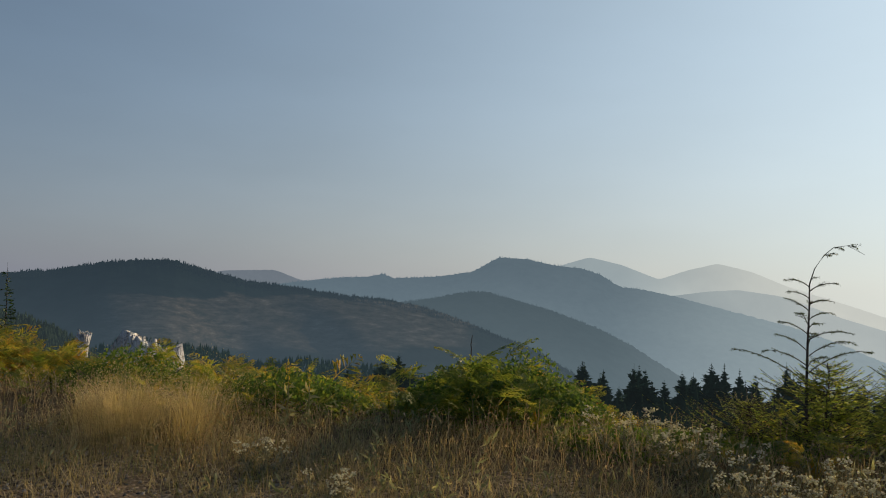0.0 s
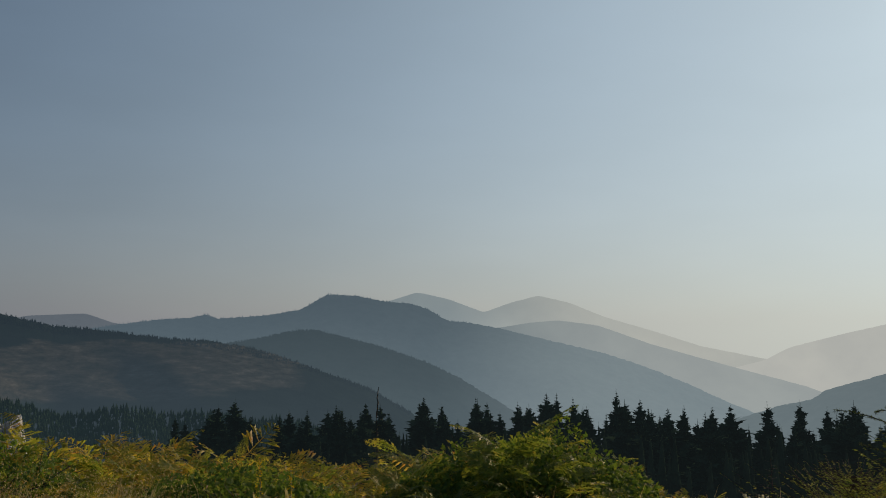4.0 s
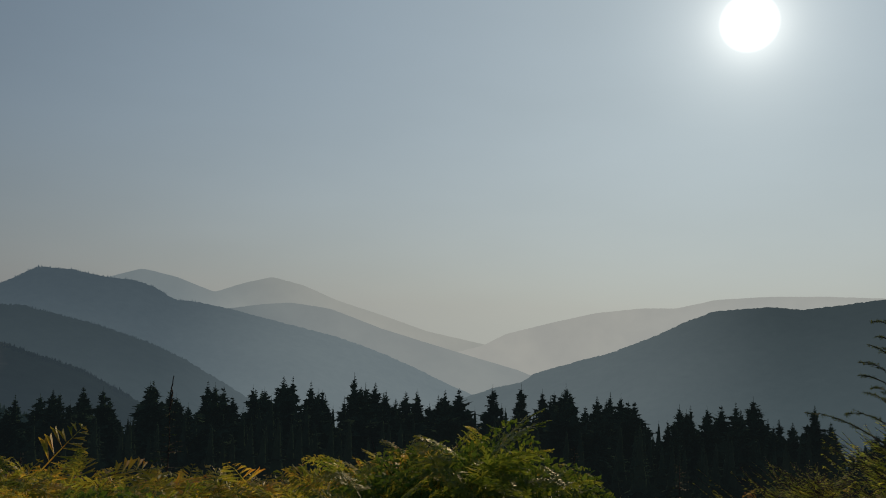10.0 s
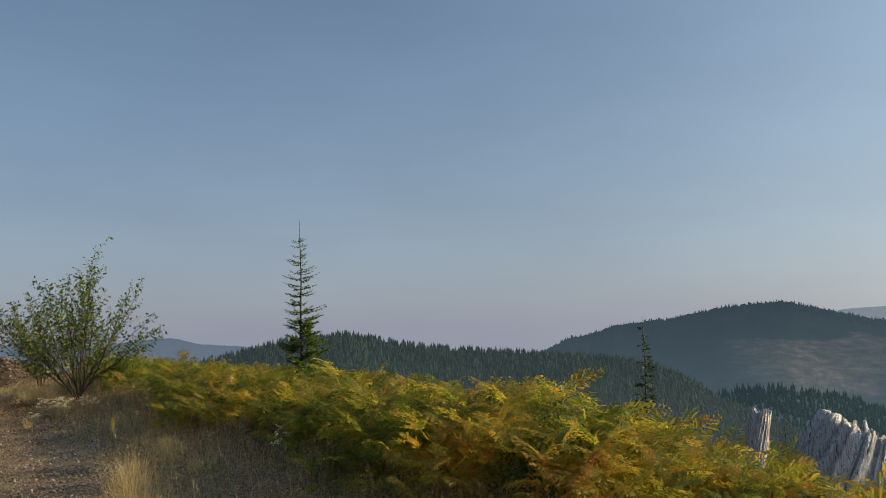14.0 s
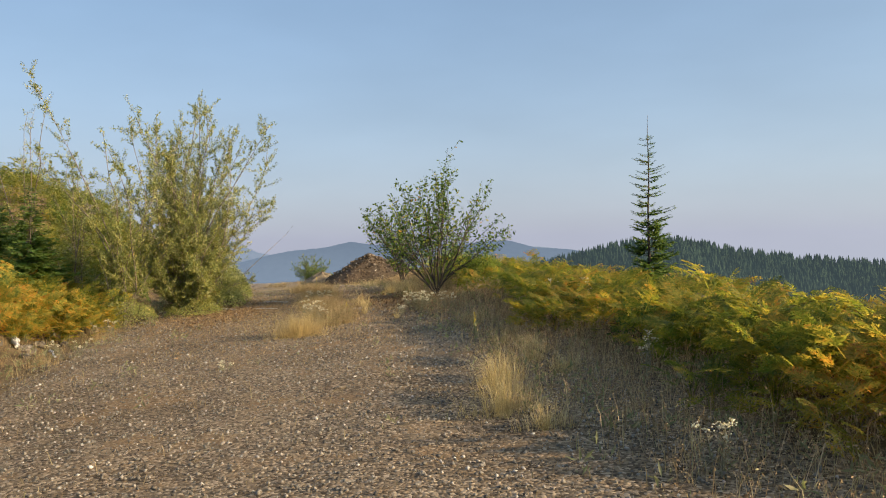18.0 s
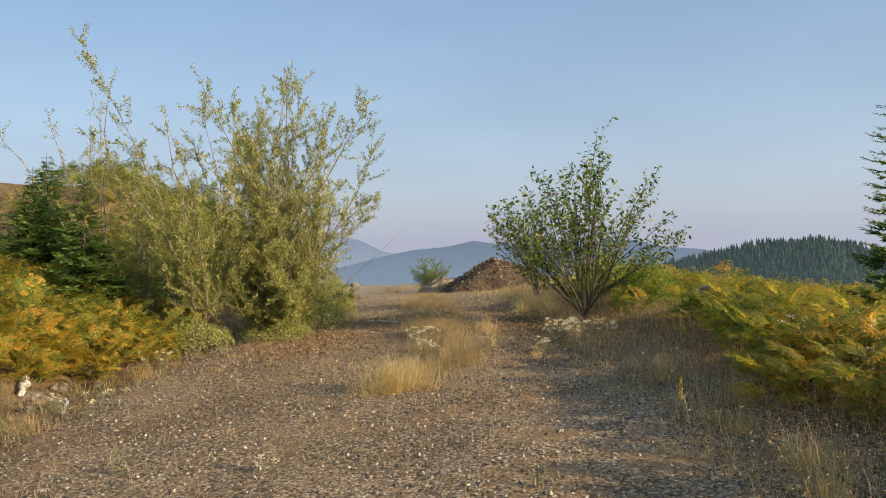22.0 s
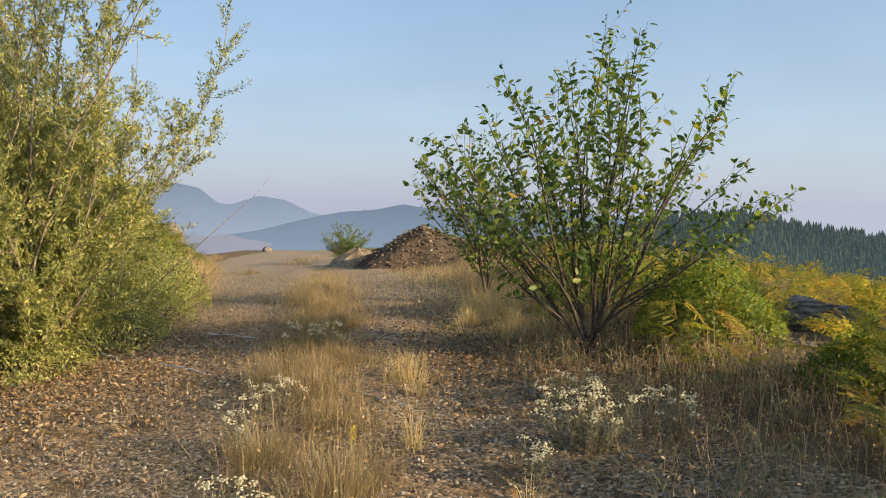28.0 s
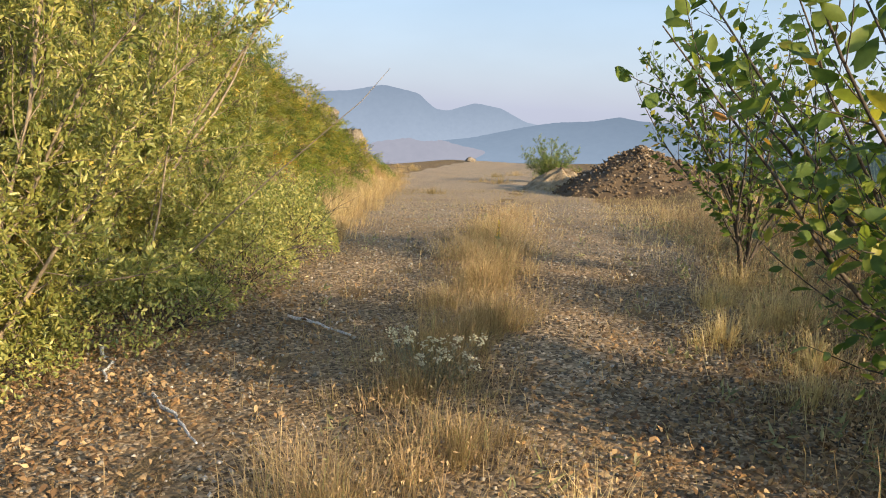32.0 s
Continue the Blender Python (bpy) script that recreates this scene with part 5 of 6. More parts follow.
broadleaf("willow", -23.0, -1.9, WILLOW, "shrub", willow_fan(3, [(7, 2, 10, 4.3), (10, 10, 24, 3.4), (14, 24, 48, 1.9)]), 42, 66, LEAF, 0.055, WILLOW_LEAF, 43, bark=PALE_STEM, low=0.08, twig_len=(0.1, 0.28))
broadleaf("willow", -25.4, -2.3, "low leafy willow at the foot of the bank", "shrub", willow_fan(6, [(5, 5, 18, 2.3), (12, 20, 50, 1.5)]), 40, 62, LEAF, 0.055, WILLOW_LEAF, 46, bark=PALE_STEM, low=0.06, twig_len=(0.14, 0.3))
broadleaf("willow", -23.2, -5.6, "thin willow with few leaves behind a thicket", "shrub", willow_fan(4, [(5, 3, 14, 4.6)]), 18, 26, LEAF, 0.05, WILLOW_LEAF, 44, bark=PALE_STEM, low=0.4, twig_len=(0.06, 0.16))
# two long bare shoots lean out of the thicket
bare = thing("willow_shoot", -22.3, -1.2, float(ground_z(-22.3, -1.2)), "bare dead willow shoots leaning out of a thicket", "branch")
for i, (a, lean, length) in enumerate(((120, 17, 4.0), (105, 36, 2.7))):
    one, b = Bag(), radians(lean)
    one.tube(limb(np.random.default_rng(640 + i), (0, 0, 0), (math.cos(radians(a)) * math.sin(b), math.sin(radians(a)) * math.sin(b), math.cos(b)), length, 0.05, 9, 0.3), np.linspace(0.011, 0.0015, 10), 5)
    part("shoot", one.mesh("shoot", PALE_STEM, True), bare)


def alder(x, y, label, stems, shoots, leaf, size, seed, spacing=0.05, parts=0, first=0.22, crown=3.0):
    """A shrub that fans out from one foot: straight stems, steep side shoots, leaves set singly along them."""
    r = np.random.default_rng(seed)
    ob = thing("alder_shrub", x, y, float(ground_z(x, y)) - 0.03, label, "shrub")
    twigs, at, ahead, mains = Bag(), [], [], []

    def leafed(path, t0):
        run = np.linalg.norm(path[-1] - path[0])
        m = max(2, int(run * (1 - t0) / spacing))
        q = (t0 + (1 - t0) * (np.arange(m) + r.uniform(0, 0.9, m)) / m) * (len(path) - 1)
        j = np.minimum(q.astype(int), len(path) - 2)
        d = unit(path[j + 1] - path[j])
        p = path[j] + (path[j + 1] - path[j]) * (q - j)[:, None]
        side = unit(np.cross(d, random_dirs(m, r)))
        at.append(p + side * 0.012)
        ahead.append(unit(d * r.uniform(0.2, 0.9, (m, 1)) + side + np.array([0, 0, 1]) * r.normal(-0.05, 0.35, (m, 1))))

    for heading, lean, length, thick in stems:
        a, b = radians(heading), radians(lean)
        way = (math.cos(a) * math.sin(b), math.sin(a) * math.sin(b), math.cos(b))
        start = (math.cos(a) * 0.02, math.sin(a) * 0.02, r.uniform(0.06, 0.2))
        if len(mains) >= 7:
            # forks off the main stem that leans most nearly the same way
            like = max(mains[:7], key=lambda m: float(np.dot(unit(m[4] - m[0]), way)))
            k = r.uniform(0.8, 3.2)
            start = like[int(k)] + (like[int(k) + 1] - like[int(k)]) * (k - int(k))
            length = length * (1 - 0.085 * k)
        main = limb(r, start, way, length, 0.075, 10, 0.12)
        mains.append(main)
        one = Bag()
        one.tube(main, np.linspace(thick, 0.0022, len(main)), 6)
        part("stem", one.mesh("stem", BARK, True), ob)
        leafed(main[5:], 0.1)
        for k in range(shoots):
            t = first + (0.92 - first) * (k + r.random()) / shoots
            q = t * 10
            i = min(int(q), 9)
            p = main[i] + (main[i + 1] - main[i]) * (q - i)
            d = unit(main[i + 1] - main[i])
            side = unit(np.cross(d, random_dirs(1, r)[0]))
            ln = length * r.uniform(0.16, 0.36) * (1.2 - 0.75 * t)
            tw = limb(r, p, unit(d + side * r.uniform(0.55, 1.1) + (0, 0, 0.1)), ln, 0.06, 5, 0.22)
            twigs.tube(tw, np.linspace(0.0042 * (1.25 - t), 0.0013, len(tw)), 4)
            leafed(tw, 0.25)
    foot = Bag()
    foot.tube([(0, 0, -0.05), (0.008, 0.004, 0.06), (0.0, 0.01, 0.14), (0.012, 0.0, 0.24)], [0.062, 0.048, 0.044, 0.02], 9)
    part("trunk", foot.mesh("trunk", BARK, True), ob)
    tagged(part("twig_growth", twigs.mesh("twig_growth", BARK), ob), kind="stuff")
    at, ahead = np.concatenate(at), np.concatenate(ahead)
    n = len(at)
    m = frames_of(at, ahead, random_dirs(n, r, 0.7), size * r.uniform(0.55, 1.2, n))
    v, f = leaf
    order = r.permutation(n)
    me = mesh_of("leaf", v, f, ALDER_LEAF)
    for i in order[:parts]:
        part("leaf", me, ob, Matrix(m[i].tolist()))
    bag = Bag()
    bag.spread(v, f, m[order[parts:]])
    tagged(part("foliage", bag.mesh("foliage", ALDER_LEAF), ob), kind="stuff")
    return ob


ar = random.Random(12)
alder_stems = [(i * 60 + 20, ar.uniform(20, 42), ar.uniform(2.2, 2.6), 0.02) for i in range(6)] + [(75, 5, 2.85, 0.022)]
alder_stems += [(i * 30 + ar.uniform(-12, 12), ar.uniform(32, 50), ar.uniform(2.0, 2.45), 0.012) for i in range(12)]
alder_stems += [(90 + ar.uniform(-16, 16), 44, 2.3, 0.013), (-90 + ar.uniform(-16, 16), 48, 2.3, 0.013), (-75, 58, 1.7, 0.011), (70, 60, 1.5, 0.011)]
alder_stems += [(i * 45 + ar.uniform(-18, 18), ar.uniform(14, 29), ar.uniform(2.3, 2.75), 0.013) for i in range(8)]
alder_stems += [(i * 120 + 40, ar.uniform(3, 11), ar.uniform(2.5, 2.75), 0.013) for i in range(3)]
alder_stems += [(200, 15, 3.8, 0.012)]
alder(-20.0, 3.8, "multi-stemmed alder shrub with glossy green leaves and dark stems", alder_stems, 14, leaf_piece(0.5), 0.082, 45, 0.044, 290, first=0.14)
back_stems = [(137.5 * i % 360, 4 + 2.6 * i, 2.35 - 0.035 * i, 0.013) for i in range(17)]
alder(-24.5, 3.45, "leafy green alder shrub in dry grass beside the track", back_stems, 15, small_leaf(0.55), 0.08, 47, 0.036, first=0.04)

conifer("young_fir", -18.35, 8.0, -0.75, 4.75, 0.74, 51, "slim young fir with open whorls standing in bracken", YOUNG_NEEDLE, whorls=24, arms=8, twigs=64, sparse=0.5, leader=0.10, droop=-0.05, needle=0.052, taper=0.6, slim=0.24)

# leaning hemlock sapling with a bent tip
def hemlock_sapling():
    r = np.random.default_rng(61)
    x, y = 2.42, 5.2
    z0 = float(ground_z(x, y)) - 0.02
    ob = thing("hemlock_sapling", x, y, z0, "thin dark sapling with sparse feathery branches and a nodding tip", "tree")
    wood, leaf = Bag(), Bag()
    spine = np.array([(0, 0, z0), (-0.005, 0, 0.45), (-0.005, 0, 0.79), (0.0, 0, 1.10), (0.008, 0, 1.32), (0.008, 0, 1.51), (0.04, 0, 1.62), (0.10, 0, 1.715), (0.16, 0.01, 1.77), (0.25, 0.02, 1.785), (0.36, 0.03, 1.725)]) - (0, 0, z0)
    wood.tube(spine, [0.015, 0.013, 0.010, 0.008, 0.006, 0.0045, 0.0035, 0.003, 0.0024, 0.0018, 0.0012], 7)
    v, f = small_leaf(0.2)

    def spray(p, out, ln, droop, thick):
        br = limb(r, p, out, ln, 0.05, 6, -droop)
        wood.tube(br, np.linspace(thick, 0.001, 7), 4)
        runs = [br]
        for q in range(int(ln / 0.017)):
            t = r.uniform(0.25, 0.97) * 6
            j = min(int(t), 5)
            d = unit(br[j + 1] - br[j])
            side = unit(np.cross(d, (0, 0, 1))) * r.choice((-1, 1))
            tw = limb(r, br[j] + (br[j + 1] - br[j]) * (t - j), unit(d + side * r.uniform(0.5, 1.0) + (0, 0, r.uniform(-0.25, 0.15))), r.uniform(0.03, 0.09) * (1.25 - t / 7), 0.05, 2, -0.1)
            wood.tube(tw, [0.0014, 0.001, 0.0006], 3)
            runs.append(tw)
        for run in runs:
            m = int(np.linalg.norm(run[-1] - run[0]) / 0.0038) + 2
            q = r.uniform(0.12, 1, m) * (len(run) - 1)
            j = np.minimum(q.astype(int), len(run) - 2)
            d = unit(run[j + 1] - run[j])
            leaf.spread(v, f, frames_of(run[j] + (run[j + 1] - run[j]) * (q - j)[:, None], unit(d * 0.6 + random_dirs(m, r) * 0.8), random_dirs(m, r, 0.6), r.uniform(0.008, 0.017, m)))

    # height over the foot, heading, reach: the longest boughs low, short ones near the bend
    boughs = [(0.50, 180, 0.50), (0.44, 10, 0.30), (0.56, 5, 0.42), (0.62, 170, 0.30), (0.68, 20, 0.38), (0.72, 200, 0.26), (0.80, 350, 0.30), (0.84, 165, 0.22), (0.90, 100, 0.24), (0.94, 15, 0.16), (1.00, 185, 0.17), (1.05, 340, 0.17), (1.09, 200, 0.14), (1.14, 10, 0.2), (1.17, 190, 0.15), (1.22, 30, 0.06), (0.60, 270, 0.32), (0.76, 80, 0.28), (0.88, 280, 0.2), (1.02, 90, 0.12), (0.30, 150, 0.4), (0.26, 30, 0.44), (0.36, 330, 0.4), (0.34, 210, 0.4)]
    for h, a, ln in boughs:
        k = np.interp(h, spine[:8, 2], np.arange(8))
        j = min(int(k), 6)
        b = radians(a + r.uniform(-14, 14))
        spray(spine[j] + (spine[j + 1] - spine[j]) * (k - j), (math.cos(b), math.sin(b), r.uniform(0.9, 1.35)), ln * r.uniform(0.95, 1.2), 1.0, 0.004)
    for k in (7, 8, 9):
        for g in (-1, 1):
            spray(spine[k], (0.7, g * 0.5, r.uniform(-0.1, 0.4)), r.uniform(0.05, 0.11), 0.5, 0.002)
    part("trunk", wood.mesh("trunk", BARK), ob)
    part("needles", leaf.mesh("needles", HEMLOCK), ob)


hemlock_sapling()

# trailing leafy mound in front of the slope
def leafy_mound(x, y, rx_, ry_, tall, seed, n, label, material=VINE_LEAF):
    r = np.random.default_rng(seed)
    n = n if material is WILLOW_LEAF else int(n * 2.2)
    z0 = float(ground_z(x, y))
    ob = thing("bramble_mound", x, y, z0, label, "bush")
    vines, leaves = Bag(), Bag()
    a, q = r.uniform(0, 2 * math.pi, n), r.random(n) ** 0.5
    px, py = np.cos(a) * q * rx_, np.sin(a) * q * ry_
    lump = 1 + 0.3 * wave(px + x, py + y, 4.0, seed) + 0.2 * wave(px + x, py + y, 11.0, seed + 2.0)
    pz = tall * np.sqrt(np.clip(1 - q ** 2, 0, 1)) * lump * r.uniform(0.45, 1.03, n) + ground_z(px + x, py + y) - z0
    out = unit(np.stack([px / rx_, py / ry_, 0.6 + 0 * px], -1) + r.normal(0, 0.5, (n, 3)))
    ahead = unit(np.stack([px, py, -0.2 + 0 * px], -1) + r.normal(0, 0.6, (n, 3)))
    leaves.spread(*small_leaf(0.42 if material is WILLOW_LEAF else 0.6), frames_of(np.stack([px, py, pz], -1), ahead, out, r.uniform(0.022, 0.05, n)))
    for _ in range(40):
        b = r.uniform(0, 2 * math.pi)
        vines.tube(limb(r, (math.cos(b) * 0.2, math.sin(b) * 0.2, 0), (math.cos(b) * rx_, math.sin(b) * ry_, tall * 1.3), tall * r.uniform(0.9, 1.35), 0.2, 7, -0.5), np.linspace(0.006, 0.002, 8), 3)
    part("vines", vines.mesh("vines", BARK), ob)
    tagged(part("foliage", leaves.mesh("foliage", material), ob), kind="stuff")


leafy_mound(0.1, 5.7, 0.9, 0.8, 0.5, 71, 4600, "rounded mound of brambles and bracken on the brink")
leafy_mound(-1.6, 5.2, 0.7, 0.5, 0.3, 72, 1500, "low dark bramble mound among bracken")
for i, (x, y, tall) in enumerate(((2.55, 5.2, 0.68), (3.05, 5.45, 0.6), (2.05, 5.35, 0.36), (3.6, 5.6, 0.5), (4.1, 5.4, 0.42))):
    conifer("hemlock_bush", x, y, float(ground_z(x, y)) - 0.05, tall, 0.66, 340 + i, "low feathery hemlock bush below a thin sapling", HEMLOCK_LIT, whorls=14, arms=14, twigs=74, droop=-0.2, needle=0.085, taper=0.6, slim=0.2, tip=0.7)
leafy_mound(-22.4, 4.5, 0.9, 0.7, 0.8, 73, 3000, "bright green leafy bush beside an alder shrub", BRIGHT_LEAF)
leafy_mound(-19.9, 4.85, 0.9, 0.6, 0.65, 74, 4200, "bright green leafy bush beside an alder shrub", BRIGHT_LEAF)
for i, (x, y, w, d, tall, n_leaves) in enumerate(((-19.9, -2.7, 0.9, 0.6, 0.55, 5000), (-20.9, -1.5, 0.9, 0.6, 0.36, 3600), (-22.2, -1.05, 1.0, 0.55, 0.5, 5200), (-23.6, -1.1, 1.1, 0.6, 0.85, 9000), (-25.2, -1.3, 1.2, 0.7, 0.95, 9500), (-26.8, -1.8, 1.1, 0.7, 0.7, 7000))):
    leafy_mound(x, y, w, d, tall, 76 + i, n_leaves, "low leafy undergrowth at the foot of willows", WILLOW_LEAF)

for i, (x, y, w, tall) in enumerate(((1.25, 4.9, 0.6, 0.07), (1.9, 5.1, 0.6, 0.08), (3.6, 5.0, 0.7, 0.22), (-17.6, 5.1, 0.7, 0.35), (-15.4, 5.1, 0.7, 0.55), (-13.4, 5.0, 0.6, 0.5), (-10.8, 5.0, 0.6, 0.42), (-6.0, 5.2, 0.6, 0.5), (-3.4, 5.3, 0.7, 0.4))):
    leafy_mound(x, y, w, 0.5, tall, 90 + i, 1300, "green bramble growing through the bracken")

# ---- stump, logs and sticks ----
def stump(name, x, y, base, crown, tall, base_z, label, seed, lean=(0.0, 0.0), teeth=0.05):
    """A weathered stump: deep grooves run up its flared sides to a splintered, hollow rim."""
    r = np.random.default_rng(seed)
    n, rows = 240, 12
    a = np.arange(n) * 2 * math.pi / n
    raw = [np.convolve(np.tile(r.normal(0, 1, n), 3), np.hanning(w) / np.hanning(w).sum() ** 0.5 * 0.8, "same")[n:2 * n] for w in (41, 13, 5)]
    groove = 1 + 0.03 * raw[0] + 0.04 * raw[1] + 0.03 * raw[2] - 0.10 * (r.random(n) < 0.08)
    top = tall * (0.84 + (0.09 if base > 0.5 else 0.01) * np.cos(a - 3.5) + teeth * 0.5 * raw[0] + 0.45 * teeth * raw[1] + 0.35 * teeth * raw[2] + 0.5 * teeth * r.uniform(-1, 1, n))
    v = []
    for k in range(rows):
        t = k / (rows - 1)
        rad = (base + (crown - base) * t ** 0.9) * (1 + (groove - 1) * (1.15 - 0.4 * t))
        twist = 0.3 * t
        v.append(np.stack([np.cos(a + twist) * rad + lean[0] * t, np.sin(a + twist) * rad + lean[1] * t, top * t], -1))
    rim = v[-1]
    mid = np.array([lean[0], lean[1], 0])
    v += [(rim - mid) * (0.78, 0.78, 1.0) + mid - (0, 0, 0.02), (rim - mid) * (0.5, 0.5, 0.72) + mid]
    v = np.concatenate(v)
    f = []
    for k in range(rows + 1):
        for j in range(n):
            p, q = k * n + j, k * n + (j + 1) % n
            f += [(p, q, q + n), (p, q + n, p + n)]
    c = len(v)
    v = np.concatenate([v, [(lean[0], lean[1], tall * 0.5)]])
    for j in range(n):
        f.append(((rows + 1) * n + j, (rows + 1) * n + (j + 1) % n, c))
    ob = thing(name, x, y, base_z, label, "stump")
    part("body", mesh_of("body", v, f, WOOD), ob)
    return ob


stump("tree_stump", -7.38, 10.08, 1.02, 0.44, 1.52, -0.98, "large silvery weathered stump with splintered top in bracken", 81, (0.32, 0.20), 0.06)
stump("wooden_stub", -8.27, 9.62, 0.17, 0.10, 1.66, -0.95, "narrow silvery stub of a broken trunk", 82, (0.12, 0.34), 0.025)


def log(name, a, b, r0, r1, label, seed, material=WOOD):
    r = np.random.default_rng(seed)
    a, b = np.array(a, float), np.array(b, float)
    t = np.linspace(0, 1, 9)[:, None]
    pts = a + (b - a) * t + r.normal(0, 0.035 * np.linalg.norm(b - a), (9, 3)) * np.sin(t * math.pi) * (1, 1, 0.3)
    bag = Bag()
    bag.tube(pts - a, np.linspace(r0, r1, 9) * r.uniform(0.85, 1.15, 9), 8)
    for i, k in ((0, 0), (8, 8 * 8)):
        c = bag.n
        ring = bag.v[0][k:k + 8]
        bag.add(np.concatenate([ring, [ring.mean(0)]]), [(j, (j + 1) % 8, 8) for j in range(8)])
    ob = new(name, bag.mesh(name, material, True))
    ob.location = a
    return tagged(ob, label, "wood")


def on_ground(x, y, up=0.0):
    return (x, y, float(ground_z(x, y)) + up)


log("fallen_branch", on_ground(-19.75, 3.2, 0.06), on_ground(-18.55, 3.02, 0.05), 0.010, 0.016, "curved grey dead branch lying in dry weeds", 91, PALE_STEM)
log("fallen_branch", on_ground(-18.95, 2.98, 0.05), on_ground(-18.5, 3.1, 0.05), 0.008, 0.012, "short grey dead branch lying in dry weeds", 92, PALE_STEM)
log("stick", on_ground(-22.6, -0.1, 0.04), on_ground(-22.2, 0.5, 0.04), 0.012, 0.008, "pale bare stick on the gravel", 93)
log("stick", on_ground(-20.8, -0.2, 0.04), on_ground(-20.2, 0.35, 0.04), 0.012, 0.006, "pale bare stick on the gravel", 94)
log("stick", on_ground(-21.6, -1.0, 0.05), on_ground(-21.0, -0.6, 0.04), 0.014, 0.008, "pale bare stick on the gravel", 95)
log("stick", on_ground(-15.5, -2.85, 0.06), on_ground(-14.8, -2.55, 0.04), 0.022, 0.014, "bleached stick at the foot of the bank", 96)
log("wood_chunk", on_ground(-15.9, -3.5, 0.06), on_ground(-15.3, -3.25, 0.05), 0.045, 0.03, "split grey piece of wood on the bank", 97)
log("stick", on_ground(-10.9, 3.62, 0.10), on_ground(-10.3, 3.75, 0.05), 0.010, 0.007, "thin grey stick lying across dry weeds", 101, STEM)
log("stick", on_ground(-19.2, 1.7, 0.04), on_ground(-18.6, 2.1, 0.05), 0.008, 0.005, "thin pale stick lying across dry weeds", 102)
log("stick", on_ground(-13.2, 4.3, 0.14), on_ground(-12.4, 4.1, 0.06), 0.010, 0.007, "thin dry stick leaning in the bracken", 98, STEM)
log("weathered_log", (-20.1, 5.75, 0.62), (-19.3, 6.6, 0.5), 0.19, 0.16, "thick dark weathered log lying in ferns", 99, OLD_LOG)
log("weathered_log", (-19.4, 5.3, 0.42), (-18.9, 5.9, 0.36), 0.12, 0.1, "pale weathered log lying in ferns", 100, OLD_LOG)

# ---- heap of spoil, mound and rocks at the far end of the track ----
def heap(name, x, y, rx_, ry_, tall, label, seed, material, stones, base=None):
    r = np.random.default_rng(seed)
    n, rows = 60, 22
    A, T = np.meshgrid(np.arange(n) * 2 * math.pi / n, np.linspace(0, 1, rows), indexing="ij")
    rad = (1 - T) * (1 + 0.10 * np.sin(3 * A + seed) + 0.06 * np.sin(7 * A))
    X, Y = np.cos(A) * rad * rx_, np.sin(A) * rad * ry_
    Z = tall * ((0.65 if tall > 1 else 0.2) * T + (0.35 if tall > 1 else 0.8) * np.sin(T * math.pi / 2)) * (1 + 0.08 * np.sin(4 * A + 2)) + 0.05 * tall * wave(X * 3, Y * 3, 2.0, seed) * (1 - T) + 0.04 * tall * wave(X * 7, Y * 7, 2.0, seed + 1.0) * np.sin(T * math.pi)
    z0 = float(ground_z(x, y)) if base is None else base
    Z = Z + (ground_z(X + x, Y + y) - z0) * (1 - T) - 0.04
    idx = np.arange(n * rows).reshape(n, rows)
    nxt = np.roll(idx, -1, 0)
    quads = np.stack([idx[:, :-1], nxt[:, :-1], nxt[:, 1:], idx[:, 1:]], -1).reshape(-1, 4)
    ob = thing(name, x, y, z0, label, "heap")
    part("body", mesh_of("body", np.stack([X, Y, Z], -1), quads, material, True), ob)
    k = r.integers(0, n * rows, stones)
    bag = Bag()
    V = np.stack([X, Y, Z], -1).reshape(-1, 3)[k] + r.normal(0, 0.05, (stones, 3)) * (1, 1, 0.3)
    for q, (v, f) in enumerate(STONES):
        s = np.arange(stones) % 7 == q
        bag.spread(v, f, stone_frames(r, V[s, 0], V[s, 1], V[s, 2] + 0.01, 0.010 + 0.062 * r.random(s.sum()) ** 3))
    tagged(part("rubble", bag.mesh("rubble", RUBBLE), ob), kind="stuff")


heap("spoil_heap", -39.0, 3.4, 2.3, 2.3, 1.18, "steep heap of brown earth and broken rock beside the track", 111, RUBBLE, 5200)
heap("earth_mound", -42.0, 1.3, 1.3, 1.1, 0.62, "low mound of pale brown earth", 112, PALE_EARTH, 160)
heap("earth_mound", -41.0, 2.2, 1.2, 0.8, 0.55, "low dark mound of earth and stones", 113, RUBBLE, 520)
er = random.Random(3)
broadleaf("willow_bush", -46.5, 0.75, "loose green bush with upright twigs at the end of the track", "shrub", [(er.uniform(0, 360), er.uniform(4, 52), er.uniform(0.8, 1.7), 0.010) for _ in range(30)], 24, 34, small_leaf(0.3), 0.06, WILLOW_GREEN, 46, low=0.05, twig_len=(0.16, 0.4))
leafy_mound(-44.2, 2.6, 1.2, 0.8, 0.4, 75, 900, "low green plants beside an earth mound")


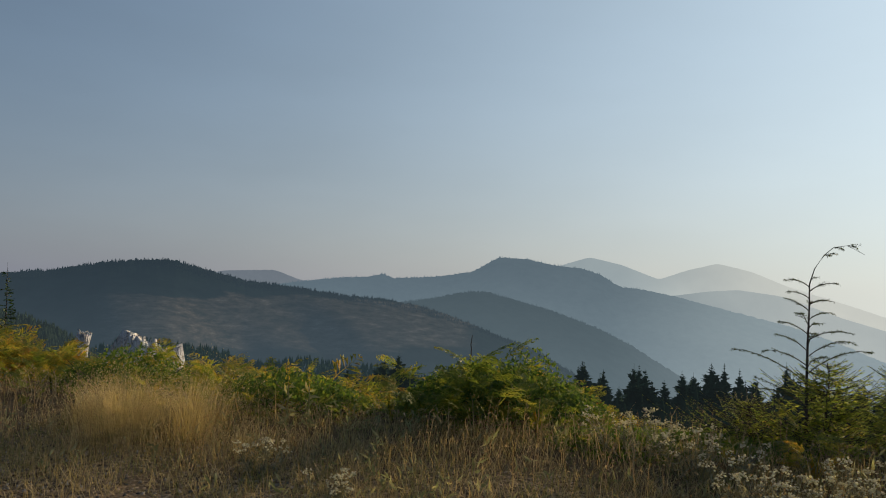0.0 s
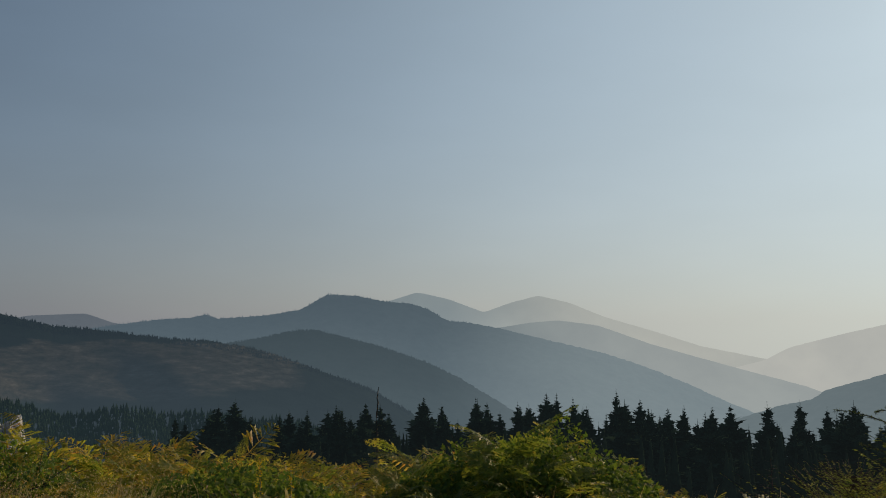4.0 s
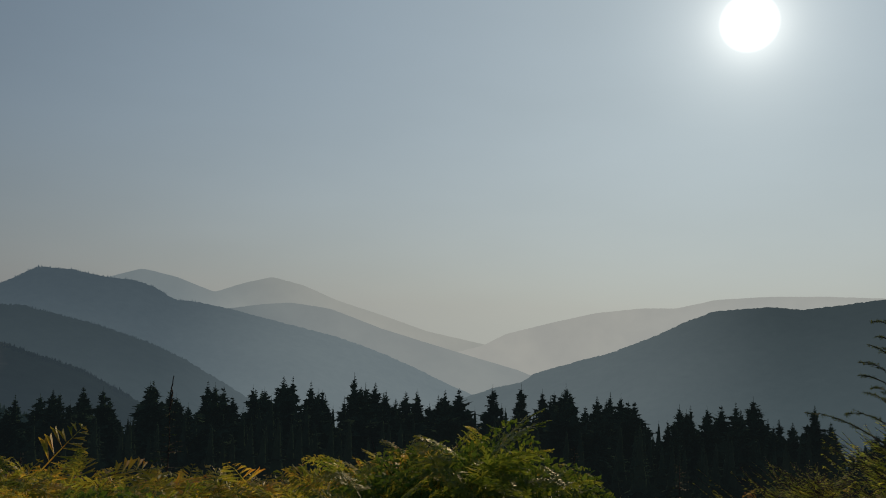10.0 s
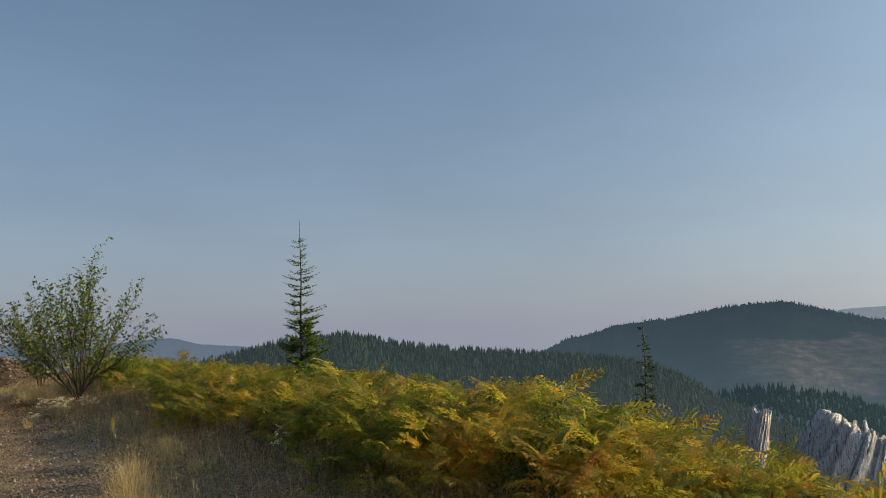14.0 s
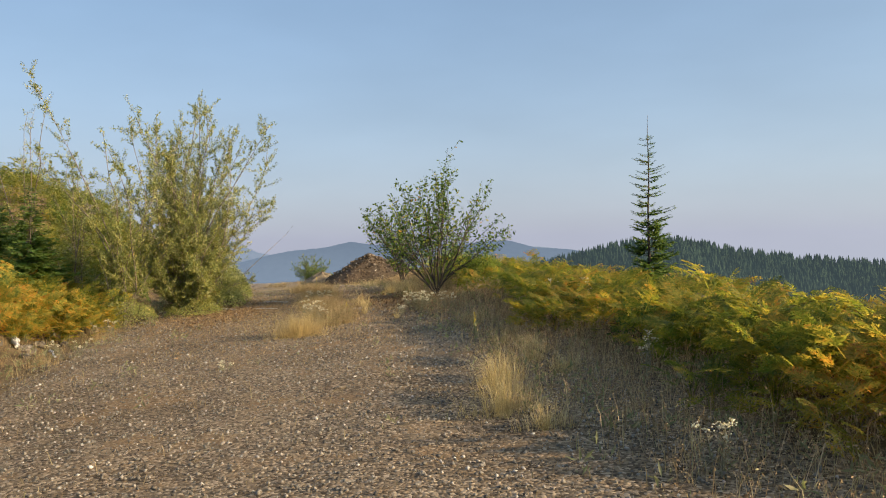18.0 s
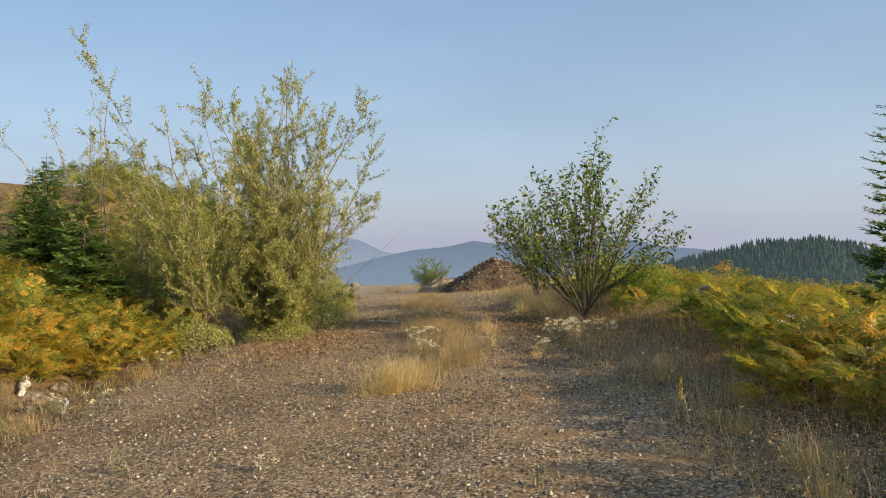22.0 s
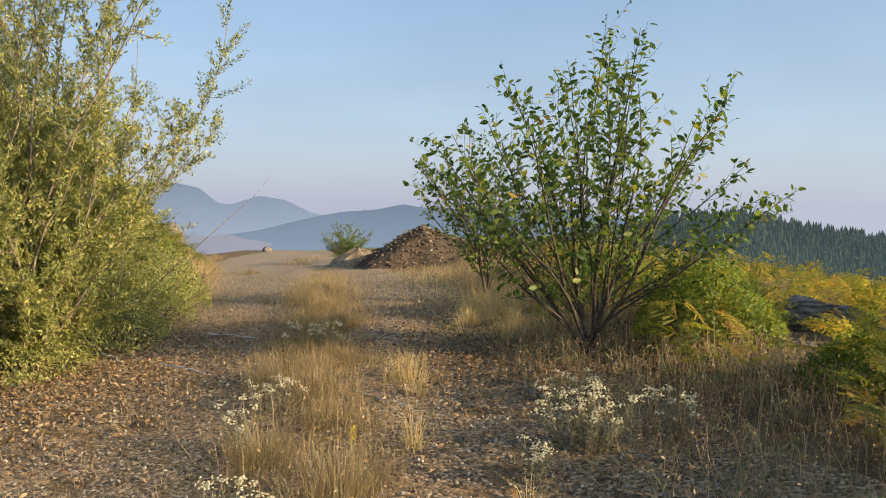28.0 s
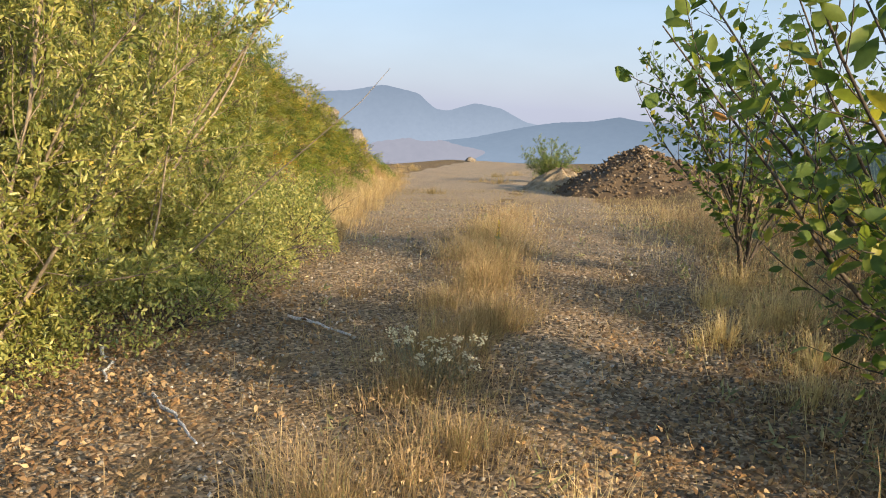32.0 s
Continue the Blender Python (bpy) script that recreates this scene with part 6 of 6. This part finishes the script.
def rock(name, x, y, z, size, label, seed, material=ROCK):
    r = np.random.default_rng(seed)
    bm = bmesh.new()
    bmesh.ops.create_icosphere(bm, subdivisions=3, radius=1.0)
    for q in bm.verts:
        d = q.co.normalized()
        k = 1 + 0.28 * noise.noise(d * 1.7 + Vector((seed, 0, 0))) + 0.16 * noise.noise(d * 4.0 + Vector((0, seed, 0)))
        q.co = Vector((d.x * size[0], d.y * size[1], d.z * size[2])) * (round(k * 9) / 9 * 0.6 + k * 0.4)
    me = bpy.data.meshes.new(name)
    bm.to_mesh(me)
    bm.free()
    me.materials.append(material)
    ob = new(name, me)
    ob.matrix_basis = pose(x, y, z, 0, 0, r.uniform(0, 360))
    return tagged(ob, label, "rock")


rock("rock_outcrop", -42.2, -5.3, 0.0, (0.5, 0.5, 0.8), "pale broken rock face at the end of the bank", 5)
rock("rock_outcrop", -42.6, -6.4, 1.0, (0.45, 0.5, 0.5), "pale rock showing through bank plants", 6)
rock("boulder", -33.0, -7.0, 2.65, (0.35, 0.3, 0.3), "pale boulder on top of the bank", 7)
rock("boulder", -26.0, -5.6, 1.2, (0.3, 0.25, 0.25), "pale boulder in the bank behind willows", 8)
rock("boulder", -25.4, -5.2, 0.75, (0.26, 0.22, 0.2), "pale boulder in the bank behind willows", 9)
rock("boulder", -78.0, -6.5, float(ground_z(-78.0, -6.5)) + 0.1, (0.45, 0.35, 0.3), "white boulder where the track bends out of sight", 10)
for i, (x, y, size) in enumerate(((-15.4, -3.15, 0.13), (-14.9, -3.0, 0.09), (-16.1, -3.2, 0.11), (-16.6, -2.95, 0.07), (-15.0, -3.45, 0.10))):
    rock("bank_stone", x, y, float(ground_z(x, y)) + 0.03, (size, size * 0.8, size * 0.6), "pale stone showing in the cut soil of the bank", 20 + i)
rock("stone_block", 2.2, 3.6, float(ground_z(2.2, 3.6)) + 0.06, (0.10, 0.07, 0.06), "small grey rock in dry grass", 11)

# ---- conifers on the slopes ----
def far_conifer(seed, wide, whorls, arms, leader=0.04, trunk_low=0.0):
    """A conifer 1 high of tiers of drooping boughs, each a ragged pointed blade."""
    r = np.random.default_rng(seed)
    bag = Bag()
    piece = np.array([(0, 0, 0), (0.22, 0.32, -0.02), (0.11, 0.42, 0.0), (0.20, 0.66, -0.04), (0.06, 0.72, 0.0), (0, 1, -0.03), (-0.06, 0.72, 0.0), (-0.20, 0.66, -0.04), (-0.11, 0.42, 0.0), (-0.22, 0.32, -0.02)])
    tris = np.array([(0, 1, 2), (0, 2, 8), (0, 8, 9), (2, 3, 4), (2, 4, 6), (2, 6, 8), (8, 6, 7), (4, 5, 6)])
    for w in range(whorls):
        s = 0.05 + (0.95 - leader) * (w + r.uniform(-0.6, 0.6)) / whorls
        reach = wide * (1 - min(s, 0.99)) ** 0.95 * r.uniform(0.7, 1.2) + 0.004
        k = int(arms * (1.9 - 0.9 * s))
        a = np.arange(k) * 2 * math.pi / k + r.uniform(0, 6) + r.normal(0, 0.4, k)
        ln = reach * r.uniform(0.45, 1.2, k)
        dip = -0.35 + 0.85 * s + r.normal(0, 0.14, k)
        way = np.stack([np.cos(a), np.sin(a), dip], -1)
        at = np.stack([0 * a, 0 * a, s + 0.25 * ln + r.normal(0, 0.006, k)], -1)
        bag.spread(piece, tris, frames_of(at, way, np.stack([-np.cos(a) * dip, -np.sin(a) * dip, np.ones(k)], -1) + r.normal(0, 1.1, (k, 3)), np.stack([ln * r.uniform(1.0, 1.6, k), ln, ln], -1)))
    k = np.linspace(0.04, 0.92, 9)
    bag.tube(np.stack([0.004 * np.sin(k * 9), 0 * k, k], -1), wide * 0.4 * (1 - k) * r.uniform(0.9, 1.1, 9), 7)
    bag.tube([(0, 0, 0.5), (0, 0, 0.8), (0.002, 0, 1.0)], [0.008, 0.005, 0.001], 4)
    return bag



def forest_row():
    """The dark wood below the brink: single trees of a few shapes."""
    shapes = []
    for i in range(7):
        crown, trunk = far_conifer(200 + i, 0.29 + 0.04 * (i % 4), 42 + 4 * (i % 2), 7, 0.02 + 0.02 * (i % 3)), Bag()
        trunk.tube([(0, 0, 0), (0.004, 0, 0.3), (0, 0, 0.6)], [0.014, 0.012, 0.008], 6)
        shapes.append((trunk.mesh("trunk", BARK), crown.mesh("crown", CONIFER_GLOW)))
    r = np.random.default_rng(17)
    places = []
    for _ in range(185):
        yaw, d = r.uniform(-52, 27), 78 + 72 * r.random()
        if yaw > 15:
            d = r.uniform(62, 110)
        places.append((yaw, d))
    # the tall ones that stand out against the valley
    for yaw, d in ((-9.4, 125), (-3.0, 135), (10.5, 150), (-16.5, 118), (-29.5, 130), (-24.0, 118), (-1.0, 136), (4.5, 140), (-12.3, 128), (-19.5, 122), (-33.0, 124), (-36.0, 126), (20.5, 78), (25.5, 74)):
        places.append((yaw, d))
    for i, (yaw, d) in enumerate(places):
        a = radians(yaw)
        x, y = -1.0 - math.sin(a) * d, 1.2 + math.cos(a) * d
        z = float(ground_z(x, y))
        # crowns reach a common height, a little uneven
        top = 1.6 - d * math.tan(radians(5.9 + 0.9 * (1 - math.cos(a * 2.2)) + r.normal(0, 0.6) - (0.7 if i >= 185 else 0.0)))
        if yaw > 16:
            top -= d * 0.012
        tall = top - z
        if tall < 4:
            continue
        k = int(r.integers(7))
        ob = thing("conifer", x, y, z - 0.3, "dark slender conifer in the wood below the brink", "tree", "conifers on the slope", r.uniform(0, 360))
        ob.scale = (tall * r.uniform(0.8, 1.3), tall * r.uniform(0.8, 1.3), tall)
        part("trunk", shapes[k][0], ob)
        part("crown", shapes[k][1], ob)

    # the closed wood between and below them
    bag = Bag()
    crown = far_conifer(220, 0.3, 8, 6)
    v, f = np.concatenate(crown.v), np.concatenate(crown.f)
    n = 560
    yaw, d = np.radians(r.uniform(-56, 30, n)), r.uniform(58, 150, n)
    x, y = -1.0 - np.sin(yaw) * d, 1.2 + np.cos(yaw) * d
    z = ground_z(x, y)
    tall = np.clip(1.6 - d * np.tan(np.radians(8.1 + r.normal(0, 0.6, n))) - z, 2.5, 20)
    tall = np.where(yaw > radians(15), tall * 0.8, tall)
    M = np.zeros((n, 4, 4))
    M[:, 0, 0] = M[:, 1, 1] = M[:, 2, 2] = tall
    M[:, :3, 3], M[:, 3, 3] = np.stack([x, y, z], -1), 1
    bag.spread(v, f, M)
    tagged(new("conifer_wood", bag.mesh("conifer_wood", CONIFER_GLOW)), "closed dark conifer wood on the slope", "forest", kind="stuff")


forest_row()


def small_firs():
    for x, y, top, tall, wide, seed in ((1.14, 10.95, -0.3, 1.5, 0.6, 306), (2.12, 16.8, -1.25, 2.6, 1.0, 307), (-2.3, 12.6, 0.15, 2.3, 0.7, 301), (3.6, 13.5, -0.55, 2.2, 0.8, 302), (-4.6, 14.5, -0.75, 2.0, 0.6, 303), (5.6, 14.0, -0.9, 2.0, 0.8, 304), (-12.5, 16.0, -0.35, 2.6, 0.7, 305)):
        conifer("small_fir", x, y, top - tall, tall, wide, seed, "small green fir on the slope", whorls=14, arms=7, twigs=14, droop=0.1, needle=0.06)
    log("bare_leader", (-2.3, 12.6, 0.1), (-2.27, 12.6, 0.54), 0.012, 0.006, "bare dead tip of a small fir", 310, BARK)


small_firs()
conifer("young_cedar", -20.9, 20.4, -3.6, 5.3, 0.85, 321, "slender young conifer with a drooping top", whorls=16, arms=6, twigs=20, leader=0.1, droop=0.35, needle=0.085, slim=0.4)
conifer("fir", -23.0, -6.6, 0.9, 2.6, 1.0, 331, "dark green fir behind willows", YOUNG_NEEDLE, twigs=40, whorls=18, arms=11, needle=0.12, droop=0.1)
conifer("fir", -20.1, -4.6, 0.5, 2.25, 0.85, 332, "dark green fir behind willows", YOUNG_NEEDLE, twigs=40, whorls=18, arms=11, needle=0.12, droop=0.1)
conifer("fir", -26.0, -8.0, 1.0, 2.6, 0.9, 333, "dark green fir behind willows", YOUNG_NEEDLE, twigs=40, whorls=18, arms=11, needle=0.12, droop=0.1)
conifer("fir", -20.6, -5.7, 1.3, 1.7, 0.8, 334, "small fir on top of the bank", YOUNG_NEEDLE, twigs=40, whorls=18, arms=11, needle=0.12, droop=0.1)

HILL_2 = [(84, -3.2), (80, -2.3), (75.4, -1.61), (72.3, -0.9), (70.7, -0.5), (69.1, -0.2), (65.6, -0.02), (63.5, -0.4), (61.4, -0.9), (57.7, -1.35), (52.4, -1.75), (48.5, -2.0), (44.7, -2.7), (42.4, -3.8), (40.9, -4.9), (36, -7.0)]
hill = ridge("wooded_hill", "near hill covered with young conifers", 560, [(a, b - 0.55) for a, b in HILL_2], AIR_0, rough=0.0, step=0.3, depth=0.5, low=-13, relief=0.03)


def hill_forest(name, label, far, profile, depth, low, count, size, material, seed, cut=0.55, sink=0.55, relief=0.03, start=0.0):
    """Young conifers over a hillside, each a spiky crown of three tiers."""
    r = np.random.default_rng(seed)
    prof = sorted(profile)
    yaw = r.uniform(prof[0][0], prof[-1][0], count)
    F = start + r.random(count) ** 1.15 * (cut - start)
    up = np.interp(yaw, [p[0] for p in prof], [p[1] for p in prof]) - sink
    dist = far * (1 - depth * F + relief * wave(yaw * 0.35, F * 5, 1.0, far % 7) * np.sin(F * math.pi))
    U = up + (low - up) * F ** 1.15 + relief * 14 * wave(yaw * 0.5, F * 7, 1.0, far % 5) * np.sin(F * math.pi)
    a = np.radians(yaw)
    P = np.stack([-np.sin(a) * dist, np.cos(a) * dist, np.tan(np.radians(U)) * dist], -1) + CENTRE
    tall = size * r.uniform(0.6, 1.3, count)
    v, f = [], []
    for t, (z0, z1, w) in enumerate(((0.0, 0.55, 0.27), (0.28, 0.8, 0.2), (0.55, 1.0, 0.12))):
        k = len(v)
        for j in range(6):
            b = j * math.pi / 3 + t
            q = w * (1.0 if j % 2 else 0.62)
            v.append((math.cos(b) * q, math.sin(b) * q, z0 + (0.0 if j % 2 else 0.05)))
        v.append((0, 0, z1))
        f += [(k + j, k + (j + 1) % 6, k + 6) for j in range(6)]
    turn = r.uniform(0, 2 * math.pi, count)
    M = np.zeros((count, 4, 4))
    M[:, 0, 0], M[:, 0, 1], M[:, 1, 0], M[:, 1, 1], M[:, 2, 2] = np.cos(turn) * tall, -np.sin(turn) * tall, np.sin(turn) * tall, np.cos(turn) * tall, tall
    M[:, :3, 3], M[:, 3, 3] = P - (0, 0, 1.0), 1
    bag = Bag()
    bag.spread(v, f, M)
    tagged(new(name, bag.mesh(name, material)), label, "forest", kind="stuff")


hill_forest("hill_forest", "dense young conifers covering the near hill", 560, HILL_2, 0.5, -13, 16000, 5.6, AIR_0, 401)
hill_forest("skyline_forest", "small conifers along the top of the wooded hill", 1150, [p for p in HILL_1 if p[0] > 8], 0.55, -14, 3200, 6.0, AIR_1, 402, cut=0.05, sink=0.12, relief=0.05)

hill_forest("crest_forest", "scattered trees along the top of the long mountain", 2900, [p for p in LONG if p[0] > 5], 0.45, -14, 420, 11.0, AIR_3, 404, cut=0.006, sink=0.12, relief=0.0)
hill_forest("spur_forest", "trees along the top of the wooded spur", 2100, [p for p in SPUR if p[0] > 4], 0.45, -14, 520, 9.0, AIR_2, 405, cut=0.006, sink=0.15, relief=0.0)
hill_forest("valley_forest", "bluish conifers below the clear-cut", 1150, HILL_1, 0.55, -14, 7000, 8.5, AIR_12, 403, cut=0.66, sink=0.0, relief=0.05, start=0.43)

# ---- ground cover ----
bracken()
meadow()
litter()
for row in ((-2.35, 4.0, 0.55, 0.56, 1000, 2800), (-1.85, 4.1, 0.5, 0.58, 800, 2600), (-2.8, 4.2, 0.4, 0.5, 500, 1200), (-1.3, 3.9, 0.45, 0.25, 500, 700), (-8.3, 2.75, 0.4, 0.42, 500, 900), (-9.0, 2.85, 0.3, 0.66, 300, 260), (-9.6, 2.95, 0.3, 0.45, 300, 200), (-7.7, 2.9, 0.25, 0.3, 300, 160), (-14.8, 0.95, 0.5, 0.58, 900, 2400), (-15.5, 1.1, 0.35, 0.4, 420, 300), (-6.4, -0.2, 0.3, 0.32, 280, 120), (-5.6, -1.1, 0.2, 0.25, 160, 60)):
    grass_clump(row[0], row[1], row[2], row[3], row[4], "large tuft of fine golden dry grass", STRAW, row[5])
for row in ((-14.3, 3.6, 0.18, 0.38, 120), (-19.5, 2.15, 0.25, 0.45, 220), (-17.6, 2.1, 0.12, 0.42, 80), (-16.4, 2.6, 0.10, 0.35, 60), (-23.0, 3.6, 0.5, 0.45, 420), (-24.5, 3.9, 0.5, 0.4, 360), (-20.0, 1.4, 0.2, 0.3, 120), (-22.5, 1.35, 0.4, 0.4, 500), (-24.0, 1.2, 0.45, 0.42, 520), (-26.0, 1.0, 0.5, 0.4, 480), (-28.5, 0.8, 0.5, 0.36, 420), (-22.8, -2.2, 0.4, 0.5, 300), (-26.5, -2.9, 0.6, 0.5, 500), (-29.0, -3.0, 0.6, 0.5, 420), (-14.0, -2.5, 0.35, 0.3, 260), (-17.0, -2.5, 0.4, 0.35, 300), (-12.0, -2.6, 0.3, 0.28, 200), (-10.6, 3.55, 0.3, 0.4, 220), (-12.9, 3.9, 0.35, 0.42, 260), (-19.0, 2.2, 0.15, 0.35, 90), (-22.4, 3.0, 0.4, 0.36, 420), (-22.9, 3.35, 0.4, 0.4, 420), (-23.5, 3.1, 0.4, 0.36, 380), (-21.9, 3.45, 0.4, 0.38, 380), (-21.3, 3.3, 0.3, 0.3, 300), (-24.2, 3.4, 0.4, 0.4, 380), (-12.2, 3.6, 0.35, 0.3, 300), (-11.2, 3.7, 0.3, 0.34, 260), (-9.9, 3.7, 0.35, 0.3, 300), (-14.9, 3.75, 0.3, 0.3, 240)):
    grass_clump(*row, "tuft of dry straw-coloured grass stalks", STRAW_DULL if row[1] < 2.0 else STRAW, 60)
for i in range(17):
    x = -16.0 - 0.72 * i
    grass_clump(x, 1.25 + 0.05 * (x + 22) + 0.25 * math.sin(i * 2.3), 0.55, 0.40 + 0.09 * math.sin(i * 1.7), 820, "soft brown withered weeds on the middle of the track", DULL_GRASS, 260)
fr = random.Random(21)
for i in range(44):
    x = -36 - 24 * fr.random()
    left_edge = float(np.interp(x, [-60, -45, -36], [-6.5, -4.2, -2.9]))
    y = fr.choice((left_edge - fr.uniform(0.0, 1.5), left_edge - fr.uniform(0.0, 1.5), fr.uniform(-2.4, 1.0), fr.uniform(1.0, 3.5) + 0.06 * (x + 36)))
    grass_clump(x, y, fr.uniform(0.5, 1.0), fr.uniform(0.2, 0.45), 200, "tuft of dry grass at the end of the track", STRAW_DULL if i % 2 else DULL_GRASS, 30, width=0.004)
for i in range(34):
    x = -26.5 - 0.56 * i
    verge = float(np.interp(x, [-45, -38, -31.5, -27], [-4.4, -3.2, -2.1, -1.2]))
    grass_clump(x, verge - 0.25 + 0.35 * math.sin(i * 2.1), 0.6, 0.46 + 0.14 * math.sin(i * 1.3), 260, "dry grass along the foot of the bank", STRAW_DULL if i % 3 else STRAW, 90, width=0.0032)
    grass_clump(x - 0.2, verge - 1.0 + 0.3 * math.sin(i * 1.4), 0.6, 0.55 + 0.1 * math.sin(i * 1.9), 220, "dry grass along the foot of the bank", DULL_GRASS if i % 2 else STRAW_DULL, 60, width=0.0032)
for i, (x, y, tall) in enumerate(((-28.4, -2.6, 0.6), (-30.3, -3.1, 0.55), (-33.0, -3.6, 0.6), (-36.5, -4.3, 0.6), (-39.0, -4.6, 0.7), (-41.2, -5.0, 0.6), (-43.6, -4.9, 0.5))):
    leafy_mound(x, y, 1.0, 0.8, tall, 540 + i, 1900, "yellow-green bush at the foot of the bank", BRIGHT_LEAF if i % 2 else VINE_LEAF)
for i, (x, up, tall) in enumerate(((-24.5, 0.7, 0.8), (-26.0, 1.6, 0.7), (-27.5, 0.6, 0.6), (-28.6, 2.4, 0.9), (-30.0, 1.2, 0.7), (-31.6, 2.9, 0.8), (-32.6, 0.7, 0.5), (-34.5, 2.0, 0.7), (-36.0, 1.0, 0.5), (-37.6, 2.8, 0.7), (-39.5, 1.5, 0.5), (-40.6, 3.2, 0.6), (-13.0, 0.8, 0.4), (-16.6, 1.4, 0.5), (-18.4, 0.9, 0.5))):
    foot = -2.9 - 0.9 * float(smooth_step(-14, -22, x)) - 0.4 * float(smooth_step(-26, -36, x))
    leafy_mound(x, foot - up, 0.8, 0.7, tall, 500 + i, 1500, "yellowing green bush on the bank")
for row in ((-17.4, 3.1, 0.25, 0.36, 42), (-18.5, 3.3, 0.2, 0.22, 10), (-17.0, 2.75, 0.12, 0.2, 8), (-16.35, 1.23, 0.16, 0.34, 10), (-17.8, 1.05, 0.16, 0.34, 9), (-18.7, 1.1, 0.22, 0.26, 16), (-21.3, 1.25, 0.3, 0.28, 30), (-11.9, 0.2, 0.16, 0.12, 5), (-14.6, -2.3, 0.25, 0.28, 9), (-17.8, -2.6, 0.25, 0.28, 9), (-9.0, 4.2, 0.14, 0.42, 7), (-12.7, 4.9, 0.14, 0.55, 7), (-13.6, 4.6, 0.14, 0.5, 6), (-6.3, 3.5, 0.12, 0.3, 7), (1.35, 4.55, 0.35, 0.28, 26), (1.75, 4.3, 0.35, 0.26, 26), (2.1, 3.55, 0.3, 0.3, 34), (2.55, 3.7, 0.3, 0.3, 34), (3.0, 3.8, 0.3, 0.32, 34), (3.4, 3.9, 0.25, 0.32, 22), (2.35, 3.2, 0.25, 0.24, 18), (2.8, 3.3, 0.25, 0.26, 18), (-0.9, 3.5, 0.15, 0.25, 12), (-0.2, 3.1, 0.15, 0.2, 10), (-17.5, 3.7, 0.2, 0.3, 16)):
    everlasting(*row)
spike_flower(-12.37, 3.24, 0.42)
spike_flower(-25.5, 1.15, 0.45)
spike_flower(-17.2, 1.75, 0.3)
spike_flower(-1.2, 4.35, 0.55, "tall green seed spike beside dry grass")
spike_flower(-1.05, 4.4, 0.5, "tall green seed spike beside dry grass")
pale_stones()
gravel_stones()
